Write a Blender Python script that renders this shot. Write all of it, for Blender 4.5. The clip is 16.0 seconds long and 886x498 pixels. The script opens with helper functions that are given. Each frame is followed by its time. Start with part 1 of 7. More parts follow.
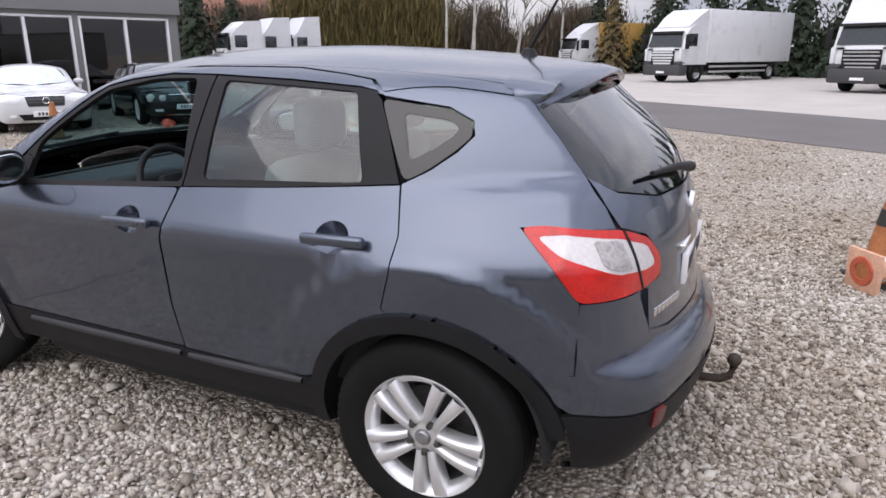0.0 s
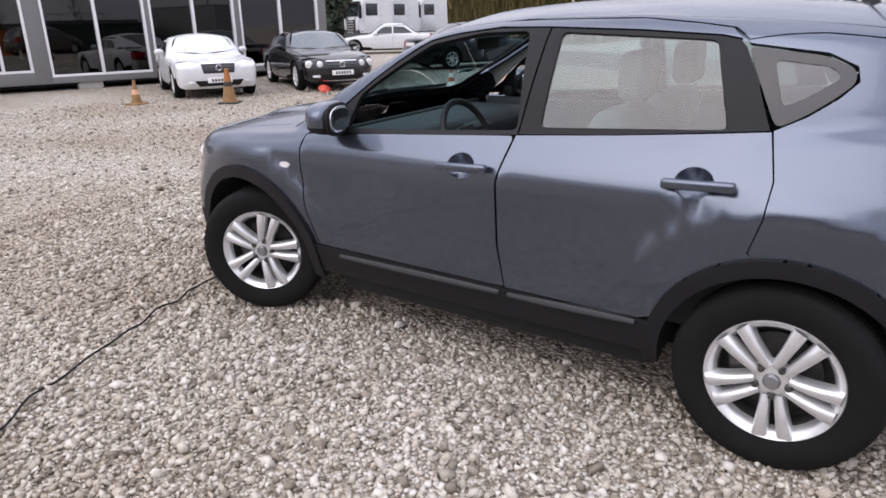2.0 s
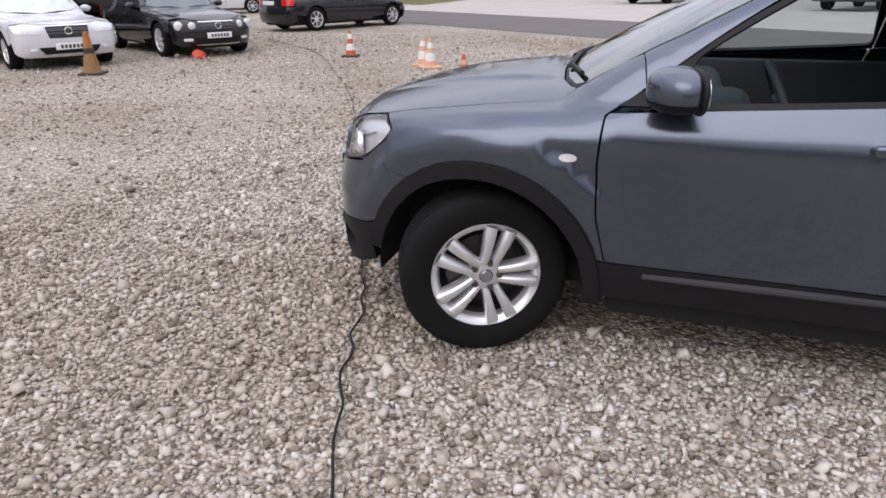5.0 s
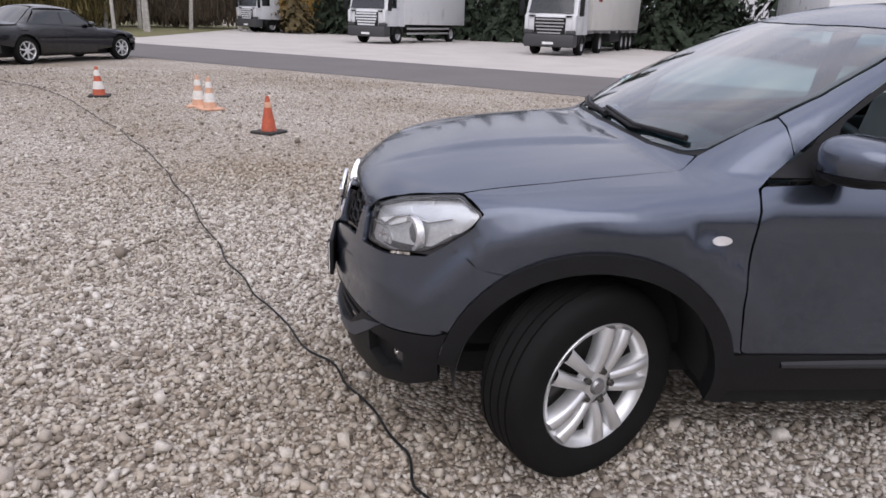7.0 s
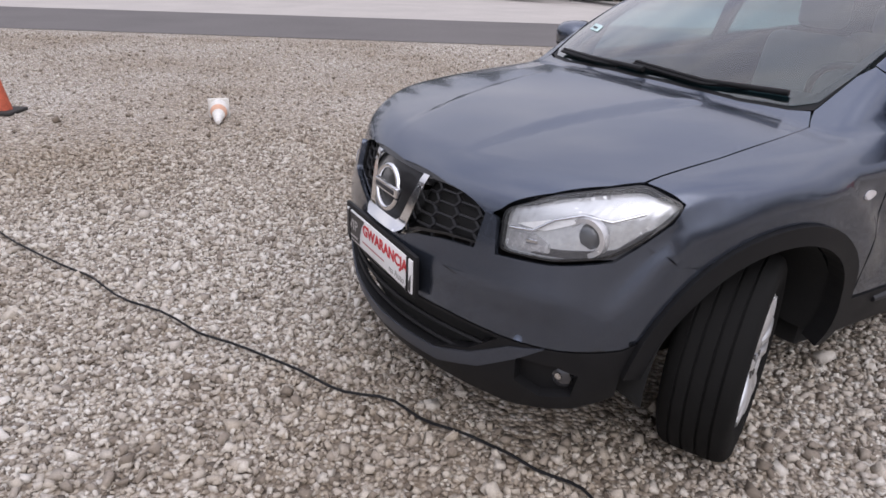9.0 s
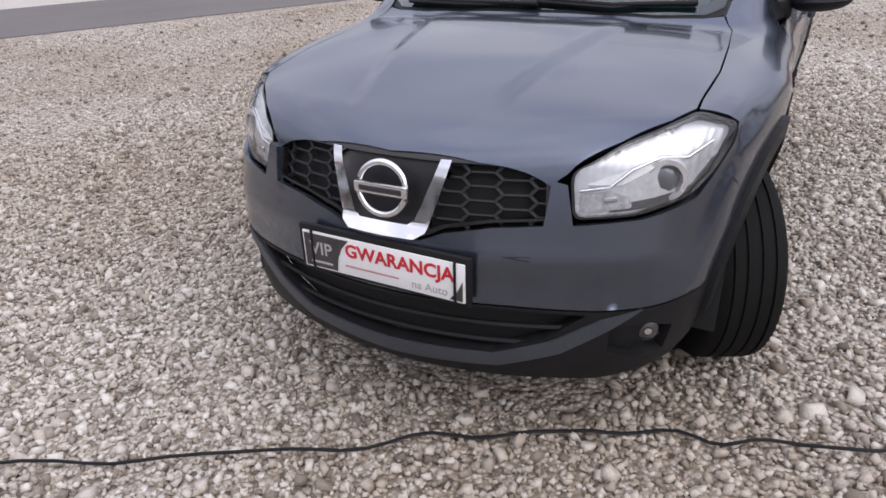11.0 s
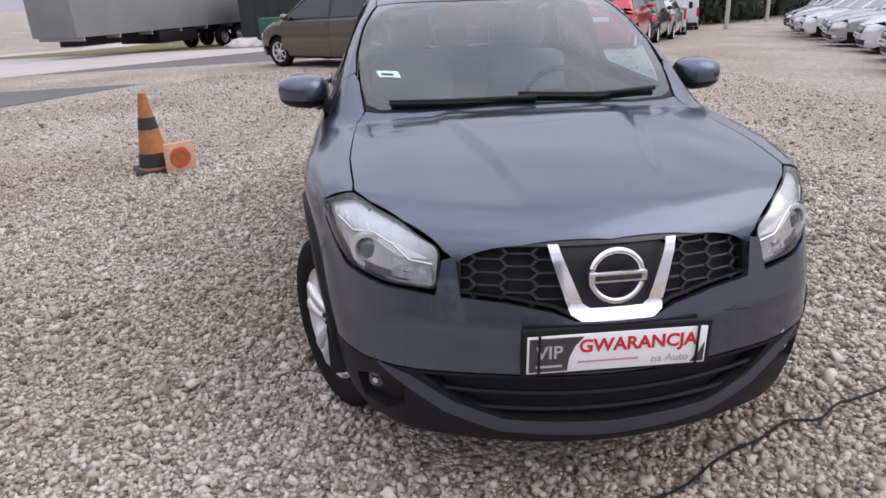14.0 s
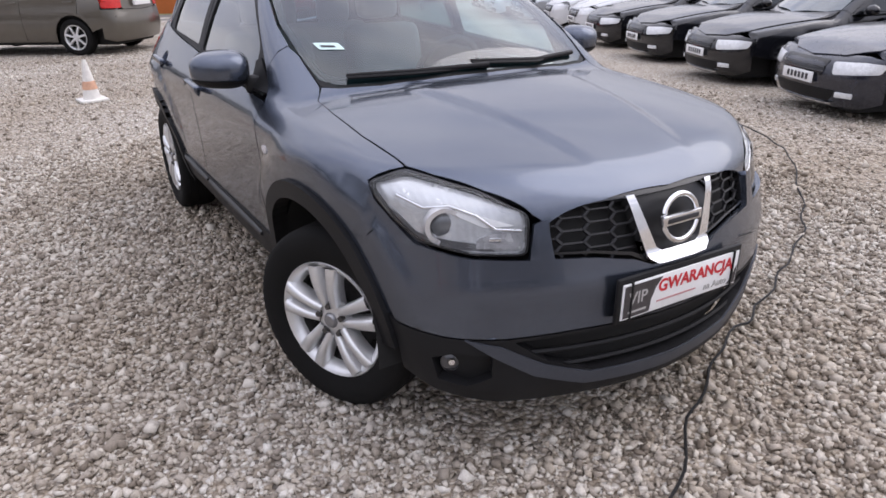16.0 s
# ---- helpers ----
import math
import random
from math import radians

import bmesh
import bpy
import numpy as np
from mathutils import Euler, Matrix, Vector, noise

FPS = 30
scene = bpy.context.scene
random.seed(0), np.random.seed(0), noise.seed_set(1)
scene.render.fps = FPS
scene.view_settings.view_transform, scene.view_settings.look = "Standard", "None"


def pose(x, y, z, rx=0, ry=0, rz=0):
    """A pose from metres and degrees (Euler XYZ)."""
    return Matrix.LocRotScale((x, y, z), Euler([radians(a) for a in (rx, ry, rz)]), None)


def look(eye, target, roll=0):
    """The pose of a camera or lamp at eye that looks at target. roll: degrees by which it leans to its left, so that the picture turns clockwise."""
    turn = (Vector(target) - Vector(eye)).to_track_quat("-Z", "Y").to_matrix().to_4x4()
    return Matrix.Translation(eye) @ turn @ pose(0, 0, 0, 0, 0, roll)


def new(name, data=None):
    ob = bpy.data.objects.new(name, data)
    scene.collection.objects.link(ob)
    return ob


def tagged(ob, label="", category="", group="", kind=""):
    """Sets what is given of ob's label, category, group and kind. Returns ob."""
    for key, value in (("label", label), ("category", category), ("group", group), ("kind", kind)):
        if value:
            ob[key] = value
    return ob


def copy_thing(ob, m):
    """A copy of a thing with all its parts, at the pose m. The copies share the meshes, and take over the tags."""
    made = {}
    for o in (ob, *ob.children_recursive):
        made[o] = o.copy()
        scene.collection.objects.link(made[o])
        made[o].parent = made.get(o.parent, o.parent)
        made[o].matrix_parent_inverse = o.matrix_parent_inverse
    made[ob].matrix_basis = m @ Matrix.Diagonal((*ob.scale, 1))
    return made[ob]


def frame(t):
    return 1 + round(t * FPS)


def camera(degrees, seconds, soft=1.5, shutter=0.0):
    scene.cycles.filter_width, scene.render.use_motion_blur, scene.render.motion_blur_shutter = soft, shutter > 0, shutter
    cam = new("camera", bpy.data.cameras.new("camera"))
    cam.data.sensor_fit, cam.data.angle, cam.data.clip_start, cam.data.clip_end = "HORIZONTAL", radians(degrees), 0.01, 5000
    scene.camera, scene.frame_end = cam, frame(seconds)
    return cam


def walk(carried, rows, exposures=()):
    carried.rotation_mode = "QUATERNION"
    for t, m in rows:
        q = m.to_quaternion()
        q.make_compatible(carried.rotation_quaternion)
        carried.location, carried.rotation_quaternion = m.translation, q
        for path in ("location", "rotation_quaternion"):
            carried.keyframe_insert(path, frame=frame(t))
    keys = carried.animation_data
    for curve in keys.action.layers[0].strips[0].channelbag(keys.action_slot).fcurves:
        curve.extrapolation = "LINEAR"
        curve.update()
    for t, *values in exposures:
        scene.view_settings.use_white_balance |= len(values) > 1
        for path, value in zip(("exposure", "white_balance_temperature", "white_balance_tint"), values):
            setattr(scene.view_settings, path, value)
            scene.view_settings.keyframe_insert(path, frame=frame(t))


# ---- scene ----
# ---- camera and light ----
cam = camera(66.7, 16.0, soft=1.6)
PATH = [
    (0, (2.228, -2.636, 1.573), (1.404, -0.901, 1.014), -0.1),
    (0.5, (2.218, -2.845, 1.535), (1.325, -1.158, 0.939), 0.6),
    (1, (2.129, -3.107, 1.548), (1.042, -1.546, 0.929), 0.9),
    (1.5, (1.883, -3.12, 1.494), (0.828, -1.544, 0.857), 0.2),
    (2, (1.56, -3.168, 1.529), (0.477, -1.614, 0.887), -1.2),
    (2.5, (1.268, -3.364, 1.564), (0.317, -1.72, 0.935), 3.3),
    (3, (0.959, -3.431, 1.503), (-0.07, -1.85, 0.838), 0.6),
    (3.5, (0.565, -3.353, 1.505), (-0.535, -1.838, 0.804), -3.7),
    (6, (-1.29, -3.125, 1.452), (-1.543, -1.289, 0.701), 0.9),
    (6.5, (-1.603, -2.887, 1.467), (-1.773, -1.041, 0.717), -0.4),
    (7, (-1.942, -2.752, 1.474), (-1.783, -0.867, 0.826), 2.0),
    (7.5, (-2.197, -2.597, 1.476), (-1.744, -0.762, 0.821), 3.3),
    (8, (-2.512, -2.271, 1.463), (-2.135, -0.477, 0.663), -0.8),
    (8.5, (-2.777, -2.117, 1.469), (-2.283, -0.36, 0.651), -1.2),
    (9, (-3.048, -1.944, 1.487), (-2.117, -0.356, 0.705), 1.5),
    (11.5, (-3.686, -0.715, 1.441), (-1.997, -0.11, 0.557), -2.7),
    (12, (-3.848, -0.488, 1.511), (-2.034, -0.244, 0.704), -0.8),
    (12.5, (-3.846, -0.254, 1.493), (-2.009, -0.147, 0.71), -2.0),
    (13, (-3.77, 0.105, 1.489), (-1.961, 0.302, 0.658), -5.5),
    (13.5, (-3.791, 0.385, 1.495), (-1.985, 0.469, 0.64), -3.7),
    (14, (-3.774, 0.623, 1.561), (-1.917, 0.444, 0.84), -2.9),
    (14.5, (-3.591, 0.803, 1.538), (-1.712, 0.434, 0.962), -4.9),
    (15, (-3.519, 1.049, 1.509), (-1.789, 0.467, 0.693), -3.5),
    (15.5, (-3.562, 1.358, 1.594), (-1.962, 0.488, 0.767), -0.6),
    (16, (-3.395, 1.581, 1.54), (-1.819, 0.64, 0.745), -1.6),
]
walk(cam, [(t, look(e, g, r)) for t, e, g, r in PATH], [(0.0, 0.13, 6460, 15), (2.0, 0.25, 6480, 16), (3.5, 0.2, 6540, 16), (6.0, -0.05, 6490, 16), (9.0, -0.14, 6460, 16), (12.5, 0.12, 6470, 16), (14.5, 0.0, 6410, 16), (15.4, -0.05, 6410, 16), (16.0, 0.12, 6420, 16)])

SUN_ELEV, SUN_ROT = 42.0, 195.0
world = bpy.data.worlds.new("overcast_sky")
scene.world = world
world.use_nodes = True
wn, wl = world.node_tree.nodes, world.node_tree.links
wn.clear()
sky = wn.new("ShaderNodeTexSky")
sky.sky_type, sky.sun_disc = "NISHITA", False
sky.sun_elevation, sky.sun_rotation = radians(SUN_ELEV), radians(SUN_ROT)
sky.air_density, sky.dust_density = 1.0, 2.0
co = wn.new("ShaderNodeTexCoord")
sc = wn.new("ShaderNodeMapping")
sc.inputs["Scale"].default_value = (1.0, 1.0, 3.2)
n1 = wn.new("ShaderNodeTexNoise")
n1.inputs["Scale"].default_value, n1.inputs["Detail"].default_value = 2.6, 7.0
rp = wn.new("ShaderNodeValToRGB")
rp.color_ramp.elements[0].position, rp.color_ramp.elements[0].color = 0.36, (6.9, 7.3, 8.7, 1)
rp.color_ramp.elements[1].position, rp.color_ramp.elements[1].color = 0.64, (11.4, 11.4, 11.9, 1)
mx = wn.new("ShaderNodeMixRGB")
mx.inputs["Fac"].default_value = 0.86
bg = wn.new("ShaderNodeBackground")
bg.inputs["Strength"].default_value = 0.126
out = wn.new("ShaderNodeOutputWorld")
wl.new(co.outputs["Generated"], sc.inputs["Vector"])
wl.new(sc.outputs["Vector"], n1.inputs["Vector"])
wl.new(n1.outputs["Fac"], rp.inputs["Fac"])
wl.new(sky.outputs["Color"], mx.inputs["Color1"])
wl.new(rp.outputs["Color"], mx.inputs["Color2"])
# an overcast sky is brighter overhead than at the horizon
sep = wn.new("ShaderNodeSeparateXYZ")
lift = wn.new("ShaderNodeMapRange")
lift.inputs["To Min"].default_value, lift.inputs["To Max"].default_value = 0.46, 1.55
dome = wn.new("ShaderNodeMixRGB")
dome.blend_type, dome.inputs["Fac"].default_value = "MULTIPLY", 1.0
wl.new(co.outputs["Generated"], sep.inputs["Vector"])
wl.new(sep.outputs["Z"], lift.inputs["Value"])
wl.new(mx.outputs["Color"], dome.inputs["Color1"])
wl.new(lift.outputs["Result"], dome.inputs["Color2"])
wl.new(dome.outputs["Color"], bg.inputs["Color"])
wl.new(bg.outputs["Background"], out.inputs["Surface"])

sun_data = bpy.data.lights.new("sun", "SUN")
sun_data.energy, sun_data.angle, sun_data.color = 1.1, radians(60), (1.0, 0.98, 0.95)
sun = new("sun", sun_data)
sun.matrix_world = look((0, 0, 30), (0 - 30 * math.sin(radians(SUN_ROT)) / math.tan(radians(SUN_ELEV)), -30 * math.cos(radians(SUN_ROT)) / math.tan(radians(SUN_ELEV)), 0))

# ---- materials ----
MATS = {}
PANES = ("window_glass", "windscreen_glass", "tinted_glass", "lens_glass", "side_glass", "office_pane")


def mat(name, base, rough=0.5, metal=0.0, vary=0.12, scale=8.0, fine=90.0, bump=0.0, coat=0.0, second=None, obj=0.0, island=0.0, rough_vary=0.1, spec=0.5):
    """A Principled material with large stains, fine grain and relief."""
    if name in MATS:
        return MATS[name]
    m = bpy.data.materials.new(name)
    m.use_nodes = True
    nt = m.node_tree
    nd, ln = nt.nodes, nt.links
    p = nd["Principled BSDF"]
    tc = nd.new("ShaderNodeTexCoord")
    big, small = nd.new("ShaderNodeTexNoise"), nd.new("ShaderNodeTexNoise")
    big.inputs["Scale"].default_value, big.inputs["Detail"].default_value = scale, 5.0
    small.inputs["Scale"].default_value, small.inputs["Detail"].default_value = fine, 3.0
    ln.new(tc.outputs["Object"], big.inputs["Vector"])
    ln.new(tc.outputs["Object"], small.inputs["Vector"])
    add = nd.new("ShaderNodeMath")
    add.operation = "ADD"
    ln.new(big.outputs["Fac"], add.inputs[0])
    ln.new(small.outputs["Fac"], add.inputs[1])
    mr = nd.new("ShaderNodeMapRange")
    mr.inputs["From Min"].default_value, mr.inputs["From Max"].default_value = 0.65, 1.35
    ln.new(add.outputs[0], mr.inputs["Value"])
    mixc = nd.new("ShaderNodeMixRGB")
    lo = tuple(c * (1 - vary) for c in base) if second is None else base
    hi = tuple(min(1, c * (1 + vary)) for c in base) if second is None else second
    mixc.inputs["Color1"].default_value, mixc.inputs["Color2"].default_value = (*lo, 1), (*hi, 1)
    ln.new(mr.outputs["Result"], mixc.inputs["Fac"])
    last = mixc.outputs["Color"]
    if obj or island:
        src = nd.new("ShaderNodeObjectInfo") if obj else nd.new("ShaderNodeNewGeometry")
        val = nd.new("ShaderNodeMapRange")
        k = obj or island
        val.inputs["To Min"].default_value, val.inputs["To Max"].default_value = 1 - k, 1 + k
        ln.new(src.outputs["Random" if obj else "Random Per Island"], val.inputs["Value"])
        hs = nd.new("ShaderNodeHueSaturation")
        ln.new(val.outputs["Result"], hs.inputs["Value"])
        ln.new(last, hs.inputs["Color"])
        last = hs.outputs["Color"]
    ln.new(last, p.inputs["Base Color"])
    rr = nd.new("ShaderNodeMapRange")
    rr.inputs["To Min"].default_value, rr.inputs["To Max"].default_value = max(0.02, rough - rough_vary), min(1, rough + rough_vary)
    ln.new(big.outputs["Fac"], rr.inputs["Value"])
    ln.new(rr.outputs["Result"], p.inputs["Roughness"])
    p.inputs["Metallic"].default_value = metal
    p.inputs["Coat Weight"].default_value, p.inputs["Coat Roughness"].default_value = coat, 0.04
    p.inputs["Specular IOR Level"].default_value = spec
    if bump:
        b = nd.new("ShaderNodeBump")
        b.inputs["Strength"].default_value, b.inputs["Distance"].default_value = 0.6, bump
        ln.new(small.outputs["Fac"], b.inputs["Height"])
        ln.new(b.outputs["Normal"], p.inputs["Normal"])
    MATS[name] = m
    return m


def glass(name, tint, gloss=1.0):
    """A thin pane: clear, tinted, with mirror gloss by Fresnel."""
    if name in MATS:
        return MATS[name]
    m = bpy.data.materials.new(name)
    m.use_nodes = True
    nd, ln = m.node_tree.nodes, m.node_tree.links
    nd.clear()
    tr, gl, fr = nd.new("ShaderNodeBsdfTransparent"), nd.new("ShaderNodeBsdfGlossy"), nd.new("ShaderNodeLayerWeight")
    ms, o = nd.new("ShaderNodeMixShader"), nd.new("ShaderNodeOutputMaterial")
    mul = nd.new("ShaderNodeMath")
    mul.operation, mul.inputs[1].default_value, mul.use_clamp = "MULTIPLY", gloss, True
    tr.inputs["Color"].default_value = (*tint, 1)
    gl.inputs["Roughness"].default_value = 0.02
    # gloss rises from 5 per cent face on to all of the light at a grazing angle
    fr.inputs["Blend"].default_value = 0.5
    power, base = nd.new("ShaderNodeMath"), nd.new("ShaderNodeMath")
    power.operation, power.inputs[1].default_value = "POWER", 4.0
    base.operation, base.inputs[1].default_value, base.inputs[2].default_value = "MULTIPLY_ADD", 0.93, 0.06
    ln.new(fr.outputs["Facing"], power.inputs[0])
    ln.new(power.outputs[0], base.inputs[0])
    ln.new(base.outputs[0], mul.inputs[0])
    ln.new(mul.outputs[0], ms.inputs["Fac"])
    ln.new(tr.outputs["BSDF"], ms.inputs[1])
    ln.new(gl.outputs["BSDF"], ms.inputs[2])
    ln.new(ms.outputs["Shader"], o.inputs["Surface"])
    MATS[name] = m
    return m


PAINT = mat("blue_grey_metallic_paint", (0.103, 0.120, 0.156), 0.24, 0.85, vary=0.05, scale=3, fine=900, coat=1.0, rough_vary=0.04)
PAINT.node_tree.nodes["Principled BSDF"].inputs["Coat Roughness"].default_value = 0.04
PAINT.node_tree.nodes["Principled BSDF"].inputs["Coat Weight"].default_value = 0.6
BLACKTRIM = mat("black_plastic_trim", (0.0115, 0.0115, 0.0125), 0.5, spec=0.22, vary=0.2, fine=400, bump=0.0006)
GLOSSBLACK = mat("gloss_black", (0.012, 0.012, 0.013), 0.2, vary=0.1, coat=0.2)
RUBBER = mat("tyre_rubber", (0.009, 0.0088, 0.0086), 0.8, spec=0.15, vary=0.25, scale=14, fine=300, bump=0.001)
ALLOY = mat("silver_alloy", (0.74, 0.745, 0.75), 0.34, 0.7, vary=0.08, scale=14, fine=300)
CHROME = mat("chrome", (0.82, 0.82, 0.83), 0.08, 1.0, vary=0.03)
DARKMETAL = mat("dark_metal", (0.09, 0.085, 0.08), 0.5, 0.7, vary=0.3, scale=30)
VOID = mat("dark_underside", (0.012, 0.012, 0.012), 0.9, vary=0.2)
REDLENS = mat("red_lens", (0.52, 0.010, 0.006), 0.22, vary=0.3, scale=26, fine=160, coat=0.5, spec=0.4)
DIMRED = mat("dim_red_reflector", (0.11, 0.008, 0.008), 0.2, vary=0.15, scale=40, coat=0.3)
CLEARLENS = mat("clear_lens", (0.62, 0.60, 0.60), 0.15, vary=0.10, scale=60, coat=0.4)
WINDOW = glass("window_glass", (0.66, 0.74, 0.72), 1.8)
WINDSCREEN = glass("windscreen_glass", (0.42, 0.66, 0.70), 1.75)
TINTED = glass("tinted_glass", (0.24, 0.31, 0.33), 1.6)
SIDEGLASS = glass("side_glass", (0.40, 0.52, 0.51), 1.7)
LENS = glass("lens_glass", (0.93, 0.94, 0.95), 1.0)
SEATCLOTH = mat("grey_seat_cloth", (0.24, 0.245, 0.25), 0.9, vary=0.2, fine=500, bump=0.001)
DASH = mat("dark_dashboard", (0.020, 0.021, 0.023), 0.7, vary=0.2, fine=300, bump=0.0008)
LINER = mat("pale_headliner", (0.33, 0.33, 0.32), 0.9, vary=0.08, fine=300)
WHITEPAINT = mat("white_vehicle_paint", (0.64, 0.65, 0.665), 0.3, vary=0.05, scale=2, coat=0.6)
BLACKPAINT = mat("black_vehicle_paint", (0.007, 0.0075, 0.010), 0.14, 0.0, vary=0.1, coat=0.6, spec=0.5)
DARKBLUEPAINT = mat("dark_blue_vehicle_paint", (0.018, 0.021, 0.034), 0.25, 0.3, vary=0.1, coat=1.0)
BROWNPAINT = mat("grey_brown_vehicle_paint", (0.115, 0.102, 0.083), 0.32, 0.5, vary=0.06, coat=1.0)
SILVERPAINT = mat("silver_vehicle_paint", (0.42, 0.44, 0.46), 0.3, 0.7, vary=0.05, coat=1.0)
REDPAINT = mat("red_vehicle_paint", (0.42, 0.015, 0.02), 0.3, 0.1, vary=0.06, coat=1.0)
PLATEWHITE = mat("plate_white", (0.8, 0.8, 0.8), 0.4, vary=0.04)
BARINK = mat("dark_ink", (0.03, 0.03, 0.035), 0.5, vary=0.1)
REDINK = mat("red_ink", (0.55, 0.02, 0.03), 0.45, vary=0.08)

# ---- mesh helpers ----


def part(name, data, material, parent=None, label=""):
    """Links a bmesh or mesh as one object, under a thing or a part."""
    if isinstance(data, bmesh.types.BMesh):
        me = bpy.data.meshes.new(name)
        data.to_mesh(me)
        data.free()
    else:
        me = data
    if not me.materials:
        me.materials.append(material)
    ob = new(name, me)
    if parent is not None:
        ob.parent = parent
    if material is not None and material.name in PANES:
        ob.visible_shadow = False
    return tagged(ob, label)


def empty(name, m, label, category, group="", kind=""):
    ob = new(name)
    ob.matrix_world = m
    return tagged(ob, label, category, group, kind)


def smooth(bm, angle=35):
    for f in bm.faces:
        f.smooth = True
    for e in bm.edges:
        if len(e.link_faces) == 2 and e.calc_face_angle(0) > radians(angle):
            e.smooth = False
    return bm


def box(bm, x0, x1, y0, y1, z0, z1, bevel=0.0, m=None, seg=2):
    r = bmesh.ops.create_cube(bm, size=1)
    vs = r["verts"]
    for v in vs:
        v.co = Vector(((x0 + x1) / 2 + v.co.x * (x1 - x0), (y0 + y1) / 2 + v.co.y * (y1 - y0), (z0 + z1) / 2 + v.co.z * (z1 - z0)))
    if bevel:
        es = list({e for v in vs for e in v.link_edges})
        r = bmesh.ops.bevel(bm, geom=es, offset=bevel, segments=seg, affect="EDGES", profile=0.5)
        vs = list({v for f in r["faces"] for v in f.verts} | {v for v in vs if v.is_valid})
    if m is not None:
        bmesh.ops.transform(bm, matrix=m, verts=vs)
    return bm


def boxed(x0, x1, y0, y1, z0, z1, bevel=0.0, m=None, seg=2):
    return smooth(box(bmesh.new(), x0, x1, y0, y1, z0, z1, bevel, m, seg))


def lathe(profile, steps=48, axis="y", a0=0.0, a1=360.0, bm=None):
    """Turns a profile of (radius, along) round the axis."""
    bm = bm or bmesh.new()
    full = abs(a1 - a0) >= 359.9
    n = steps if full else steps + 1
    rings = []
    for i in range(n):
        a = radians(a0 + (a1 - a0) * i / steps)
        ring = []
        for r, h in profile:
            c, s = r * math.cos(a), r * math.sin(a)
            ring.append(bm.verts.new({"y": (c, h, s), "z": (c, s, h), "x": (h, c, s)}[axis]))
        rings.append(ring)
    for i in range(n if full else n - 1):
        a, b = rings[i], rings[(i + 1) % n]
        for j in range(len(profile) - 1):
            q = (a[j], a[j + 1], b[j + 1], b[j])
            try:
                bm.faces.new(q)
            except ValueError:
                pass
    bmesh.ops.remove_doubles(bm, verts=bm.verts, dist=1e-5)
    bmesh.ops.recalc_face_normals(bm, faces=bm.faces)
    return smooth(bm, 40)


def tube(points, radius, sides=8, bm=None, closed=False):
    """A round bar along a line of points; radius may be a list."""
    bm = bm or bmesh.new()
    pts = [Vector(p) for p in points]
    n = len(pts)
    rings = []
    for i, p in enumerate(pts):
        a, b = pts[(i - 1) % n] if closed or i else p, pts[(i + 1) % n] if closed or i < n - 1 else p
        d = (b - a).normalized()
        u = d.orthogonal().normalized() if abs(d.z) > 0.95 else d.cross(Vector((0, 0, 1))).normalized()
        w = d.cross(u)
        r = radius[i] if isinstance(radius, (list, tuple)) else radius
        rings.append([bm.verts.new(p + r * (math.cos(k * math.tau / sides) * u + math.sin(k * math.tau / sides) * w)) for k in range(sides)])
    for i in range(n if closed else n - 1):
        a, b = rings[i], rings[(i + 1) % n]
        for k in range(sides):
            bm.faces.new((a[k], a[(k + 1) % sides], b[(k + 1) % sides], b[k]))
    if not closed:
        bm.faces.new(rings[0])
        bm.faces.new(rings[-1][::-1])
    bmesh.ops.recalc_face_normals(bm, faces=bm.faces)
    return smooth(bm, 50)


def lettering(text, height, depth=0.002, bold=0.0):
    """A mesh of raised letters in the built-in font, centred on x and y."""
    cu = bpy.data.curves.new("letters", "FONT")
    cu.body, cu.size, cu.extrude, cu.align_x, cu.align_y = text, height, depth, "CENTER", "CENTER"
    cu.resolution_u = 3
    cu.offset = bold
    ob = bpy.data.objects.new("letters", cu)
    me = bpy.data.meshes.new_from_object(ob)
    bpy.data.objects.remove(ob)
    bpy.data.curves.remove(cu)
    return me


def spl(x, xs, ys):
    """A smooth curve through (xs, ys) (monotone cubic), for arrays."""
    xs, ys = np.asarray(xs, float), np.asarray(ys, float)
    x = np.clip(np.asarray(x, float), xs[0], xs[-1])
    h, d = np.diff(xs), np.diff(ys) / np.diff(xs)
    m = np.empty_like(ys)
    m[0], m[-1] = d[0], d[-1]
    prod = d[1:] * d[:-1]
    m[1:-1] = np.where(prod > 0, 2 * prod / np.where(prod > 0, d[1:] + d[:-1], 1), 0)
    i = np.clip(np.searchsorted(xs, x) - 1, 0, len(h) - 1)
    t = (x - xs[i]) / h[i]
    return (1 + 2 * t) * (1 - t) ** 2 * ys[i] + t * (1 - t) ** 2 * h[i] * m[i] + t * t * (3 - 2 * t) * ys[i + 1] + t * t * (t - 1) * h[i] * m[i + 1]


def smax(a, b, k):
    h = np.clip(0.5 + 0.5 * (a - b) / k, 0, 1)
    return b * (1 - h) + a * h + k * h * (1 - h)


def smin(a, b, k):
    return -smax(-a, -b, k)


def step01(x):
    x = np.clip(x, 0, 1)
    return x * x * (3 - 2 * x)


def inside(poly, q):
    """Which of the points q lie in the polygon."""
    poly = np.asarray(poly)
    x, y = q[:, 0], q[:, 1]
    res = np.zeros(len(q), bool)
    x0, y0 = poly[-1]
    for x1, y1 in poly:
        c = (y0 > y) != (y1 > y)
        res ^= c & (x < (x1 - x0) * (y - y0) / (y1 - y0 + 1e-12) + x0)
        x0, y0 = x1, y1
    return res


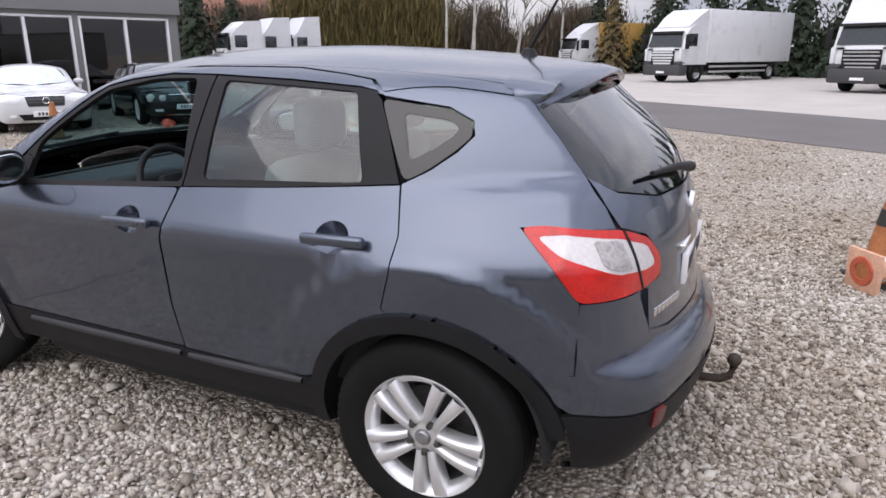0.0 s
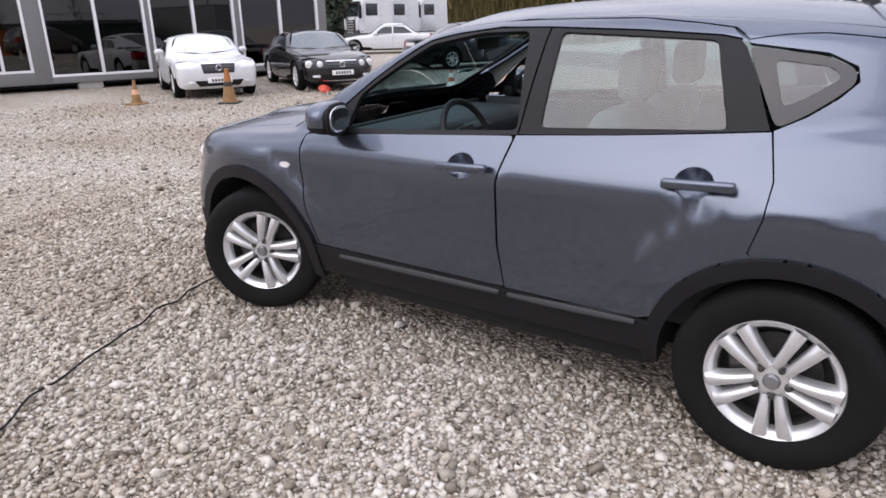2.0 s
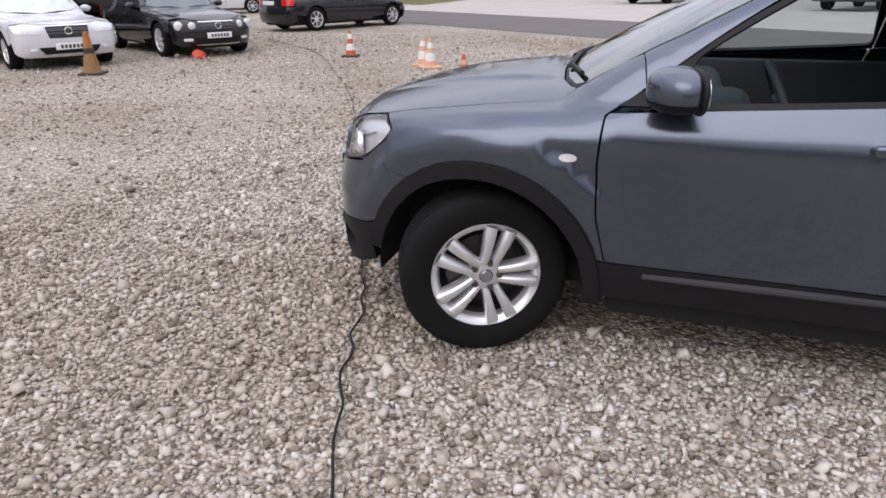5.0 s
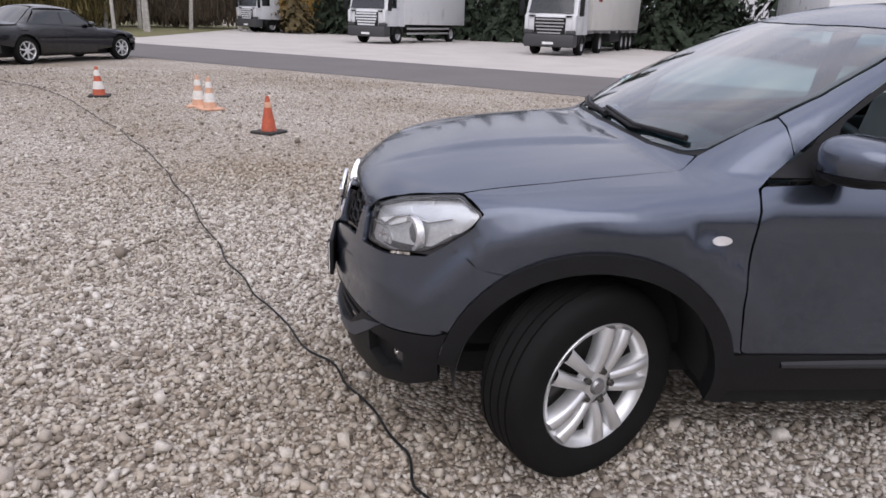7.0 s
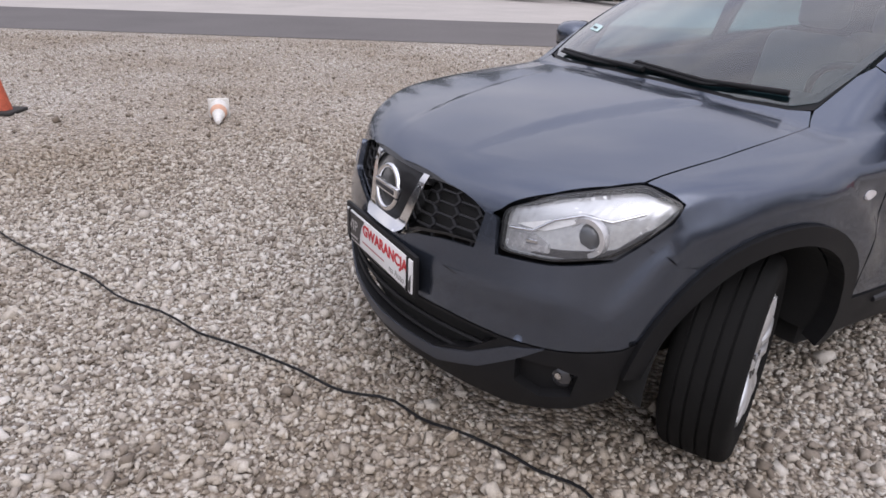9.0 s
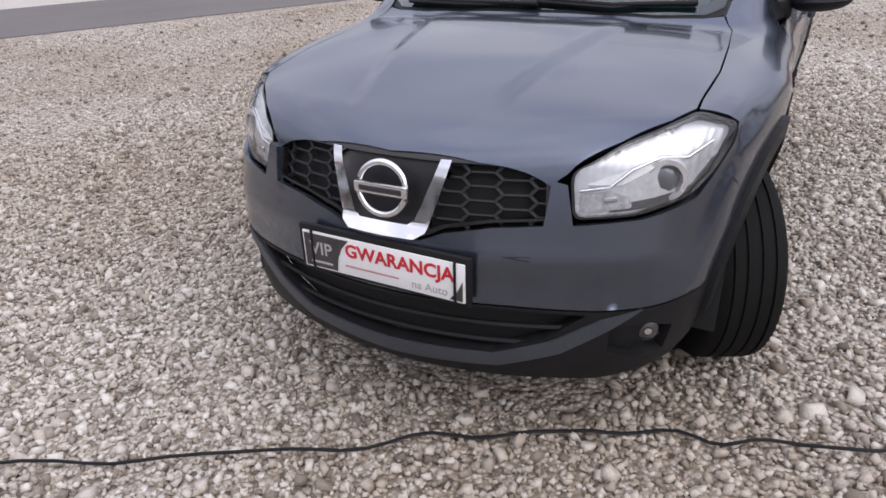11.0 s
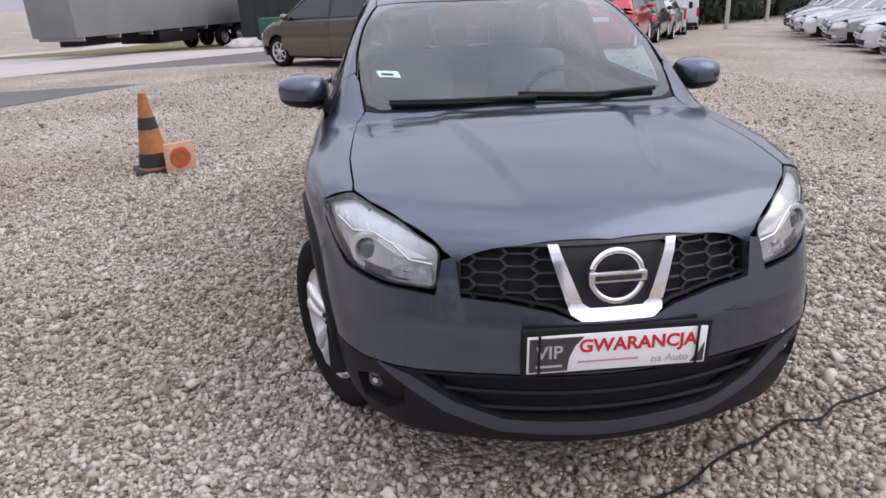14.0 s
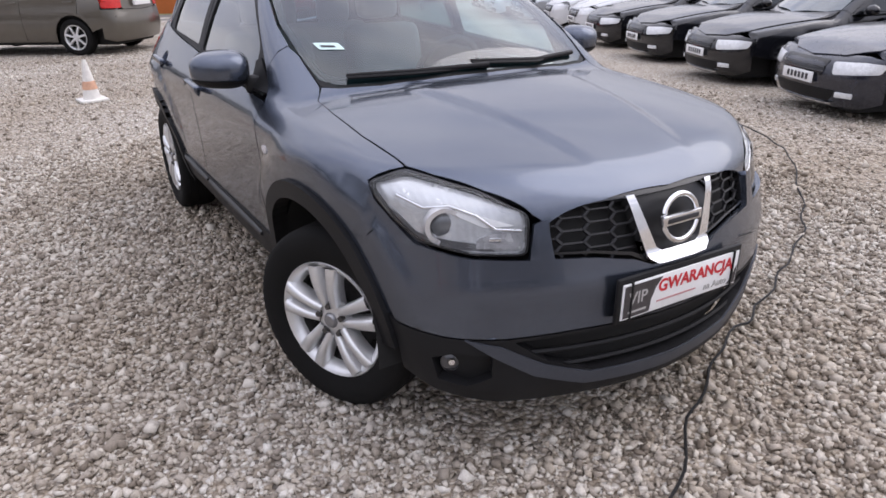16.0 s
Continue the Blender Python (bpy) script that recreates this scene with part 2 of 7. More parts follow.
def rounded(poly, r, n=4):
    """Rounds a polygon's corners (2D or 3D points)."""
    res = []
    pts = [np.asarray(p, float) for p in poly]
    for i, p in enumerate(pts):
        a, b = pts[i - 1] - p, pts[(i + 1) % len(pts)] - p
        la, lb = np.linalg.norm(a), np.linalg.norm(b)
        k = min(r, la * 0.45, lb * 0.45)
        a, b = p + a / la * k, p + b / lb * k
        for j in range(n + 1):
            t = j / n
            res.append((1 - t) ** 2 * a + 2 * t * (1 - t) * p + t * t * b)
    return res


class Shape:
    """A closed form given by a field that is negative inside; panels are cut from its skin."""

    def __init__(self, field, cx=1.0, high=2.4):
        self.field, self.cx, self.high = field, cx, high

    def rays(self, way, uv):
        u, v = uv[:, 0], uv[:, 1]
        z = np.zeros_like(u)
        if way == "L":
            return np.stack([u, z - 1.6, v], 1), np.stack([z, z + 1, z], 1), 1.6
        if way == "T":
            return np.stack([u, v, z + self.high], 1), np.stack([z, z, z - 1], 1), self.high
        if way == "D":
            k = math.sqrt(0.5)
            return np.stack([u, v * k - 2 * k, v * k + 2 * k], 1), np.stack([z, z + k, z - k], 1), 3.0
        s = -1 if way == "F" else 1
        a = u / 0.95
        d = np.stack([s * np.cos(a), -np.sin(a), z], 1)
        o = np.stack([z + s * self.cx, z, v], 1)
        return o + 2.4 * d, -d, 2.4

    def uv(self, way, pts):
        p = np.asarray(pts, float)
        if p.shape[1] == 2:
            return p
        if way == "L":
            return p[:, [0, 2]]
        if way == "T":
            return p[:, :2]
        if way == "D":
            k = math.sqrt(0.5)
            return np.stack([p[:, 0], (p[:, 1] + p[:, 2]) * k], 1)
        s = -1 if way == "F" else 1
        return np.stack([0.95 * np.arctan2(-p[:, 1], s * (p[:, 0] - s * self.cx)), p[:, 2]], 1)

    def cast(self, way, uv):
        o, d, length = self.rays(way, np.asarray(uv, float))
        n = 90
        ss = np.linspace(0, length, n)
        lo, hi = np.zeros(len(o)), np.full(len(o), length)
        done = np.zeros(len(o), bool)
        best, bs = np.full(len(o), 9.0), np.zeros(len(o))
        for i, s in enumerate(ss):
            f = self.field(o + d * s)
            better = f < best
            best, bs = np.where(better & ~done, f, best), np.where(better & ~done, s, bs)
            new_hit = (f <= 0) & ~done
            hi = np.where(new_hit, s, hi)
            lo = np.where(new_hit, ss[max(i - 1, 0)], lo)
            done |= new_hit
        for _ in range(16):
            mid = (lo + hi) / 2
            neg = self.field(o + d * mid[:, None]) <= 0
            hi, lo = np.where(neg, mid, hi), np.where(neg, lo, mid)
        s = np.where(done, hi, bs)
        return o + d * s[:, None]

    def normal(self, p):
        e = 0.003
        g = np.stack([self.field(p + np.eye(3)[k] * e) - self.field(p - np.eye(3)[k] * e) for k in range(3)], 1)
        return g / (np.linalg.norm(g, axis=1, keepdims=True) + 1e-12)

    def top(self, x, y):
        return tuple(self.cast("T", np.array([[x, y]]))[0])

    def left(self, x, z):
        return tuple(self.cast("L", np.array([[x, z]]))[0])

    def panel(self, name, way, outline, step=0.04, proud=0.0, deep=0.02, holes=(), mirror=False, relief=None):
        """A mesh of the skin within the outline, with folded edges deep metres inward."""
        loops = [self.uv(way, outline)] + [self.uv(way, h) for h in holes]
        fine_loops = []
        for lp in loops:
            pts = []
            for a, b in zip(lp, np.roll(lp, -1, 0)):
                n = max(1, int(np.ceil(np.linalg.norm(b - a) / step)))
                pts += [a + (b - a) * j / n for j in range(n)]
            fine_loops.append(np.array(pts))
        lo, hi = loops[0].min(0), loops[0].max(0)
        gx, gy = np.meshgrid(np.arange(lo[0] + step / 2, hi[0], step), np.arange(lo[1] + step / 2, hi[1], step))
        gx = gx + (np.arange(gx.shape[0]) % 2)[:, None] * step * 0.5
        grid = np.stack([gx.ravel(), gy.ravel()], 1)
        keep = inside(fine_loops[0], grid)
        for h in fine_loops[1:]:
            keep &= ~inside(h, grid)
        rim = np.concatenate(fine_loops)
        grid = grid[keep]
        if len(grid):
            near = np.full(len(grid), 9.0)
            for r in rim:
                near = np.minimum(near, ((grid - r) ** 2).sum(1))
            grid = grid[near > (0.45 * step) ** 2]
        verts = [Vector(map(float, p)) for p in np.concatenate([rim, grid])]
        edges, k = [], 0
        for lp in fine_loops:
            edges += [(k + i, k + (i + 1) % len(lp)) for i in range(len(lp))]
            k += len(lp)
        from mathutils.geometry import delaunay_2d_cdt
        v2, _, tris, _, _, _ = delaunay_2d_cdt(verts, edges, [], 0, 1e-6)
        v2 = np.array([(v.x, v.y) for v in v2])
        tris = np.array([(t[0], t[k], t[k + 1]) for t in tris for k in range(1, len(t) - 1)])
        cen = v2[tris].mean(1)
        keep = inside(fine_loops[0], cen)
        for h in fine_loops[1:]:
            keep &= ~inside(h, cen)
        tris = tris[keep]
        p = self.cast(way, v2)
        nrm = self.normal(p)
        off = np.full(len(p), proud)
        if relief is not None:
            off = off + relief(p)
        p = p + nrm * off[:, None]
        if mirror:
            p, nrm = p * (1, -1, 1), nrm * (1, -1, 1)
        # orient outward
        fn = np.cross(p[tris[:, 1]] - p[tris[:, 0]], p[tris[:, 2]] - p[tris[:, 0]])
        flip = (fn * nrm[tris[:, 0]]).sum(1) < 0
        tris[flip] = tris[flip][:, ::-1]
        count = {}
        for a, b, c in tris:
            for e in ((a, b), (b, c), (c, a)):
                count[e] = 1
        border = [e for e in count if (e[1], e[0]) not in count]
        used = sorted({v for e in border for v in e})
        back = {v: len(p) + i for i, v in enumerate(used)}
        lip = {v: len(p) + len(used) + i for i, v in enumerate(used)}
        allp = np.concatenate([p, p[used] - nrm[used] * deep, p[used]]) if deep else p
        faces = [tuple(map(int, t)) for t in tris]
        loop_n = [tuple(nrm[i]) for t in tris for i in t]
        if deep:
            for a, b in border:
                q = (lip[b], lip[a], back[a], back[b])
                faces.append(q)
                w = np.cross(allp[q[1]] - allp[q[0]], allp[q[2]] - allp[q[0]])
                w = tuple(w / (np.linalg.norm(w) + 1e-12))
                loop_n += [w] * 4
        me = bpy.data.meshes.new(name)
        me.from_pydata([tuple(map(float, q)) for q in allp], [], faces)
        me.polygons.foreach_set("use_smooth", [True] * len(faces))
        if relief is None:
            me.normals_split_custom_set(loop_n)
        return me


def arc(cx, cz, r, a0, a1, n=14):
    return [(cx + r * math.cos(radians(a0 + (a1 - a0) * i / n)), cz + r * math.sin(radians(a0 + (a1 - a0) * i / n))) for i in range(n + 1)]

# ---- the crossover car ----
FW, RW = (-1.30, 0.36), (1.315, 0.345)


def crossover_field(p):
    x, y, z = p[:, 0], np.abs(p[:, 1]), p[:, 2]
    w = spl(z, (0.18, 0.24, 0.3, 0.42, 0.55, 0.7, 0.82, 0.93, 0.965, 1.0, 1.06, 1.12, 1.2, 1.4), (0.70, 0.77, 0.815, 0.853, 0.870, 0.881, 0.889, 0.896, 0.895, 0.879, 0.842, 0.804, 0.757, 0.65))
    w = w - spl(z, (0.3, 0.5, 0.75, 0.95), (0.13, 0.14, 0.22, 0.27)) * np.clip(-1.12 - x, 0, 2) ** 2 - 0.25 * np.clip(x - 1.15, 0, 2) ** 2
    for cx, cz in (FW, RW):
        r = np.hypot(x - cx, z - cz)
        rc = 0.578 if cx < 0 else 0.60
        w = w + 0.018 * (1 - step01((r - rc) / 0.06)) * step01((r - 0.3) / 0.12) * step01((z - 0.5) / 0.2)
    xf = spl(z, (0.18, 0.26, 0.36, 0.5, 0.6, 0.68, 0.8, 0.88, 0.95, 1.1), (-2.07, -2.135, -2.158, -2.165, -2.158, -2.138, -2.11, -2.085, -2.03, -1.85)) + 0.42 * y * y
    xr = spl(z, (0.18, 0.28, 0.42, 0.55, 0.62, 0.68, 0.78, 0.95, 1.08, 1.25), (1.93, 2.04, 2.12, 2.14, 2.12, 2.06, 2.045, 2.035, 1.995, 1.91)) - 0.30 * y * y
    u = np.clip(-0.95 - x, -0.3, 1.3)
    hc = np.where(x < -0.65, 1.1 - 0.072 * u - 0.0675 * np.clip(u, 0, 2) ** 3.4, spl(x, (-0.65, 0.3, 1.2, 2.0), (1.1216, 1.14, 1.19, 1.24)))
    hood = hc - 0.055 * (y / 0.78) ** 2.6 * step01((-0.5 - x) / 0.5)
    # the raised middle of the hood, between two sharp ridges
    crease = 0.35 - 0.19 * np.clip((-1.05 - x) / 0.95, 0, 1)
    hood = hood + 0.016 * (1 - step01((y - crease) / 0.065)) * step01((-1.04 - x) / 0.22) * step01((x + 2.1) / 0.55)
    body = smax(smax(y - w, xf - x, 0.14), x - xr, 0.10)
    body = smax(body, (z - hood) * 0.9, 0.06)
    body = smax(body, 0.215 - z, 0.06)
    wg = 0.825 - 0.40 * (z - 1.07) - 0.25 * np.clip(z - 1.25, 0, 1) ** 1.5 - 0.20 * np.clip(x - 0.9, 0, 2) ** 2 - 0.05 * np.clip(-0.1 - x, 0, 1) ** 2
    xw = spl(z, (0.95, 1.1, 1.19, 1.46, 1.52, 1.6, 1.7), (-1.33, -1.1, -0.96, -0.43, -0.30, -0.10, 0.2)) + 0.33 * y * y
    xt = spl(z, (0.9, 1.1, 1.22, 1.42, 1.5, 1.62), (2.02, 1.985, 1.925, 1.71, 1.62, 1.46)) - 0.30 * y * y
    rf = spl(x, (-0.6, -0.3, 0.0, 0.3, 0.6, 1.0, 1.3, 1.5, 1.8), (1.48, 1.55, 1.588, 1.605, 1.607, 1.592, 1.57, 1.55, 1.51)) - 0.075 * (y / 0.6) ** 2
    green = smax(smax(y - wg, (xw - x) * 0.55, 0.06), (x - xt) * 0.75, 0.06)
    green = smax(green, z - rf, 0.05)
    green = smax(green, 1.0 - z, 0.03)
    return smin(body, green, 0.02)


CAR = Shape(crossover_field)
LEAN = radians(0.9)
car = empty("parked_crossover", Matrix.Rotation(LEAN, 4, "X"), "blue-grey metallic crossover car with silver alloy wheels parked on gravel", "car")


def both(name, way, outline, material, label="", parent=None, **kw):
    """A panel and its twin on the far side of the car."""
    for mirror in (False, True):
        part(name, CAR.panel(name, way, outline, mirror=mirror, **kw), material, parent or car, label)


def mirrored(pts):
    """A left half outline, run from and to the middle, closed by its mirror image."""
    return list(pts) + [(x, -y, z) for x, y, z in reversed(pts) if abs(y) > 1e-6]


def on_front(*p):
    return tuple(CAR.cast("F", CAR.uv("F", [p]))[0])


def on_rear(*p):
    return tuple(CAR.cast("B", CAR.uv("B", [p]))[0])


# side panels; the plan of each is (along, height)
CUPS = [[(hx - 0.02 + 0.066 * math.cos(a), hz + 0.05 * math.sin(a)) for a in np.linspace(0, math.tau, 20, endpoint=False)] for hx, hz in ((0.095, 0.982), (1.015, 1.012))]
both("front_door", "L", rounded([(-0.848, 0.87), (-0.835, 1.04), (-0.5, 1.062), (0.282, 1.108), (0.238, 0.93), (0.236, 0.67), (0.262, 0.5), (0.26, 0.482), (-0.80, 0.49), (-0.838, 0.67)], 0.02), PAINT, step=0.05, holes=[CUPS[0]])
rdoor = [(0.292, 1.11), (0.7, 1.138), (1.196, 1.18), (1.232, 1.04), (1.225, 0.93), (1.19, 0.81)] + arc(*RW, 0.458, 103, 161, 8) + [(0.84, 0.478), (0.27, 0.478), (0.246, 0.67), (0.248, 0.93)]
both("rear_door", "L", rdoor, PAINT, step=0.05, holes=[CUPS[1]])
# fender, drawn from the upper side
cut = [(-1.70, 0.7165), (-1.66, 0.716), (-1.45, 0.727), (-1.2, 0.715), (-1.02, 0.701), (-0.962, 0.667), (-0.80, 0.680), (-0.737, 0.697)]
SEAM = [on_front(-1.755, -0.775, 0.828), on_front(-1.70, -0.80, 0.802), on_front(-1.66, -0.82, 0.765)]
fender3 = [CAR.left(x, z) for x, z in ((-0.807, 0.5), (-0.845, 0.67), (-0.855, 0.87), (-0.842, 1.035), (-0.80, 1.062), (-0.715, 1.125))] + [CAR.top(x, -y) for x, y in reversed(cut)]
HLTOP = [CAR.top(x, y) for x, y in ((-1.998, -0.472), (-1.9, -0.578), (-1.79, -0.672), (-1.712, -0.717))]
HLTIP = on_front(-1.64, -0.787, 0.935)
fender3 += [HLTOP[3], HLTIP, on_front(-1.68, -0.795, 0.885)] + SEAM
fender3 += [CAR.left(*q) for q in arc(*FW, 0.489, 126, 16, 12)] + [CAR.left(-0.80, 0.49)]
both("front_fender", "D", fender3, PAINT, step=0.045)
def mirror_plan(pts):
    """A left half plan, run from and to the middle line, closed by its mirror image."""
    return list(pts) + [(x, -y) for x, y in reversed(pts) if abs(y) > 1e-6]


# hood
hood_line = [(-1.095, 0.0), (-1.08, 0.25), (-1.05, 0.45), (-1.0, 0.6), (-0.968, 0.66), (-1.02, 0.697), (-1.2, 0.711), (-1.45, 0.722), (-1.66, 0.71), (-1.716, 0.709), (-1.795, 0.664), (-1.905, 0.57), (-2.002, 0.465), (-2.024, 0.43), (-2.056, 0.25), (-2.074, 0.0)]
hood2 = [(x, -y) for x, y in hood_line] + [(x, y) for x, y in reversed(hood_line[1:-1])]
part("hood", CAR.panel("hood", "T", hood2, step=0.018, deep=0.025), PAINT, car)
part("cowl_cover", CAR.panel("cowl_cover", "T", mirror_plan([(-1.09, 0), (-1.075, -0.25), (-1.045, -0.45), (-0.995, -0.6), (-0.957, -0.66), (-0.79, -0.677), (-0.92, -0.652), (-0.972, -0.6), (-1.022, -0.45), (-1.053, -0.25), (-1.068, 0)]), step=0.05, proud=-0.006), BLACKTRIM, car)
# front bumper
half = [(-2.135, 0, 0.672), (-2.13, -0.115, 0.674), (-2.115, -0.175, 0.70), (-2.085, -0.3, 0.725), (-2.055, -0.425, 0.735), (-2.045, -0.442, 0.846), (-2.03, -0.478, 0.836), (-2.035, -0.496, 0.736), (-1.93, -0.63, 0.748), (-1.82, -0.745, 0.777)] + SEAM
half += [CAR.left(*q) for q in arc(*FW, 0.489, 126.6, 158, 5)]
half += [(-1.80, -0.80, 0.525), (-1.93, -0.69, 0.51), (-2.0, -0.545, 0.505), (-2.08, -0.35, 0.515), (-2.14, 0, 0.515)]


def bumper_ledge(p):
    """The bumper stands proud under the lamps and the grille, flush towards the wings and below."""
    return 0.014 * (1 - step01((np.abs(p[:, 1]) - 0.66) / 0.12)) * step01((p[:, 2] - 0.56) / 0.10)


part("front_bumper", CAR.panel("front_bumper", "F", mirrored(half), step=0.02, relief=bumper_ledge), PAINT, car)
low_hole = mirrored([(-2.14, 0, 0.50), (-2.08, -0.35, 0.50), (-2.0, -0.525, 0.49), (-2.04, -0.43, 0.412), (-2.08, -0.30, 0.362), (-2.14, 0, 0.352)])
low = [(-2.14, 0, 0.509), (-2.08, -0.35, 0.509), (-2.0, -0.55, 0.499), (-1.93, -0.69, 0.504), (-1.80, -0.80, 0.518)] + [CAR.left(*q) for q in arc(*FW, 0.489, 159, 172, 3)] + [(-1.80, -0.8, 0.345), (-1.88, -0.72, 0.30), (-1.97, -0.55, 0.268), (-2.06, 0, 0.262)]
fogs = [[(-1.985, -0.585, 0.45), (-1.93, -0.68, 0.455), (-1.885, -0.735, 0.43), (-1.90, -0.725, 0.35), (-1.95, -0.65, 0.335), (-1.985, -0.585, 0.37)]]
fogs.append([(x, -y, z) for x, y, z in fogs[0]])
part("lower_bumper", CAR.panel("lower_bumper", "F", mirrored(low), step=0.045, holes=[low_hole] + fogs, deep=0.04), BLACKTRIM, car, "black plastic lower bumper")
# the lip is body paint; its darker grey holds the shade it lies in
part("lower_lip", CAR.panel("lower_lip", "F", mirrored([(-2.14, 0, 0.345), (-2.08, -0.30, 0.355), (-2.04, -0.44, 0.405), (-1.99, -0.56, 0.478), (-1.95, -0.66, 0.505), (-1.98, -0.58, 0.445), (-2.03, -0.47, 0.368), (-2.07, -0.31, 0.312), (-2.12, 0, 0.295)]), step=0.05, proud=0.006, deep=0.012), mat("shaded_lip_paint", (0.062, 0.068, 0.084), 0.4, 0.3, vary=0.1), car, "body-coloured bumper lip in a darker, shaded grey")
part("lower_grille", CAR.panel("lower_grille", "F", [(x, y * 1.12, 0.43 + (z - 0.43) * 1.2) for x, y, z in low_hole], step=0.06, proud=-0.055, deep=0.0), VOID, car)
for z in (0.385, 0.44):
    k = 0.50 if z > 0.4 else 0.40
    pts = [CAR.cast("F", CAR.uv("F", [(-2.14 + 0.42 * y * y, y, z)]))[0] + np.array((0.022, 0, 0)) for y in np.linspace(-k, k, 21)]
    part("grille_slat", tube(pts, 0.009, 6), BLACKTRIM, car)
# upper grille
gh = [(-2.09, 0, 0.893), (-2.07, -0.25, 0.892), (-2.045, -0.39, 0.886), (-2.03, -0.432, 0.868), (-2.045, -0.436, 0.745), (-2.085, -0.3, 0.735), (-2.115, -0.175, 0.71), (-2.13, -0.12, 0.682), (-2.135, 0, 0.682)]
part("grille_recess", CAR.panel("grille_recess", "F", mirrored(gh), step=0.06, proud=-0.045, deep=0.0), VOID, car)
part("grille_surround", CAR.panel("grille_surround", "F", mirrored(gh), step=0.04, proud=-0.006, deep=0.03, holes=[mirrored([(x + 0.01, y * 0.967, 0.785 + (z - 0.785) * 0.87) for x, y, z in gh])]), GLOSSBLACK, car)
bm, bm_r = bmesh.new(), bmesh.new()
zone = CAR.uv("F", mirrored(gh))
hexes = set()
for i in range(-14, 15):
    for j in range(-4, 5):
        cu, cv = i * 0.076, 0.785 + j * 0.037 + (0.0185 if i % 2 else 0)
        cell = [(0.046, 0.0), (0.030, 0.0185), (-0.030, 0.0185), (-0.046, 0.0), (-0.030, -0.0185), (0.030, -0.0185)]
        for k in range(6):
            (ax, az), (bx, bz) = cell[k], cell[(k + 1) % 6]
            e = tuple(sorted(((round(cu + ax, 3), round(cv + az, 3)), (round(cu + bx, 3), round(cv + bz, 3)))))
            if abs((e[0][0] + e[1][0]) / 2) > 0.13 and inside(zone, np.array(e)).any():
                hexes.add(e)
for e in sorted(hexes):
    p = CAR.cast("F", np.array(e))
    n = CAR.normal(p)
    tube([p[0] - n[0] * 0.022, p[1] - n[1] * 0.022], 0.0042 if abs(e[0][1] - e[1][1]) < 0.004 else 0.0068, 5, bm if e[0][0] > 0 else bm_r)
GRILLE = mat("satin_black_grille", (0.013, 0.013, 0.0145), 0.4, spec=0.35, vary=0.15)
part("honeycomb_mesh", bm, GRILLE, car)
part("honeycomb_mesh", bm_r, GRILLE, car)
part("grille_centre", CAR.panel("grille_centre", "F", mirrored([(-2.1, 0, 0.885), (-2.1, -0.17, 0.875), (-2.12, -0.105, 0.70), (-2.13, 0, 0.695)]), step=0.05, proud=-0.016, deep=0.02), GRILLE, car)
vee = [(-2.1, -0.188, 0.880), (-2.12, -0.128, 0.695), (-2.13, -0.10, 0.676), (-2.13, 0, 0.674), (-2.13, 0, 0.708), (-2.13, -0.075, 0.71), (-2.12, -0.094, 0.724), (-2.1, -0.158, 0.880)]
vl = [(x, y, z) for x, y, z in vee[:4]] + [(x, -y, z) for x, y, z in vee[2::-1]] + [(x, -y, z) for x, y, z in vee[:4:-1]] + [(x, y, z) for x, y, z in vee[5:]]
def vee_bevel(p):
    """The foot of the vee leans forward."""
    return 0.017 * np.clip((0.714 - p[:, 2]) / 0.038, 0, 1)


part("grille_chrome_vee", CAR.panel("grille_chrome_vee", "F", vl, step=0.009, proud=0.012, deep=0.034, relief=vee_bevel), CHROME, car, "chrome v-shaped grille bar")
badge = part("badge_ring", tube([(-2.132 + 0.012 * math.sin(a), 0.074 * math.cos(a), 0.802 + 0.070 * math.sin(a)) for a in np.linspace(0, math.tau, 40, endpoint=False)], 0.0095, 8, closed=True), CHROME, car, "chrome ring badge")
part("badge_bar", boxed(-2.145, -2.128, -0.083, 0.083, 0.786, 0.818, 0.004), CHROME, badge)
part("badge_inlay", boxed(-2.1475, -2.144, -0.066, 0.066, 0.7945, 0.8095, 0.001), BARINK, badge, "dark bar in the badge")
# headlights: dark rim, silver bowl, pale upper reflector, projector in a ring, clear cover
hl = [(-2.028, -0.492, 0.748)] + HLTOP + [HLTIP, on_front(-1.675, -0.793, 0.895), on_front(-1.75, -0.772, 0.834), (-1.83, -0.735, 0.785), (-1.93, -0.62, 0.755)]
cen = np.mean(np.array(hl), 0)
small = [tuple(cen + (np.array(q) - cen) * np.array((0.97, 0.97, 0.955))) for q in hl]
BOWL = mat("lamp_silver", (0.66, 0.67, 0.68), 0.24, 0.45, vary=0.15, scale=16)
BEZEL = mat("lamp_bezel", (0.085, 0.085, 0.09), 0.35, 0.2, vary=0.3, scale=20)


def lamp_patch(nm, pts, material, owner, mir, depth, lab="", fold=0.008):
    return part(nm, CAR.panel(nm, "F", rounded([on_front(*q) for q in pts], 0.01), step=0.025, proud=-depth, deep=fold, mirror=mir), material, owner, lab)


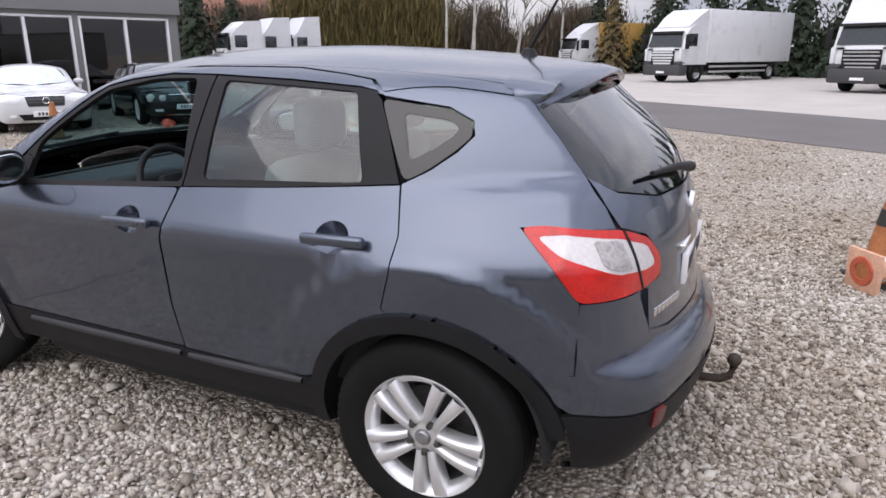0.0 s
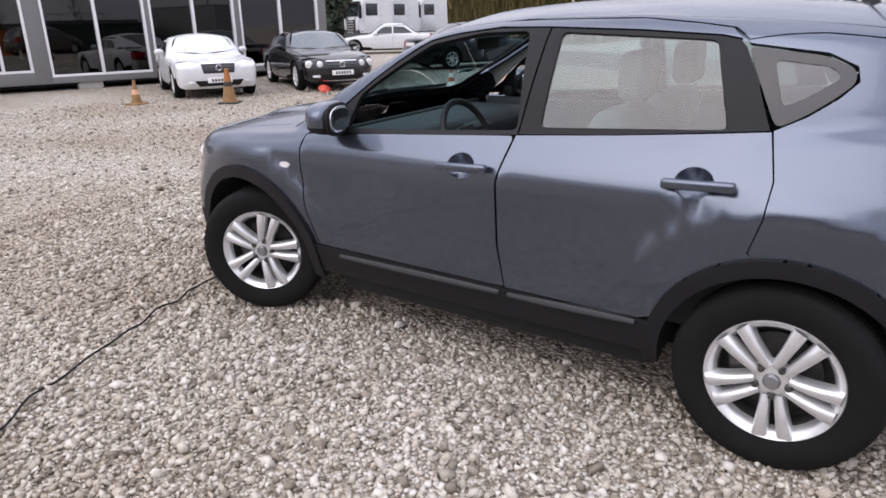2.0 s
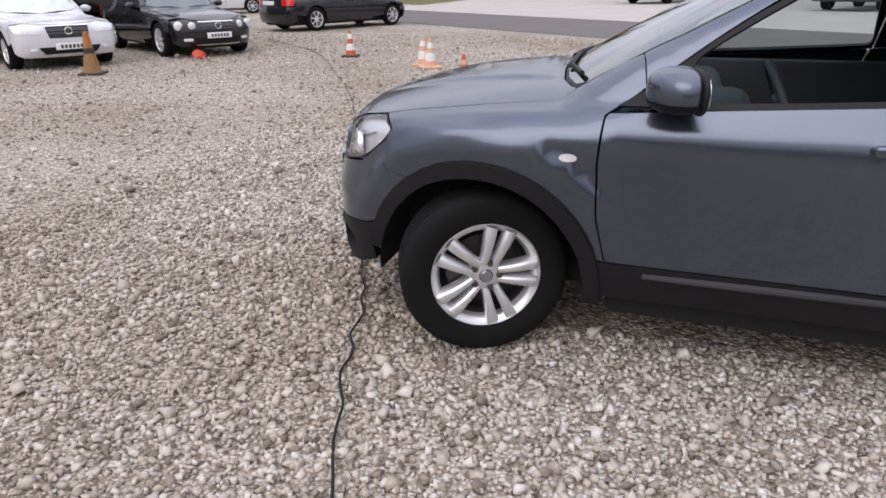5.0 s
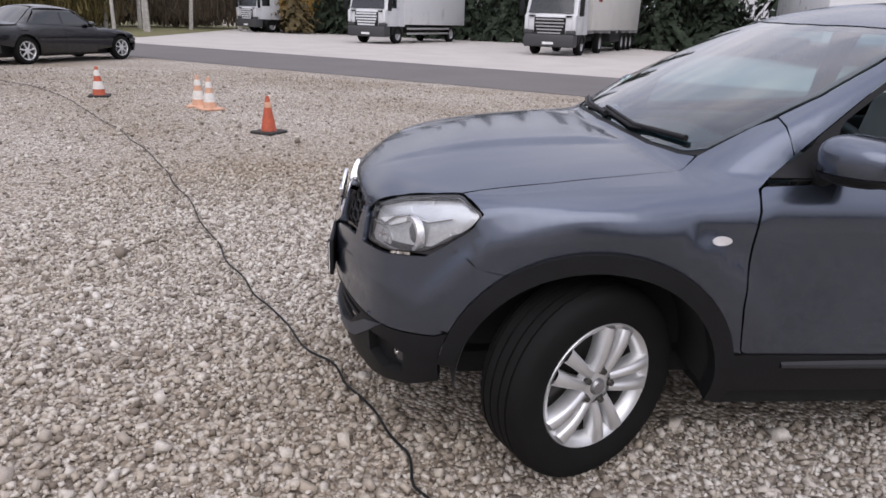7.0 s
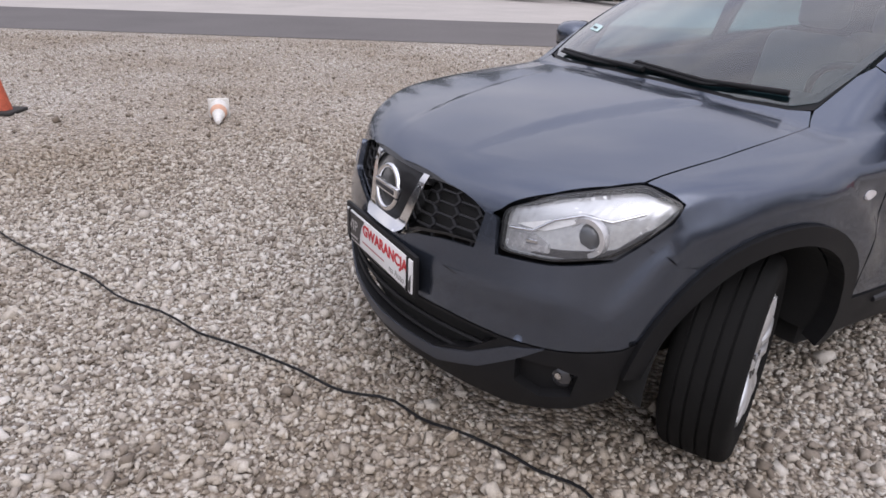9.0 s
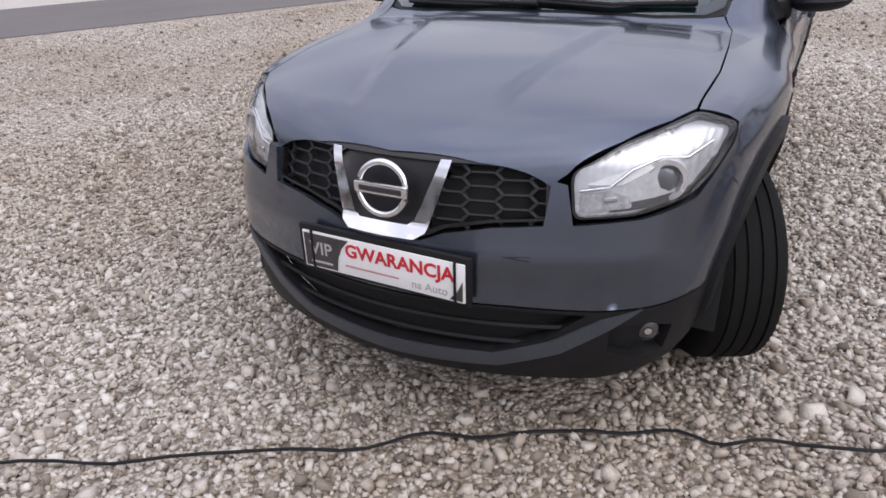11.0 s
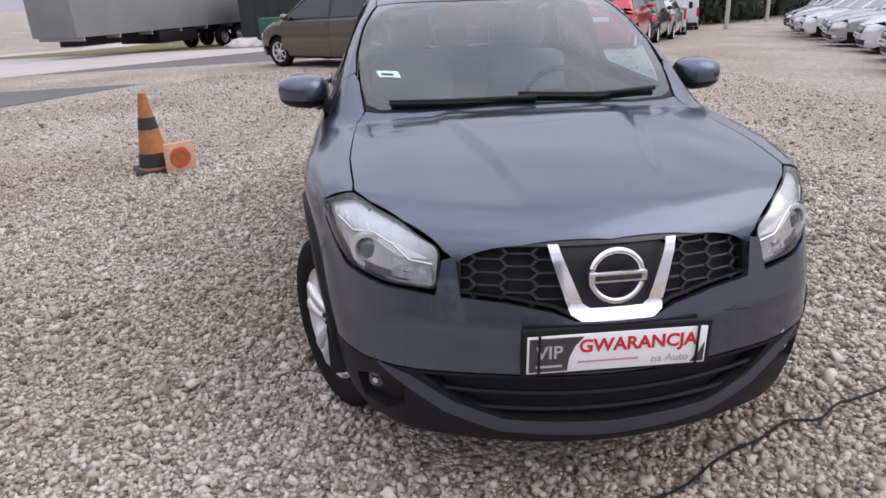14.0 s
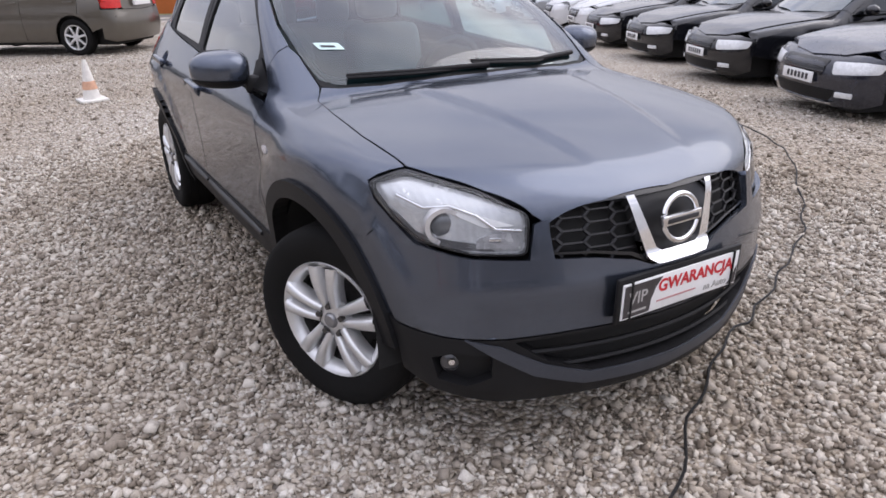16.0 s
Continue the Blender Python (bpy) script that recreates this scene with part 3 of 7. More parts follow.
for mir in (False, True):
    s = 1 if mir else -1
    lamp = part("headlight", CAR.panel("headlight", "F", rounded(hl, 0.028), step=0.03, proud=-0.003, deep=0.02, holes=[rounded(small, 0.026)], mirror=mir), GLOSSBLACK, car, "headlight with projector lens in a clear cover")
    part("reflector_housing", CAR.panel("reflector_housing", "F", rounded(small, 0.026), step=0.008, proud=-0.024, deep=0.0, mirror=mir, relief=lambda p: 0.0010 * np.sin(p[:, 1] * math.tau / 0.02)), BOWL, lamp)
    lamp_patch("dark_bezel", ((-1.672, -0.79, 0.885), (-1.70, -0.783, 0.80), (-1.78, -0.755, 0.782), (-1.90, -0.65, 0.768), (-1.965, -0.56, 0.762), (-1.935, -0.595, 0.785), (-1.88, -0.655, 0.792), (-1.80, -0.73, 0.806), (-1.745, -0.762, 0.85)), BEZEL, lamp, mir, 0.019)
    lamp_patch("inner_bowl", ((-2.01, -0.505, 0.765), (-2.0, -0.505, 0.81), (-1.95, -0.56, 0.815), (-1.925, -0.60, 0.80), (-1.92, -0.605, 0.772)), mat("lamp_grey", (0.42, 0.42, 0.43), 0.25, 0.3, vary=0.3, scale=25), lamp, mir, 0.017)
    lamp_patch("upper_reflector", ((-1.985, -0.51, 0.832), (-1.90, -0.60, 0.872), (-1.84, -0.66, 0.90), (-1.87, -0.63, 0.862), (-1.93, -0.58, 0.83)), mat("lamp_pale", (0.8, 0.8, 0.8), 0.3, vary=0.1, scale=25), lamp, mir, 0.017)
    brow = [Vector(CAR.cast("F", CAR.uv("F", [q]))[0]) + Vector((0.010, 0.010, 0)) for q in ((-2.0, -0.505, 0.815), (-1.95, -0.56, 0.822), (-1.91, -0.60, 0.862), (-1.86, -0.655, 0.887), (-1.80, -0.70, 0.878), (-1.74, -0.755, 0.905))]
    part("chrome_brow", tube([(q.x, q.y * -s, q.z) for q in brow], 0.0045, 8), CHROME, lamp, "chrome strip")
    c = Vector(CAR.cast("F", CAR.uv("F", [(-1.86, -0.668, 0.827)]))[0]) + Vector((0.022, 0.014, 0))
    c.y *= -s
    turn = Matrix.Translation(c) @ pose(0, 0, 0, 0, 0, -s * 22)
    part("projector_lens", lathe([(0.0, -0.010), (0.020, -0.008), (0.034, 0.0), (0.042, 0.014)], 24, "x"), mat("projector_glass", (0.13, 0.135, 0.145), 0.08, 0.2, coat=1.0), lamp).matrix_basis = turn
    part("projector_ring", lathe([(0.038, 0.008), (0.043, -0.010), (0.056, -0.010), (0.062, 0.012)], 28, "x"), mat("satin_ring", (0.66, 0.66, 0.67), 0.25, 0.5), lamp, "satin silver ring").matrix_basis = turn
    c = Vector(CAR.cast("F", CAR.uv("F", [(-1.955, -0.56, 0.793)]))[0]) + Vector((0.016, 0.008, 0))
    part("indicator_bulb", boxed(-0.008, 0.008, -0.018, 0.018, -0.008, 0.008, 0.005), CHROME, lamp).matrix_basis = Matrix.Translation((c.x, c.y * -s, c.z)) @ pose(0, 0, 0, 0, 0, -s * 32)
    part("lens_cover", CAR.panel("lens_cover", "F", rounded(small, 0.026), step=0.04, proud=-0.003, deep=0.0, mirror=mir), LENS, lamp, "clear plastic cover")
    part("fog_recess", CAR.panel("fog_recess", "F", fogs[0], step=0.04, proud=-0.035, deep=0.0, mirror=mir), BLACKTRIM, car)
    fog = part("fog_lamp", lathe([(0.0, -0.012), (0.02, -0.01), (0.034, 0.0), (0.038, 0.02)], 24, "x"), mat("fog_lens", (0.06, 0.06, 0.065), 0.08, 0.3, coat=1.0), car, "round fog lamp in a black recess")
    fc = CAR.cast("F", CAR.uv("F", [(-1.915, -0.68, 0.40)]))[0]
    fog.matrix_basis = Matrix.Translation((fc[0] + 0.034, -s * (fc[1] + 0.018), 0.40)) @ pose(0, 0, 0, 0, 0, -s * 25)
    part("bulb_cap", lathe([(0.0, -0.018), (0.010, -0.015), (0.013, -0.006)], 14, "x"), CHROME, fog).location = (0, 0, 0.006)
# number plate board with a dealer's advert
plate = part("plate_holder", boxed(-2.178, -2.162, -0.275, 0.275, 0.522, 0.668, 0.006), BLACKTRIM, car, "dealer advert board in the plate holder")
plate.matrix_basis = Matrix.Translation((-2.164, 0, 0.6)) @ pose(0, 0, 0, 0.9, 0, 0) @ Matrix.Translation((2.17, 0, -0.6))
part("board", boxed(-2.182, -2.176, -0.26, 0.26, 0.534, 0.650, 0.002), PLATEWHITE, plate)


def on_board(me, y, z, x=-2.1835):
    me.transform(Matrix.Translation((x, y, z)) @ Matrix(((0, 0, -1), (-1, 0, 0), (0, 1, 0))).to_4x4())
    return me


def flat_poly(pts, depth=0.0012, x=-2.1828):
    bm = bmesh.new()
    vs = [bm.verts.new((x, y, z)) for y, z in pts]
    f = bm.faces.new(vs)
    ex = bmesh.ops.extrude_face_region(bm, geom=[f])
    for v in ex["geom"]:
        if isinstance(v, bmesh.types.BMVert):
            v.co.x -= depth
    bmesh.ops.recalc_face_normals(bm, faces=bm.faces)
    return bm


darkcard = mat("dark_print", (0.05, 0.045, 0.045), 0.5, vary=0.3, scale=50)
part("dark_field", flat_poly([(0.254, 0.540), (0.254, 0.644), (0.10, 0.644), (0.125, 0.615), (0.14, 0.58), (0.145, 0.540)]), darkcard, plate)
part("dark_field", flat_poly([(-0.254, 0.540), (-0.254, 0.60), (-0.24, 0.57), (-0.215, 0.540)]), darkcard, plate)
part("lettering", on_board(lettering("GWARANCJA", 0.056, 0.0006, 0.0014), -0.058, 0.612), REDINK, plate)
part("lettering", on_board(lettering("VIP", 0.056, 0.0006, 0.0008), 0.197, 0.598), mat("grey_ink", (0.42, 0.41, 0.40), 0.5), plate)
part("lettering", on_board(lettering("na Auto", 0.034, 0.0006), -0.155, 0.558), mat("grey_ink", (0.42, 0.41, 0.40), 0.5), plate)
part("print_bar", flat_poly([(0.115, 0.562), (0.115, 0.567), (-0.06, 0.567), (-0.06, 0.562)]), mat("pale_red_ink", (0.5, 0.25, 0.25), 0.5), plate)
part("print_bar", flat_poly([(0.235, 0.553), (0.235, 0.560), (0.16, 0.560), (0.16, 0.553)], x=-2.1832), mat("grey_ink", (0.42, 0.41, 0.40), 0.5), plate)
for y in (0.226, -0.232):
    part("elastic_band", boxed(-2.187, -2.176, y - 0.003, y + 0.003, 0.530, 0.655), BLACKTRIM, plate)
part("tow_cover_seam", flat_poly([(-0.32, 0.655), (-0.32, 0.657), (-0.41, 0.657), (-0.41, 0.655)], 0.004, x=-2.108), VOID, car)

# glasshouse
ws = [(-1.078, 0.0), (-1.063, 0.25), (-1.032, 0.45), (-0.982, 0.6), (-0.93, 0.655), (-0.80, 0.673), (-0.60, 0.675), (-0.42, 0.64), (-0.225, 0.565), (-0.285, 0.4), (-0.335, 0.2), (-0.35, 0.0)]
ws2 = [(x, -y) for x, y in ws] + [(x, y) for x, y in reversed(ws[1:-1])]
win = part("windscreen", CAR.panel("windscreen", "T", ws2, step=0.05, proud=-0.002, deep=0.0), WINDSCREEN, car, "clear windscreen reflecting the sky")
inner = [(-0.66 + (x + 0.66) * 0.92, y * 0.955) for x, y in ws2]
part("black_border", CAR.panel("black_border", "T", ws2, step=0.05, proud=-0.008, deep=0.004, holes=[inner]), BLACKTRIM, win)
part("registration_sticker", CAR.panel("registration_sticker", "T", rounded([(-0.845, 0.50), (-0.80, 0.512), (-0.762, 0.605), (-0.808, 0.592)], 0.006), step=0.05, proud=0.001, deep=0.001), mat("pale_teal_sticker", (0.55, 0.72, 0.70), 0.5), win, "small pale inspection sticker")
part("print_bar", CAR.panel("print_bar", "T", [(-0.822, 0.53), (-0.81, 0.533), (-0.788, 0.585), (-0.80, 0.581)], step=0.05, proud=0.003, deep=0.001), BARINK, win)
# A pillars with the upper door frame line
pil = [(-0.732, 0.692), (-0.60, 0.688), (-0.42, 0.652), (-0.222, 0.578)]
ptop = [CAR.top(x, -y) for x, y in pil]
frame_line = [(0.32, 1.512), (0.1, 1.511), (-0.1, 1.488), (-0.23, 1.460), (-0.38, 1.372), (-0.49, 1.297)]
both("pillar", "D", ptop + [CAR.top(-0.1, -0.568), CAR.top(0.1, -0.560)] + [CAR.left(*q) for q in frame_line[1:6]] + [CAR.left(-0.71, 1.128)], PAINT, step=0.05)
both("pillar_trim", "D", ptop + [CAR.top(-0.1, -0.568)] + [CAR.left(*q) for q in frame_line[2:6]] + [CAR.left(-0.71, 1.128)], LINER, step=0.06, proud=-0.03, deep=0.0, label="pale inner pillar trim")
fg = [(-0.60, 1.082), (-0.2, 1.10), (0.288, 1.130), (0.25, 1.497), (0.03, 1.492), (-0.21, 1.447), (-0.36, 1.358), (-0.47, 1.287), (-0.56, 1.222)]
ff = [(-0.735, 1.06), (-0.2, 1.075), (0.292, 1.115), (0.332, 1.508), (0.1, 1.507), (-0.1, 1.484), (-0.23, 1.456), (-0.38, 1.368), (-0.49, 1.293), (-0.63, 1.185)]
both("door_window_frame", "L", ff, BLACKTRIM, step=0.05, proud=-0.004, holes=[rounded(fg, 0.03)], label="black window frame")
part("door_window", CAR.panel("door_window", "L", rounded(fg, 0.03), step=0.08, proud=-0.012, deep=0.0, mirror=True), WINDOW, car)
rg = rounded([(0.385, 1.146), (1.062, 1.181), (0.975, 1.462), (0.392, 1.492)], 0.025)
rframe = [(0.30, 1.117), (0.7, 1.142), (1.19, 1.186), (1.12, 1.35), (1.07, 1.44), (1.045, 1.462), (0.985, 1.474), (0.7, 1.493), (0.34, 1.506)]
both("rear_window_frame", "L", rframe, BLACKTRIM, step=0.05, proud=-0.004, holes=[rg], label="black window frame")
both("door_frame_top", "L", [(0.1, 1.529), (0.3, 1.534), (0.5, 1.534), (0.7, 1.532), (0.9, 1.513), (1.015, 1.497), (1.05, 1.466), (0.985, 1.478), (0.7, 1.497), (0.34, 1.510), (0.1, 1.512)], PAINT, step=0.03, deep=0.015)
both("rear_door_window", "L", rg, SIDEGLASS, step=0.08, proud=-0.010, deep=0.0)
qg = rounded([(1.205, 1.192), (1.075, 1.442), (1.31, 1.412), (1.392, 1.376), (1.404, 1.336), (1.36, 1.292), (1.284, 1.234)], 0.03)
qi = rounded([(1.214, 1.256), (1.164, 1.401), (1.329, 1.380), (1.363, 1.349), (1.291, 1.296)], 0.025)
both("quarter_window", "L", qg, GLOSSBLACK, step=0.05, proud=-0.003, holes=[qi])
both("quarter_glass", "L", qi, SIDEGLASS, step=0.08, proud=-0.006, deep=0.0)
# tail lamp outline on the skin
tl = [on_rear(*q) for q in ((1.606, -0.775, 1.088), (1.70, -0.77, 1.095), (1.88, -0.64, 1.075), (1.95, -0.53, 1.03), (1.985, -0.475, 0.96), (1.985, -0.475, 0.90), (1.95, -0.56, 0.882), (1.785, -0.78, 0.882), (1.70, -0.79, 0.985))]
TGEDGE = [on_rear(*q) for q in ((1.87, -0.645, 1.082), (1.84, -0.645, 1.14), (1.79, -0.64, 1.22), (1.70, -0.62, 1.33), (1.60, -0.59, 1.43))]
# rear quarter
quarter = [(1.202, 1.184), (1.237, 1.04), (1.230, 0.93), (1.195, 0.812)] + arc(*RW, 0.458, 103, 38, 10) + [(1.792, 0.648)] + [(q[0] + 0.004, q[2]) for q in (tl[7],)] + [(q[0], q[2]) for q in (tl[8], tl[0], tl[1])] + [(q[0] - 0.004, q[2]) for q in TGEDGE] + [(1.55, 1.445), (1.5, 1.453), (1.4, 1.466), (1.3, 1.476), (1.24, 1.476), (1.18, 1.473), (1.12, 1.466), (1.073, 1.459), (1.08, 1.45), (1.314, 1.42), (1.40, 1.380), (1.412, 1.335), (1.366, 1.285), (1.288, 1.228)]
both("rear_quarter_panel", "L", quarter, PAINT, step=0.03)
# cladding
sill = [(-0.845, 0.485), (0.255, 0.477)] + [(0.268, 0.473), (0.87, 0.473)] + arc(*RW, 0.46, 164, 186, 3) + [(0.85, 0.335), (-0.80, 0.335)] + arc(*FW, 0.487, -8, 14, 3)
both("sill_cladding", "L", sill, BLACKTRIM, step=0.06, proud=0.006, deep=0.03, label="black plastic sill cladding")


def moulding(x0, z0, x1, z1):
    """A tapered ridge along the foot of a door, its upper flank tilted to the sky."""
    bm = bmesh.new()
    rows = []
    for t in np.linspace(0, 1, 15):
        x, z = x0 + (x1 - x0) * t, z0 + (z1 - z0) * t
        k = 0.35 + 0.65 * math.sin(math.pi * min(1.0, 0.12 + 0.75 * t)) ** 0.6
        y = CAR.left(x, z)[1]
        rows.append([bm.verts.new((x, y + dy * k - 0.006, z + dz * k)) for dy, dz in ((0.004, 0.020), (-0.014, 0.006), (-0.017, -0.004), (-0.012, -0.012), (0.006, -0.018))])
    for a, b in zip(rows, rows[1:]):
        for j in range(4):
            bm.faces.new((a[j], b[j], b[j + 1], a[j + 1]))
    bm.faces.new(rows[0])
    bm.faces.new(rows[-1][::-1])
    bmesh.ops.recalc_face_normals(bm, faces=bm.faces)
    return smooth(bm, 28)


SATIN = mat("satin_black_moulding", (0.014, 0.014, 0.016), 0.45, 0.0, vary=0.1)
for a in ((-0.66, 0.448, 0.245, 0.452), (0.285, 0.449, 0.83, 0.458)):
    for k in (1, -1):
        bm = moulding(*a)
        if k < 0:
            bmesh.ops.scale(bm, verts=bm.verts, vec=(1, -1, 1))
            bmesh.ops.reverse_faces(bm, faces=bm.faces)
        part("door_moulding", bm, SATIN, car, "satin grey door moulding")
for (cx, cz), r0, r1, a0, a1 in ((FW, 0.425, 0.487, -8, 172), (RW, 0.40, 0.458, 8, 186)):
    both("arch_flare", "L", arc(cx, cz, r1, a0, a1, 26) + arc(cx, cz, r0, a1, a0, 26), BLACKTRIM, step=0.03, proud=0.016, deep=0.06, label="black plastic wheel arch trim")
    for s in (-1, 1):
        w = lathe([(r0 + 0.005, 0.02), (r0 + 0.005, 0.3), (0.0, 0.3)], 28, "y", -4, 184)
        well = part("wheel_well", w, VOID, car)
        well.matrix_basis = Matrix.Translation((cx, s * 0.86, cz)) @ Matrix.Diagonal((1, -s, 1, 1))
# roof and tail
gut = [(-0.10, 0.565), (0.1, 0.557), (0.32, 0.553), (0.7, 0.553), (1.04, 0.55), (1.3, 0.545), (1.49, 0.538)]
gut = [(float(x), float(spl(np.array([x]), *zip(*gut))[0])) for x in (-0.10, 0.0, 0.1, 0.21, 0.32, 0.45, 0.58, 0.7, 0.82, 0.93, 1.04, 1.13, 1.22, 1.3, 1.4, 1.49)]
roof = [(-0.343, 0.0), (-0.328, 0.2), (-0.278, 0.4), (-0.218, 0.572)] + gut + [(1.50, 0.3), (1.505, 0.0)]
roof2 = [(x, -y) for x, y in roof] + [(x, y) for x, y in reversed(roof[1:-1])]
part("roof", CAR.panel("roof", "T", roof2, step=0.06), PAINT, car)
# the shell behind the seams
both("roof_rail", "D", [CAR.top(x, -0.52) for x in (-0.12, 0.3, 0.8, 1.2, 1.5)] + [CAR.left(*q) for q in ((1.52, 1.44), (1.40, 1.43), (1.28, 1.44), (1.06, 1.46), (0.7, 1.503), (0.34, 1.513), (0.1, 1.512), (-0.1, 1.49))], PAINT, step=0.05, proud=-0.012, deep=0.0)
back_skin = [on_rear(*q) for q in ((1.62, -0.80, 0.62), (1.62, -0.80, 0.90), (1.60, -0.785, 1.06), (1.75, -0.75, 1.10), (1.87, -0.62, 1.10), (1.93, -0.35, 1.105))] + [(1.96, 0, 1.10)]
part("rear_shell", CAR.panel("rear_shell", "B", mirrored([(2.12, 0, 0.56)] + [on_rear(1.80, -0.78, 0.53)] + back_skin), step=0.06, proud=-0.014, deep=0.0), PAINT, car)
both("roof_gutter", "D", [CAR.top(x, -y - 0.003) for x, y in gut[2:]] + [CAR.left(*q) for q in ((1.5, 1.457), (1.4, 1.47), (1.3, 1.48), (1.24, 1.480), (1.18, 1.477), (1.12, 1.470), (1.075, 1.463), (1.055, 1.480), (1.025, 1.500), (0.9, 1.517), (0.7, 1.536), (0.5, 1.538), (0.3, 1.538), (0.1, 1.533))], PAINT, step=0.05)
tg = [(2.05, 0, 0.70), (2.0, -0.40, 0.71), (1.95, -0.52, 0.735), (1.94, -0.53, 0.87), (1.95, -0.56, 0.876), (1.99, -0.47, 0.89), (1.99, -0.47, 0.965), (1.955, -0.53, 1.04), (1.885, -0.64, 1.082)] + TGEDGE[1:3] + [(1.80, -0.55, 1.175), (1.88, -0.35, 1.13), (1.95, 0, 1.12)]
part("tailgate", CAR.panel("tailgate", "B", mirrored(tg), step=0.05), PAINT, car)
rgl = [(1.95, 0, 1.127), (1.88, -0.35, 1.137), (1.80, -0.55, 1.182), TGEDGE[2], TGEDGE[3], TGEDGE[4], (1.56, -0.58, 1.47), (1.6, 0, 1.49)]
part("rear_window", CAR.panel("rear_window", "B", mirrored(rgl), step=0.06, proud=-0.003, deep=0.0), TINTED, car, "rear window with dark border")
rin = rounded([(x, y * 0.76, 1.31 + (z - 1.31) * 0.72) for x, y, z in mirrored(rgl)], 0.05)
part("rear_window_border", CAR.panel("rear_window_border", "B", mirrored(rgl), step=0.06, proud=-0.008, deep=0.006, holes=[rin]), BLACKTRIM, car)
sp = bmesh.new()
rows = []
for y in (-0.562, -0.557, *np.linspace(-0.545, 0.545, 19), 0.557, 0.562):
    k = min(1.0, abs(y) / 0.545)
    slim = 1.0 if abs(y) < 0.55 else 0.82 if abs(y) < 0.56 else 0.45
    z0 = CAR.top(1.47, y)[2]
    xb, zb = 1.70 - 0.10 * k ** 2.5, z0 - 0.035 - 0.02 * k
    prof = [(1.46, z0 + 0.002), (1.52, z0 - 0.004), (1.62, z0 - 0.018), (xb - 0.01, zb + 0.004), (xb, zb - 0.012), (xb - 0.015, zb - 0.03), (1.60, z0 - 0.078 + 0.022 * k ** 2), (1.54, z0 - 0.068 + 0.03 * k ** 2), (1.47, z0 - 0.02)]
    rows.append([sp.verts.new((1.50 + (px - 1.50) * slim, y, z0 - 0.03 + (pz - z0 + 0.03) * slim)) for px, pz in prof])
for a, b in zip(rows, rows[1:]):
    for j in range(len(a)):
        sp.faces.new((a[j], a[(j + 1) % len(a)], b[(j + 1) % len(a)], b[j]))
sp.faces.new(rows[0])
sp.faces.new(rows[-1][::-1])
bmesh.ops.recalc_face_normals(sp, faces=sp.faces)
spoiler = part("spoiler", smooth(sp, 50), PAINT, car)
part("brake_light", boxed(1.67, 1.692, -0.11, 0.11, 1.474, 1.488, 0.004), DIMRED, spoiler, "high red brake light")
# tail lamps
tw = [(1.655, -0.775, 1.065), (1.74, -0.75, 1.072), (1.87, -0.65, 1.052), (1.94, -0.54, 1.01), (1.965, -0.50, 0.945), (1.94, -0.56, 0.938), (1.86, -0.68, 0.955), (1.80, -0.74, 0.985), (1.72, -0.775, 1.015)]
for mir in (False, True):
    tail = part("tail_lamp", CAR.panel("tail_lamp", "B", rounded(tl, 0.03), step=0.03, proud=0.006, deep=0.025, holes=[rounded(tw, 0.025)], mirror=mir), REDLENS, car, "red and clear tail lamp")
    part("clear_section", CAR.panel("clear_section", "B", rounded(tw, 0.025), step=0.03, proud=0.005, deep=0.01, mirror=mir, relief=lambda p: 0.0015 * np.sin(p[:, 1] * 300)), CLEARLENS, tail, "clear ribbed lens")
    part("lamp_joint", CAR.panel("lamp_joint", "B", [(1.885, -0.642, 1.073), (1.89, -0.634, 1.073), (1.935, -0.575, 0.885), (1.93, -0.583, 0.885)], step=0.03, proud=0.0085, deep=0.004, mirror=mir), VOID, tail)
    part("ribbed_section", CAR.panel("ribbed_section", "B", rounded([(1.80, -0.712, 1.055), (1.872, -0.652, 1.047), (1.90, -0.628, 0.958), (1.862, -0.678, 0.964), (1.825, -0.715, 0.985)], 0.012), step=0.012, proud=0.0075, deep=0.004, mirror=mir, relief=lambda p: 0.0012 * np.sin(p[:, 2] * 420)), mat("grey_ribbed_lens", (0.40, 0.38, 0.38), 0.3, vary=0.3, scale=60, coat=0.3), tail, "greyer ribbed reversing lens")
    part("lamp_base", CAR.panel("lamp_base", "B", rounded(tl, 0.03), step=0.05, proud=-0.012, deep=0.0, mirror=mir), VOID, tail)
# rear bumper
SB = [CAR.left(1.795, 0.645), on_rear(1.795, -0.78, 0.876)]
rb = [(2.05, 0, 0.692), (2.0, -0.40, 0.70), (1.95, -0.52, 0.725), (1.92, -0.585, 0.872), SB[1], SB[0]] + [CAR.left(*q) for q in arc(*RW, 0.462, 39, 24, 4)] + [(1.80, -0.78, 0.50), (1.93, -0.66, 0.50), (2.05, -0.45, 0.52), (2.13, 0, 0.535)]
part("rear_bumper", CAR.panel("rear_bumper", "B", mirrored(rb), step=0.045), PAINT, car)
rl = [(2.13, 0, 0.528), (2.05, -0.45, 0.513), (1.93, -0.66, 0.493), (1.80, -0.78, 0.493)] + [CAR.left(*q) for q in arc(*RW, 0.465, 18, -10, 4)] + [(1.80, -0.76, 0.27), (1.95, -0.6, 0.25), (2.03, 0, 0.25)]
part("lower_rear_bumper", CAR.panel("lower_rear_bumper", "B", mirrored(rl), step=0.05, proud=0.004), BLACKTRIM, car, "black plastic lower rear bumper")
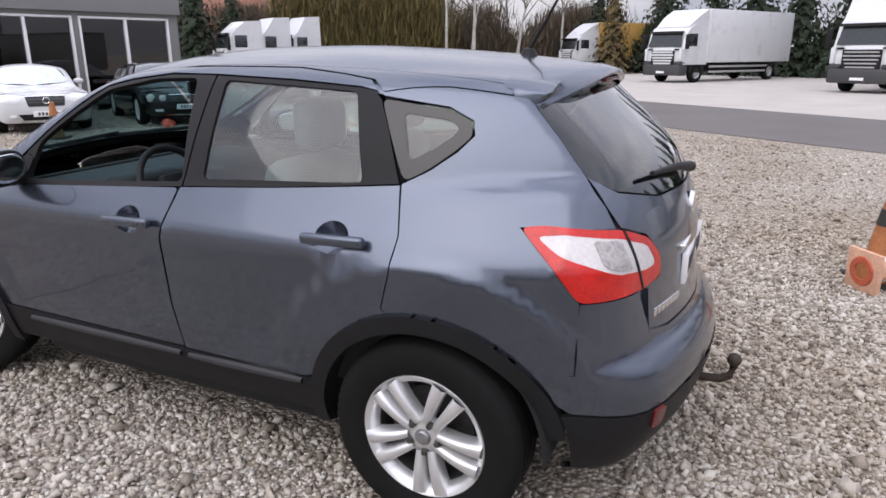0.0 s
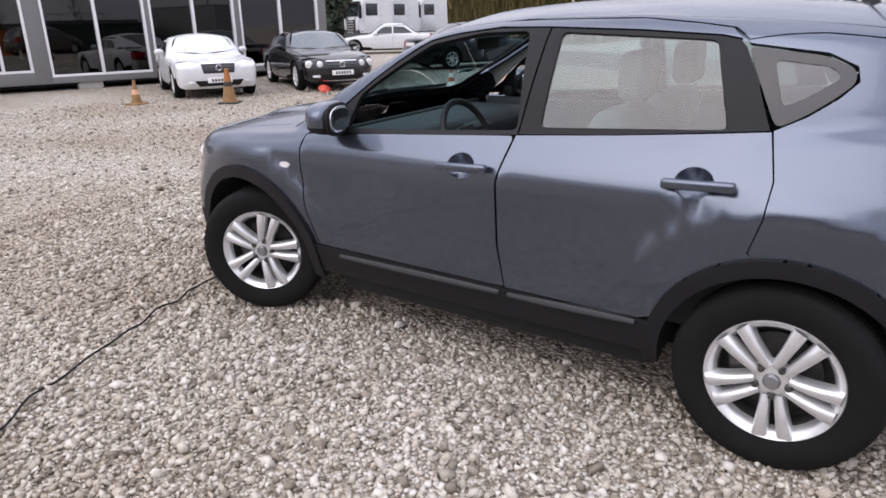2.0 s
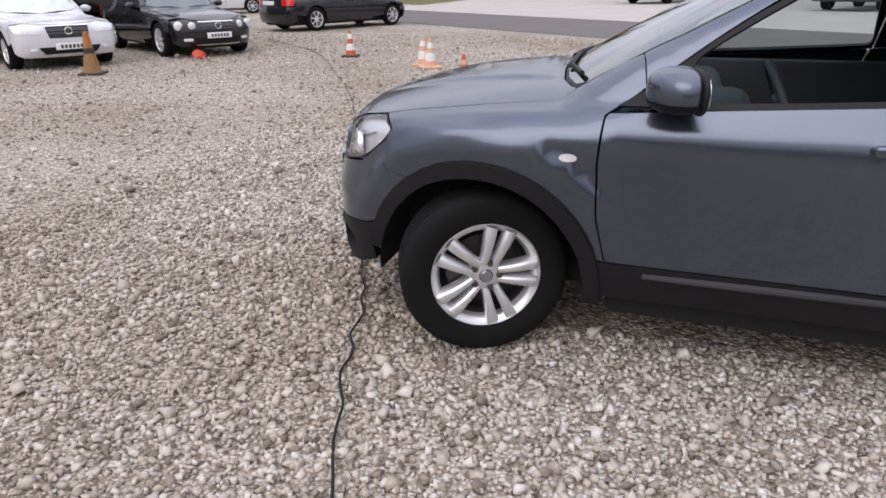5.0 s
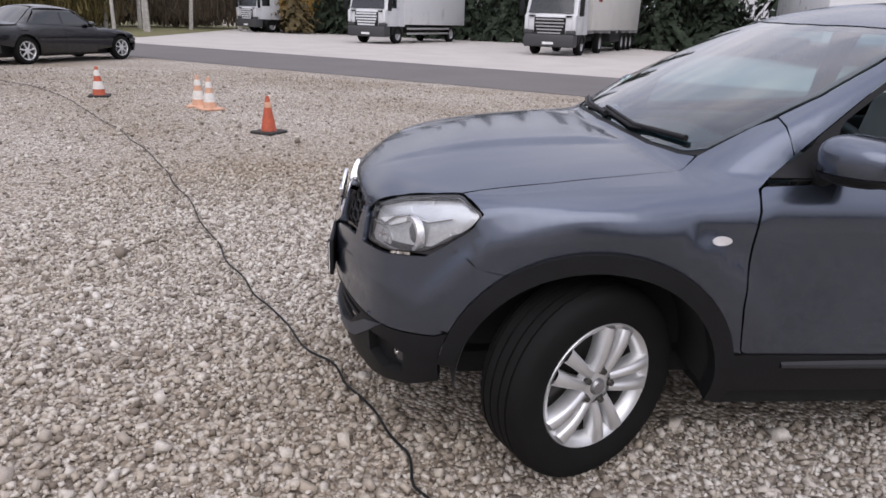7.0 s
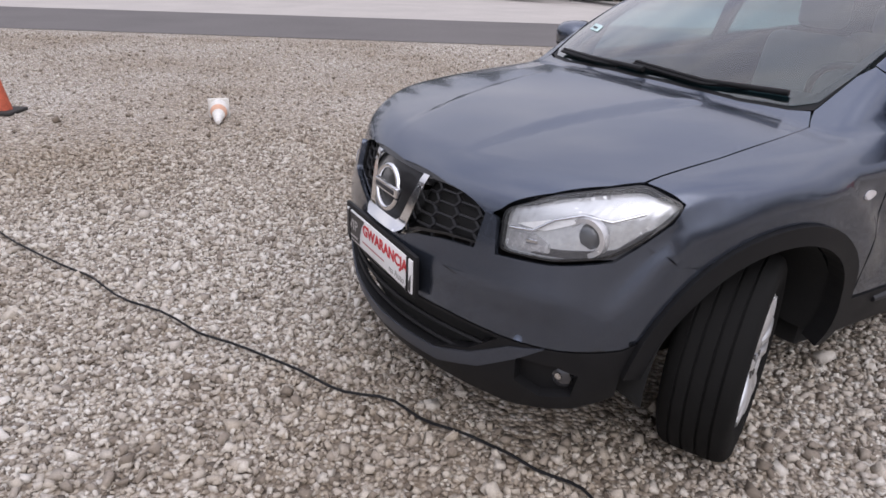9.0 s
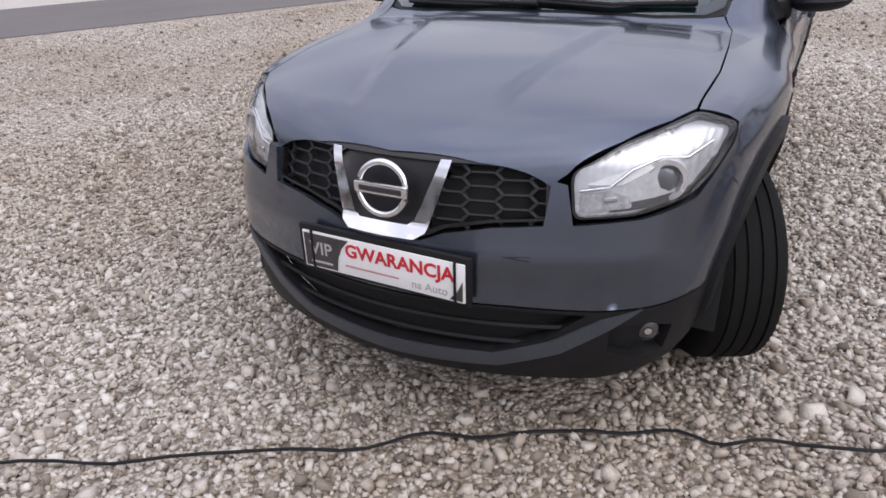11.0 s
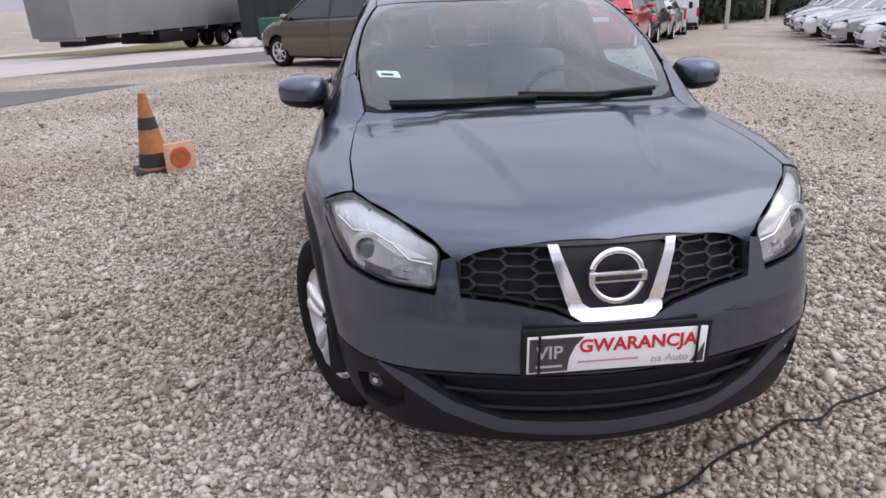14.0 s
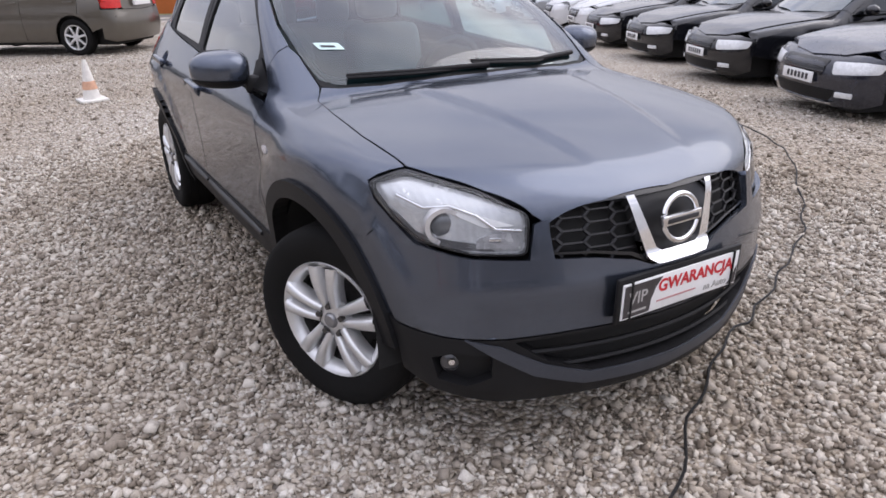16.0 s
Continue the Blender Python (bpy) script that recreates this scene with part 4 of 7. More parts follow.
both("rear_reflector", "B", rounded([(1.97, -0.60, 0.50), (2.0, -0.555, 0.505), (2.0, -0.555, 0.435), (1.97, -0.60, 0.43)], 0.015), DIMRED, step=0.03, proud=0.012, deep=0.01, label="red reflector")
part("rear_plate", boxed(2.02, 2.038, -0.26, 0.26, 0.80, 0.912, 0.003), PLATEWHITE, car, "white number plate")
for i in range(7):
    part("print_bar", boxed(2.038, 2.040, -0.20 + i * 0.058, -0.165 + i * 0.058, 0.825, 0.885), BARINK, car)
part("tailgate_trim", boxed(2.005, 2.032, -0.28, 0.28, 0.932, 0.950, 0.006), CHROME, car, "chrome tailgate bar")
part("rear_badge", lathe([(0.0, 0.02), (0.05, 0.015), (0.055, 0.0)], 24, "x"), CHROME, car).location = (2.005, 0, 1.03)
for i in range(7):
    p = CAR.cast("B", CAR.uv("B", [(2.0, -0.50 + 0.034 * i, 0.775)]))[0]
    part("model_letter_bar", boxed(-0.004, 0.004, -0.011, 0.011, -0.014, 0.014, 0.002), CHROME, car).matrix_basis = Matrix.Translation(p) @ pose(0, 0, 0, 0, 0, -16)
# mirrors, handles, small parts
for s in (-1, 1):
    bm = bmesh.new()
    bmesh.ops.create_uvsphere(bm, u_segments=28, v_segments=16, radius=1)
    for v in bm.verts:
        q = [math.copysign(abs(c) ** 0.72, c) for c in v.co]
        q[0] = q[0] * 0.115 if q[0] < 0 else q[0] * 0.055
        taper = 1 - 0.18 * (q[1] + 1) / 2
        v.co = (q[0] * (1 - 0.35 * max(0, q[1])), q[1] * 0.115, q[2] * 0.078 * taper)
    skirt = bm.copy()
    bmesh.ops.delete(skirt, geom=[v for v in skirt.verts if v.co.z > -0.024], context="VERTS")
    bmesh.ops.scale(skirt, verts=skirt.verts, vec=(1.03, 1.02, 1.03))
    cap = part("door_mirror", smooth(bm, 80), PAINT, car, "painted door mirror on a black foot")
    part("mirror_skirt", smooth(skirt, 80), BLACKTRIM, cap, "black lower mirror shell")
    cap.matrix_basis = Matrix.Translation((-0.59, s * 0.935, 1.142)) @ Matrix.Diagonal((1, s, 1, 1)) @ pose(0, 0, 0, 0, 0, -15)
    for nm, sx, sy, sz, ox, mt in (("mirror_rim", 0.022, 0.110, 0.073, 0.040, BLACKTRIM), ("mirror_glass", 0.010, 0.094, 0.058, 0.054, mat("mirror_silver", (0.8, 0.82, 0.84), 0.03, 1.0, vary=0.02))):
        disc = bmesh.new()
        bmesh.ops.create_uvsphere(disc, u_segments=24, v_segments=12, radius=1)
        for v in disc.verts:
            v.co = (ox + max(-1, min(0.5, v.co.x)) * sx, math.copysign(abs(v.co.y) ** 0.75, v.co.y) * sy, math.copysign(abs(v.co.z) ** 0.75, v.co.z) * sz - 0.003)
        part(nm, smooth(disc, 50), mt, cap)
    part("mirror_foot", boxed(-0.05, 0.03, -0.17, -0.09, -0.10, -0.03, 0.018), BLACKTRIM, cap)
    part("mirror_triangle", CAR.panel("mirror_triangle", "L", [(-0.80, 1.062), (-0.60, 1.07), (-0.575, 1.16), (-0.62, 1.175)], step=0.05, proud=0.003, deep=0.01, mirror=s > 0), BLACKTRIM, car)
    for hx, hz in ((0.095, 0.982), (1.015, 1.012)):
        cup = CUPS[0 if hx < 0.5 else 1]
        part("handle_cup", CAR.panel("handle_cup", "L", cup, step=0.02, proud=-0.001, deep=0.0, mirror=s > 0, relief=lambda p: -0.032 * np.clip(1 - ((p[:, 0] - hx + 0.02) / 0.066) ** 2 - ((p[:, 2] - hz) / 0.05) ** 2, 0, 1) ** 0.6), PAINT, car)
        py = CAR.left(hx, hz)[1]
        h = part("door_handle", boxed(-0.12, 0.12, -0.016, 0.016, -0.018, 0.018, 0.011, seg=3), PAINT, car)
        h.matrix_basis = Matrix.Translation((hx, -s * py + s * 0.026, hz)) @ pose(0, 0, 0, 0, -2.0, 0)
        if hx < 0.5:
            part("lock_barrel", lathe([(0.0, 0.02), (0.008, 0.018), (0.01, 0.0)], 14, "y"), DARKMETAL, h).matrix_basis = pose(0.08, 0, 0.0, 0, 0, 0 if s > 0 else 180)
    rep = (-0.953, 0.887)
    el = [(rep[0] + 0.032 * math.cos(a), rep[1] + 0.015 * math.sin(a)) for a in np.linspace(0, math.tau, 18, endpoint=False)]
    part("side_repeater", CAR.panel("side_repeater", "L", el, step=0.02, proud=0.006, deep=0.008, mirror=s > 0), CLEARLENS, car, "clear oval indicator")
# wipers
for pts in ([(-0.985, -0.57, 1.1), (-1.065, -0.30, 1.1), (-1.066, 0.04, 1.1)], [(-1.092, -0.03, 1.1), (-1.065, 0.30, 1.1), (-0.995, 0.56, 1.1)]):
    pts = [Vector(CAR.top(p[0] + 0.02, p[1])) + Vector((0, 0, 0.016)) for p in pts]
    wip = part("wiper", tube([pts[0], (pts[0] + pts[1]) / 2, pts[1], pts[2]], [0.011, 0.010, 0.009, 0.007], 8), BLACKTRIM, car, "black wiper arm and blade")
    part("wiper_blade", tube([p + Vector((-0.012, 0, -0.008)) for p in (pts[0].lerp(pts[2], 0.25), pts[1], pts[2])], 0.007, 6), BLACKTRIM, wip)
wp = [Vector(CAR.cast("B", CAR.uv("B", [q]))[0]) + Vector((0.03, 0, 0.012)) for q in ((1.93, 0.0, 1.16), (1.9, -0.18, 1.19), (1.85, -0.4, 1.2))]
part("rear_wiper", tube(wp, [0.02, 0.014, 0.008], 8), BLACKTRIM, car, "black rear wiper")
part("aerial_base", lathe([(0.0, 0.04), (0.02, 0.035), (0.04, 0.0)], 20, "z"), BLACKTRIM, car).location = (1.36, 0, 1.555)
part("aerial", tube([(1.36, 0, 1.585), (1.43, 0, 1.70), (1.52, 0, 1.86), (1.60, 0, 2.02)], [0.008, 0.006, 0.004, 0.003], 8), BLACKTRIM, car, "whip roof aerial")
part("tow_bar", tube([(1.95, 0.02, 0.33), (2.12, 0.02, 0.33), (2.18, 0.02, 0.335), (2.215, 0.02, 0.355), (2.225, 0.02, 0.40)], 0.017, 10), mat("rusty_iron", (0.06, 0.045, 0.035), 0.75, 0.4, vary=0.4, scale=60), car, "rusty black tow bar")
bm = bmesh.new()
bmesh.ops.create_uvsphere(bm, u_segments=20, v_segments=12, radius=0.027)
tb = part("tow_ball", smooth(bm, 80), mat("rusty_iron", (0.06, 0.045, 0.035)), car)
tb.location = (2.225, 0.02, 0.425)
# floor pan and cabin
part("floor_pan", boxed(-1.72, 1.7, -0.56, 0.56, 0.24, 0.40, 0.03), VOID, car)
# unseen box under the cabin, set low to block light beneath the car
part("sill_box", boxed(-0.8, 0.85, -0.72, 0.72, 0.20, 0.44, 0.03), VOID, car)
part("engine_block", boxed(-1.85, -0.86, -0.55, 0.55, 0.40, 0.84, 0.05), VOID, car)
part("firewall", boxed(-0.86, -0.82, -0.72, 0.72, 0.40, 1.03, 0.01), VOID, car)
part("boot_box", boxed(1.25, 1.85, -0.58, 0.58, 0.40, 0.86, 0.04), DASH, car)
for s in (-1, 1):
    part("door_trim", boxed(-0.78, 1.25, s * 0.755 - 0.03, s * 0.755 + 0.03, 0.44, 1.045, 0.03), DASH, car, "dark inner door trim")
dash = bmesh.new()
box(dash, -0.90, -0.40, -0.70, 0.70, 0.76, 1.02, 0.09, seg=4)
box(dash, -0.52, -0.33, -0.56, -0.16, 0.86, 1.045, 0.06, seg=3)
box(dash, -0.52, -0.34, -0.12, 0.12, 0.50, 1.0, 0.04)
part("dashboard", smooth(dash), DASH, car)
sw = part("steering_wheel", tube([(0.185 * math.cos(a), 0.185 * math.sin(a), 0) for a in np.linspace(0, math.tau, 32, endpoint=False)], 0.016, 10, closed=True), DASH, car, "black three-spoke steering wheel")
sw.matrix_basis = Matrix.Translation((-0.22, -0.36, 0.99)) @ pose(0, 0, 0, 0, 66, 0)
hubm = bmesh.new()
box(hubm, -0.06, 0.06, -0.07, 0.07, -0.03, 0.02, 0.02)
box(hubm, -0.02, 0.02, -0.18, -0.05, -0.012, 0.008, 0.006)
box(hubm, -0.02, 0.02, 0.05, 0.18, -0.012, 0.008, 0.006)
box(hubm, 0.05, 0.18, -0.025, 0.025, -0.012, 0.008, 0.006)
part("wheel_hub", smooth(hubm), DASH, sw)
part("spoke_trim", boxed(0.06, 0.16, -0.02, 0.02, 0.005, 0.012, 0.004), ALLOY, sw, "silver spoke trim")
for y in (-0.36, 0.36):
    seat = part("front_seat", boxed(-0.12, 0.40, y - 0.26, y + 0.26, 0.48, 0.72, 0.07, seg=3), SEATCLOTH, car, "grey cloth front seat")
    part("backrest", boxed(0.36, 0.52, y - 0.25, y + 0.25, 0.62, 1.20, 0.07, Matrix.Translation((0.44, 0, 0.62)) @ pose(0, 0, 0, 0, 14, 0) @ Matrix.Translation((-0.44, 0, -0.62)), seg=3), SEATCLOTH, seat)
    part("headrest", boxed(0.56, 0.67, y - 0.13, y + 0.13, 1.21, 1.41, 0.045, seg=3), SEATCLOTH, seat)
bench = part("rear_seat", boxed(0.78, 1.25, -0.66, 0.66, 0.5, 0.74, 0.07, seg=3), SEATCLOTH, car, "grey cloth rear bench")
part("backrest", boxed(1.2, 1.36, -0.64, 0.64, 0.65, 1.16, 0.06, Matrix.Translation((1.28, 0, 0.65)) @ pose(0, 0, 0, 0, 16, 0) @ Matrix.Translation((-1.28, 0, -0.65)), seg=3), SEATCLOTH, bench)
for y in (-0.4, 0.0, 0.4):
    part("headrest", boxed(1.37, 1.46, y - 0.12, y + 0.12, 1.14, 1.30, 0.035, seg=3), SEATCLOTH, bench)
part("headliner", CAR.panel("headliner", "T", [(-0.15, -0.5), (1.4, -0.48), (1.4, 0.48), (-0.15, 0.5)], step=0.12, proud=-0.035, deep=0.0), LINER, car)
part("inner_mirror", boxed(-0.34, -0.315, -0.11, 0.11, 1.385, 1.445, 0.01), DASH, car)


# wheels
def spoke_mesh(r0, r1, side):
    """One slim spoke of a pair, from hub to rim, on the outer face at y = 0."""
    bm = bmesh.new()
    rows = []
    for i in range(7):
        t = i / 6
        r = r0 + (r1 - r0) * t
        off = side * (0.020 + 0.021 * t)
        w = 0.0155 + 0.0105 * t ** 1.5
        d = -0.004 + 0.028 * math.sin(t * 2.4) * 0.6
        rows.append([bm.verts.new(q) for q in ((r, -d + 0.05, off - w), (r, -d - 0.0, off - w), (r, -d - 0.010, off - w * 0.6), (r, -d - 0.010, off + w * 0.6), (r, -d - 0.0, off + w), (r, -d + 0.05, off + w))])
    for a, b in zip(rows, rows[1:]):
        for j in range(5):
            bm.faces.new((a[j], a[j + 1], b[j + 1], b[j]))
    bmesh.ops.recalc_face_normals(bm, faces=bm.faces)
    return smooth(bm, 60)


def tread_tyre(ro, ri, w, blocks=64):
    prof = [(ri, w * 0.42), (ri + 0.02, w * 0.47), ((ri + ro) / 2, w * 0.52), (ro - 0.03, w * 0.5), (ro - 0.012, w * 0.46), (ro - 0.004, w * 0.40)]
    for c in (0.28, 0.10, -0.10, -0.28):
        prof += [(ro, w * (c + 0.02)), (ro - 0.007, w * (c + 0.017)), (ro - 0.007, w * (c - 0.017)), (ro, w * (c - 0.02))]
    prof += [(ro - 0.004, -w * 0.40), (ro - 0.012, -w * 0.46), (ro - 0.03, -w * 0.5), ((ri + ro) / 2, -w * 0.52), (ri + 0.02, -w * 0.47), (ri, -w * 0.42)]
    bm = lathe(prof, blocks * 2, "y")
    # sipes across the shoulders
    for v in bm.verts:
        a = math.atan2(v.co.z, v.co.x) / math.tau * blocks
        r = math.hypot(v.co.x, v.co.z)
        if r > ro - 0.02 and abs(v.co.y) > w * 0.3 and int(round(a * 2)) % 2 == 0:
            k = (r - 0.005) / r
            v.co.x, v.co.z = v.co.x * k, v.co.z * k
    return bm


def alloy_wheel():
    """A five twin-spoke alloy wheel with tyre, outer face towards -y."""
    rim = part("wheel", lathe([(0.212, 0.19), (0.205, 0.17), (0.188, 0.12), (0.185, 0.04), (0.196, 0.012), (0.207, -0.004), (0.222, -0.010), (0.2265, -0.004), (0.2265, 0.004), (0.215, 0.03), (0.205, 0.09), (0.212, 0.19)], 64, "y"), ALLOY, None, "silver five twin-spoke alloy wheel")
    tyre = tread_tyre(0.346, 0.218, 0.215)
    bmesh.ops.translate(tyre, verts=tyre.verts, vec=(0, 0.088, 0))
    part("tyre", tyre, RUBBER, rim, "worn black tyre")
    for k in range(5):
        for side in (-1, 1):
            sp = spoke_mesh(0.05, 0.208, side)
            bmesh.ops.rotate(sp, verts=sp.verts, cent=(0, 0, 0), matrix=Matrix.Rotation(radians(72 * k + 90), 3, "Y"))
            part("spoke", sp, ALLOY, rim)
        a = radians(72 * k + 54)
        nut = lathe([(0.0, -0.012), (0.010, -0.011), (0.012, 0.002), (0.017, 0.004)], 8, "y")
        bmesh.ops.translate(nut, verts=nut.verts, vec=(0.055 * math.cos(a), -0.003, 0.055 * math.sin(a)))
        part("wheel_nut", nut, DARKMETAL, rim)
    part("hub_face", lathe([(0.0, -0.002), (0.035, -0.002), (0.066, 0.004), (0.075, 0.03)], 32, "y"), ALLOY, rim)
    part("hub_cap", lathe([(0.0, -0.016), (0.022, -0.014), (0.029, -0.006), (0.03, 0.0)], 28, "y"), mat("grey_cap", (0.3, 0.3, 0.31), 0.3, 0.7), rim)
    part("brake_disc", lathe([(0.05, 0.085), (0.148, 0.085), (0.148, 0.105), (0.05, 0.105)], 40, "y"), mat("worn_brake_iron", (0.05, 0.047, 0.045), 0.55, 0.4, vary=0.3, scale=30), rim)
    part("brake_caliper", boxed(-0.155, -0.07, 0.06, 0.13, -0.06, 0.06, 0.015), DARKMETAL, rim)
    # near-black backing and barrel lining behind the spokes
    part("hub_back", lathe([(0.0, 0.11), (0.184, 0.11), (0.184, 0.035), (0.187, 0.035)], 32, "y"), mat("dark_wheel_back", (0.03, 0.028, 0.027), 0.85, vary=0.3, scale=30), rim)
    return rim


w0 = alloy_wheel()
w0.parent = car
w0.matrix_basis = Matrix.Translation((1.315, -0.865, 0.355)) @ pose(0, 0, 0, 0, -7, 0)
STEER = 26
for x, s, a, spin in ((1.315, 1, 0, 31), (-1.315, -1, STEER, -19), (-1.315, 1, STEER, 31)):
    w = copy_thing(w0, Matrix())
    w.parent = car
    piv = Matrix.Translation((x, s * 0.74, 0.365 if s < 0 else 0.345)) @ pose(0, 0, 0, 0, 0, a)
    w.matrix_basis = piv @ Matrix.Translation((0, s * 0.122, 0)) @ pose(0, 0, 0, 0, spin, 0 if s < 0 else 180)

# ---- ground, road and gravel ----
def gravel_material(name, cell, dark, pale, bump, stones=False):
    m = bpy.data.materials.new(name)
    m.use_nodes = True
    nd, ln = m.node_tree.nodes, m.node_tree.links
    p = nd["Principled BSDF"]
    tc = nd.new("ShaderNodeTexCoord")
    ramp = nd.new("ShaderNodeValToRGB")
    els = ramp.color_ramp.elements
    els[0].position, els[0].color = 0.0, (*dark, 1)
    els[1].position, els[1].color = 1.0, (*pale, 1)
    for pos, c in ((0.2, (0.33, 0.287, 0.24)), (0.42, (0.54, 0.495, 0.44)), (0.6, (0.45, 0.395, 0.325)), (0.8, (0.64, 0.60, 0.54))):
        e = els.new(pos)
        e.color = (*c, 1)
    broad = nd.new("ShaderNodeTexNoise")
    broad.inputs["Scale"].default_value, broad.inputs["Detail"].default_value = 0.35, 6.0
    ln.new(tc.outputs["Object"], broad.inputs["Vector"])
    grain = nd.new("ShaderNodeTexNoise")
    grain.inputs["Scale"].default_value, grain.inputs["Detail"].default_value = 160.0, 4.0
    ln.new(tc.outputs["Object"], grain.inputs["Vector"])
    if stones:
        g = nd.new("ShaderNodeNewGeometry")
        ln.new(g.outputs["Random Per Island"], ramp.inputs["Fac"])
    else:
        v = nd.new("ShaderNodeTexVoronoi")
        v.inputs["Scale"].default_value = cell
        ln.new(tc.outputs["Object"], v.inputs["Vector"])
        sx = nd.new("ShaderNodeSeparateColor")
        ln.new(v.outputs["Color"], sx.inputs["Color"])
        ln.new(sx.outputs["Red"], ramp.inputs["Fac"])
        # shade in the gaps between the stones, put into the colour
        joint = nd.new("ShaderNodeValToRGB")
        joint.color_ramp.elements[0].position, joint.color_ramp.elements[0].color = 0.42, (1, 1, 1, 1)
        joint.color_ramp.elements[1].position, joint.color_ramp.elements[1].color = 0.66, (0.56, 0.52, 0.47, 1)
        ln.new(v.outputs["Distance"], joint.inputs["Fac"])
    mul = nd.new("ShaderNodeMixRGB")
    mul.blend_type, mul.inputs["Fac"].default_value = "MULTIPLY", 1.0
    rm = nd.new("ShaderNodeValToRGB")
    rm.color_ramp.elements[0].position, rm.color_ramp.elements[0].color = 0.34, (0.76, 0.71, 0.645, 1)
    rm.color_ramp.elements[1].position, rm.color_ramp.elements[1].color = 0.62, (1.0, 1.0, 1.0, 1)
    ln.new(broad.outputs["Fac"], rm.inputs["Fac"])
    src = ramp.outputs["Color"]
    if not stones:
        gap_shade = nd.new("ShaderNodeMixRGB")
        gap_shade.blend_type, gap_shade.inputs["Fac"].default_value = "MULTIPLY", 1.0
        ln.new(src, gap_shade.inputs["Color1"])
        ln.new(joint.outputs["Color"], gap_shade.inputs["Color2"])
        src = gap_shade.outputs["Color"]
    ln.new(src, mul.inputs["Color1"])
    ln.new(rm.outputs["Color"], mul.inputs["Color2"])
    sp = nd.new("ShaderNodeMixRGB")
    sp.blend_type, sp.inputs["Fac"].default_value = "OVERLAY", 0.35
    ln.new(mul.outputs["Color"], sp.inputs["Color1"])
    ln.new(grain.outputs["Fac"], sp.inputs["Color2"])
    ln.new(sp.outputs["Color"], p.inputs["Base Color"])
    p.inputs["Roughness"].default_value = 0.85
    b = nd.new("ShaderNodeBump")
    b.inputs["Strength"].default_value, b.inputs["Distance"].default_value = 0.8, bump
    if stones:
        ln.new(grain.outputs["Fac"], b.inputs["Height"])
    else:
        inv = nd.new("ShaderNodeMath")
        inv.operation, inv.inputs[0].default_value = "SUBTRACT", 1.0
        ln.new(v.outputs["Distance"], inv.inputs[1])
        ln.new(inv.outputs[0], b.inputs["Height"])
    ln.new(b.outputs["Normal"], p.inputs["Normal"])
    return m


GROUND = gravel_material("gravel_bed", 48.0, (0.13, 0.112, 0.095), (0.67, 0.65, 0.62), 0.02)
STONE = gravel_material("gravel_stones", 30.0, (0.19, 0.158, 0.126), (0.645, 0.615, 0.565), 0.002, stones=True)
APRON = mat("pale_compacted_gravel", (0.43, 0.40, 0.37), 0.9, vary=0.14, scale=0.6, fine=30, bump=0.01)
ASPHALT = mat("worn_asphalt", (0.152, 0.142, 0.138), 0.9, spec=0.15, vary=0.16, scale=0.5, fine=45, bump=0.004)
GRASS = mat("dull_spring_grass", (0.10, 0.105, 0.035), 0.95, second=(0.17, 0.15, 0.07), scale=0.8, fine=20, bump=0.03)


def fall(x, y):
    """Height of the yard: level by the car, falling gently past it."""
    def ramp(v, a, b):
        v = np.clip(v - a, 0, b - a)
        return np.maximum(0, v - 1.0 + np.exp(-v))
    return -0.045 * ramp(-np.asarray(y, float), 2.2, 15.0) - 0.035 * ramp(np.asarray(x, float), 13.0, 45.0)


def sheet(name, pts, z, material, label, category, n=60):
    """A sheet between two opposite sides of a four-sided outline, laid on the yard."""
    a, b, c, d = (np.array(p, float) for p in pts)
    bm = bmesh.new()
    rows = []
    for i in range(n + 1):
        lo, hi = a + (b - a) * i / n, d + (c - d) * i / n
        rows.append([bm.verts.new((*q, float(fall(*q)) + z)) for q in (lo + (hi - lo) * k / 8 for k in range(9))])
    for r, t in zip(rows, rows[1:]):
        for k in range(8):
            bm.faces.new((r[k], t[k], t[k + 1], r[k + 1]))
    bmesh.ops.recalc_face_normals(bm, faces=bm.faces)
    if sum(f.normal.z for f in bm.faces) < 0:
        bmesh.ops.reverse_faces(bm, faces=bm.faces)
    return tagged(part(name, smooth(bm, 80), material), label, category, kind="structure")


def band(near, far, x0=-160.0, x1=160.0):
    """A strip of land between two lines y = a + b x."""
    return [(x0, near[0] + near[1] * x0), (x1, near[0] + near[1] * x1), (x1, far[0] + far[1] * x1), (x0, far[0] + far[1] * x0)]


bm = bmesh.new()
gx = [-1500, -300, -100, -50, -25] + list(range(-14, 50, 2)) + [60, 100, 300, 1500]
gy = [-1500, -300, -100, -50, -30] + list(np.arange(-18, 4, 1.0)) + [6, 10, 20, 50, 100, 300, 1500]
grid = [[bm.verts.new((x, y, float(fall(x, y)))) for y in gy] for x in gx]
for r, t in zip(grid, grid[1:]):
    for k in range(len(gy) - 1):
        bm.faces.new((r[k], t[k], t[k + 1], r[k + 1]))
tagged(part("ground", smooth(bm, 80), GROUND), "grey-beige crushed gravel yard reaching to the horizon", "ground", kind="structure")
ROAD_NEAR, ROAD_FAR = (13.0, -0.69), (20.0, -0.68)
sheet("road", band(ROAD_NEAR, ROAD_FAR), 0.008, ASPHALT, "narrow worn grey asphalt lane across the yard", "road")
sheet("pavement", band((20.05, -0.68), (52.0, -0.68), -15.0, 60.0), 0.006, APRON, "pale compacted gravel apron for parked trucks", "pavement")
sheet("pavement", band((20.05, -0.68), (25.0, -0.68), -60.0, -15.0), 0.006, APRON, "pale gravel verge beside the lane", "pavement")
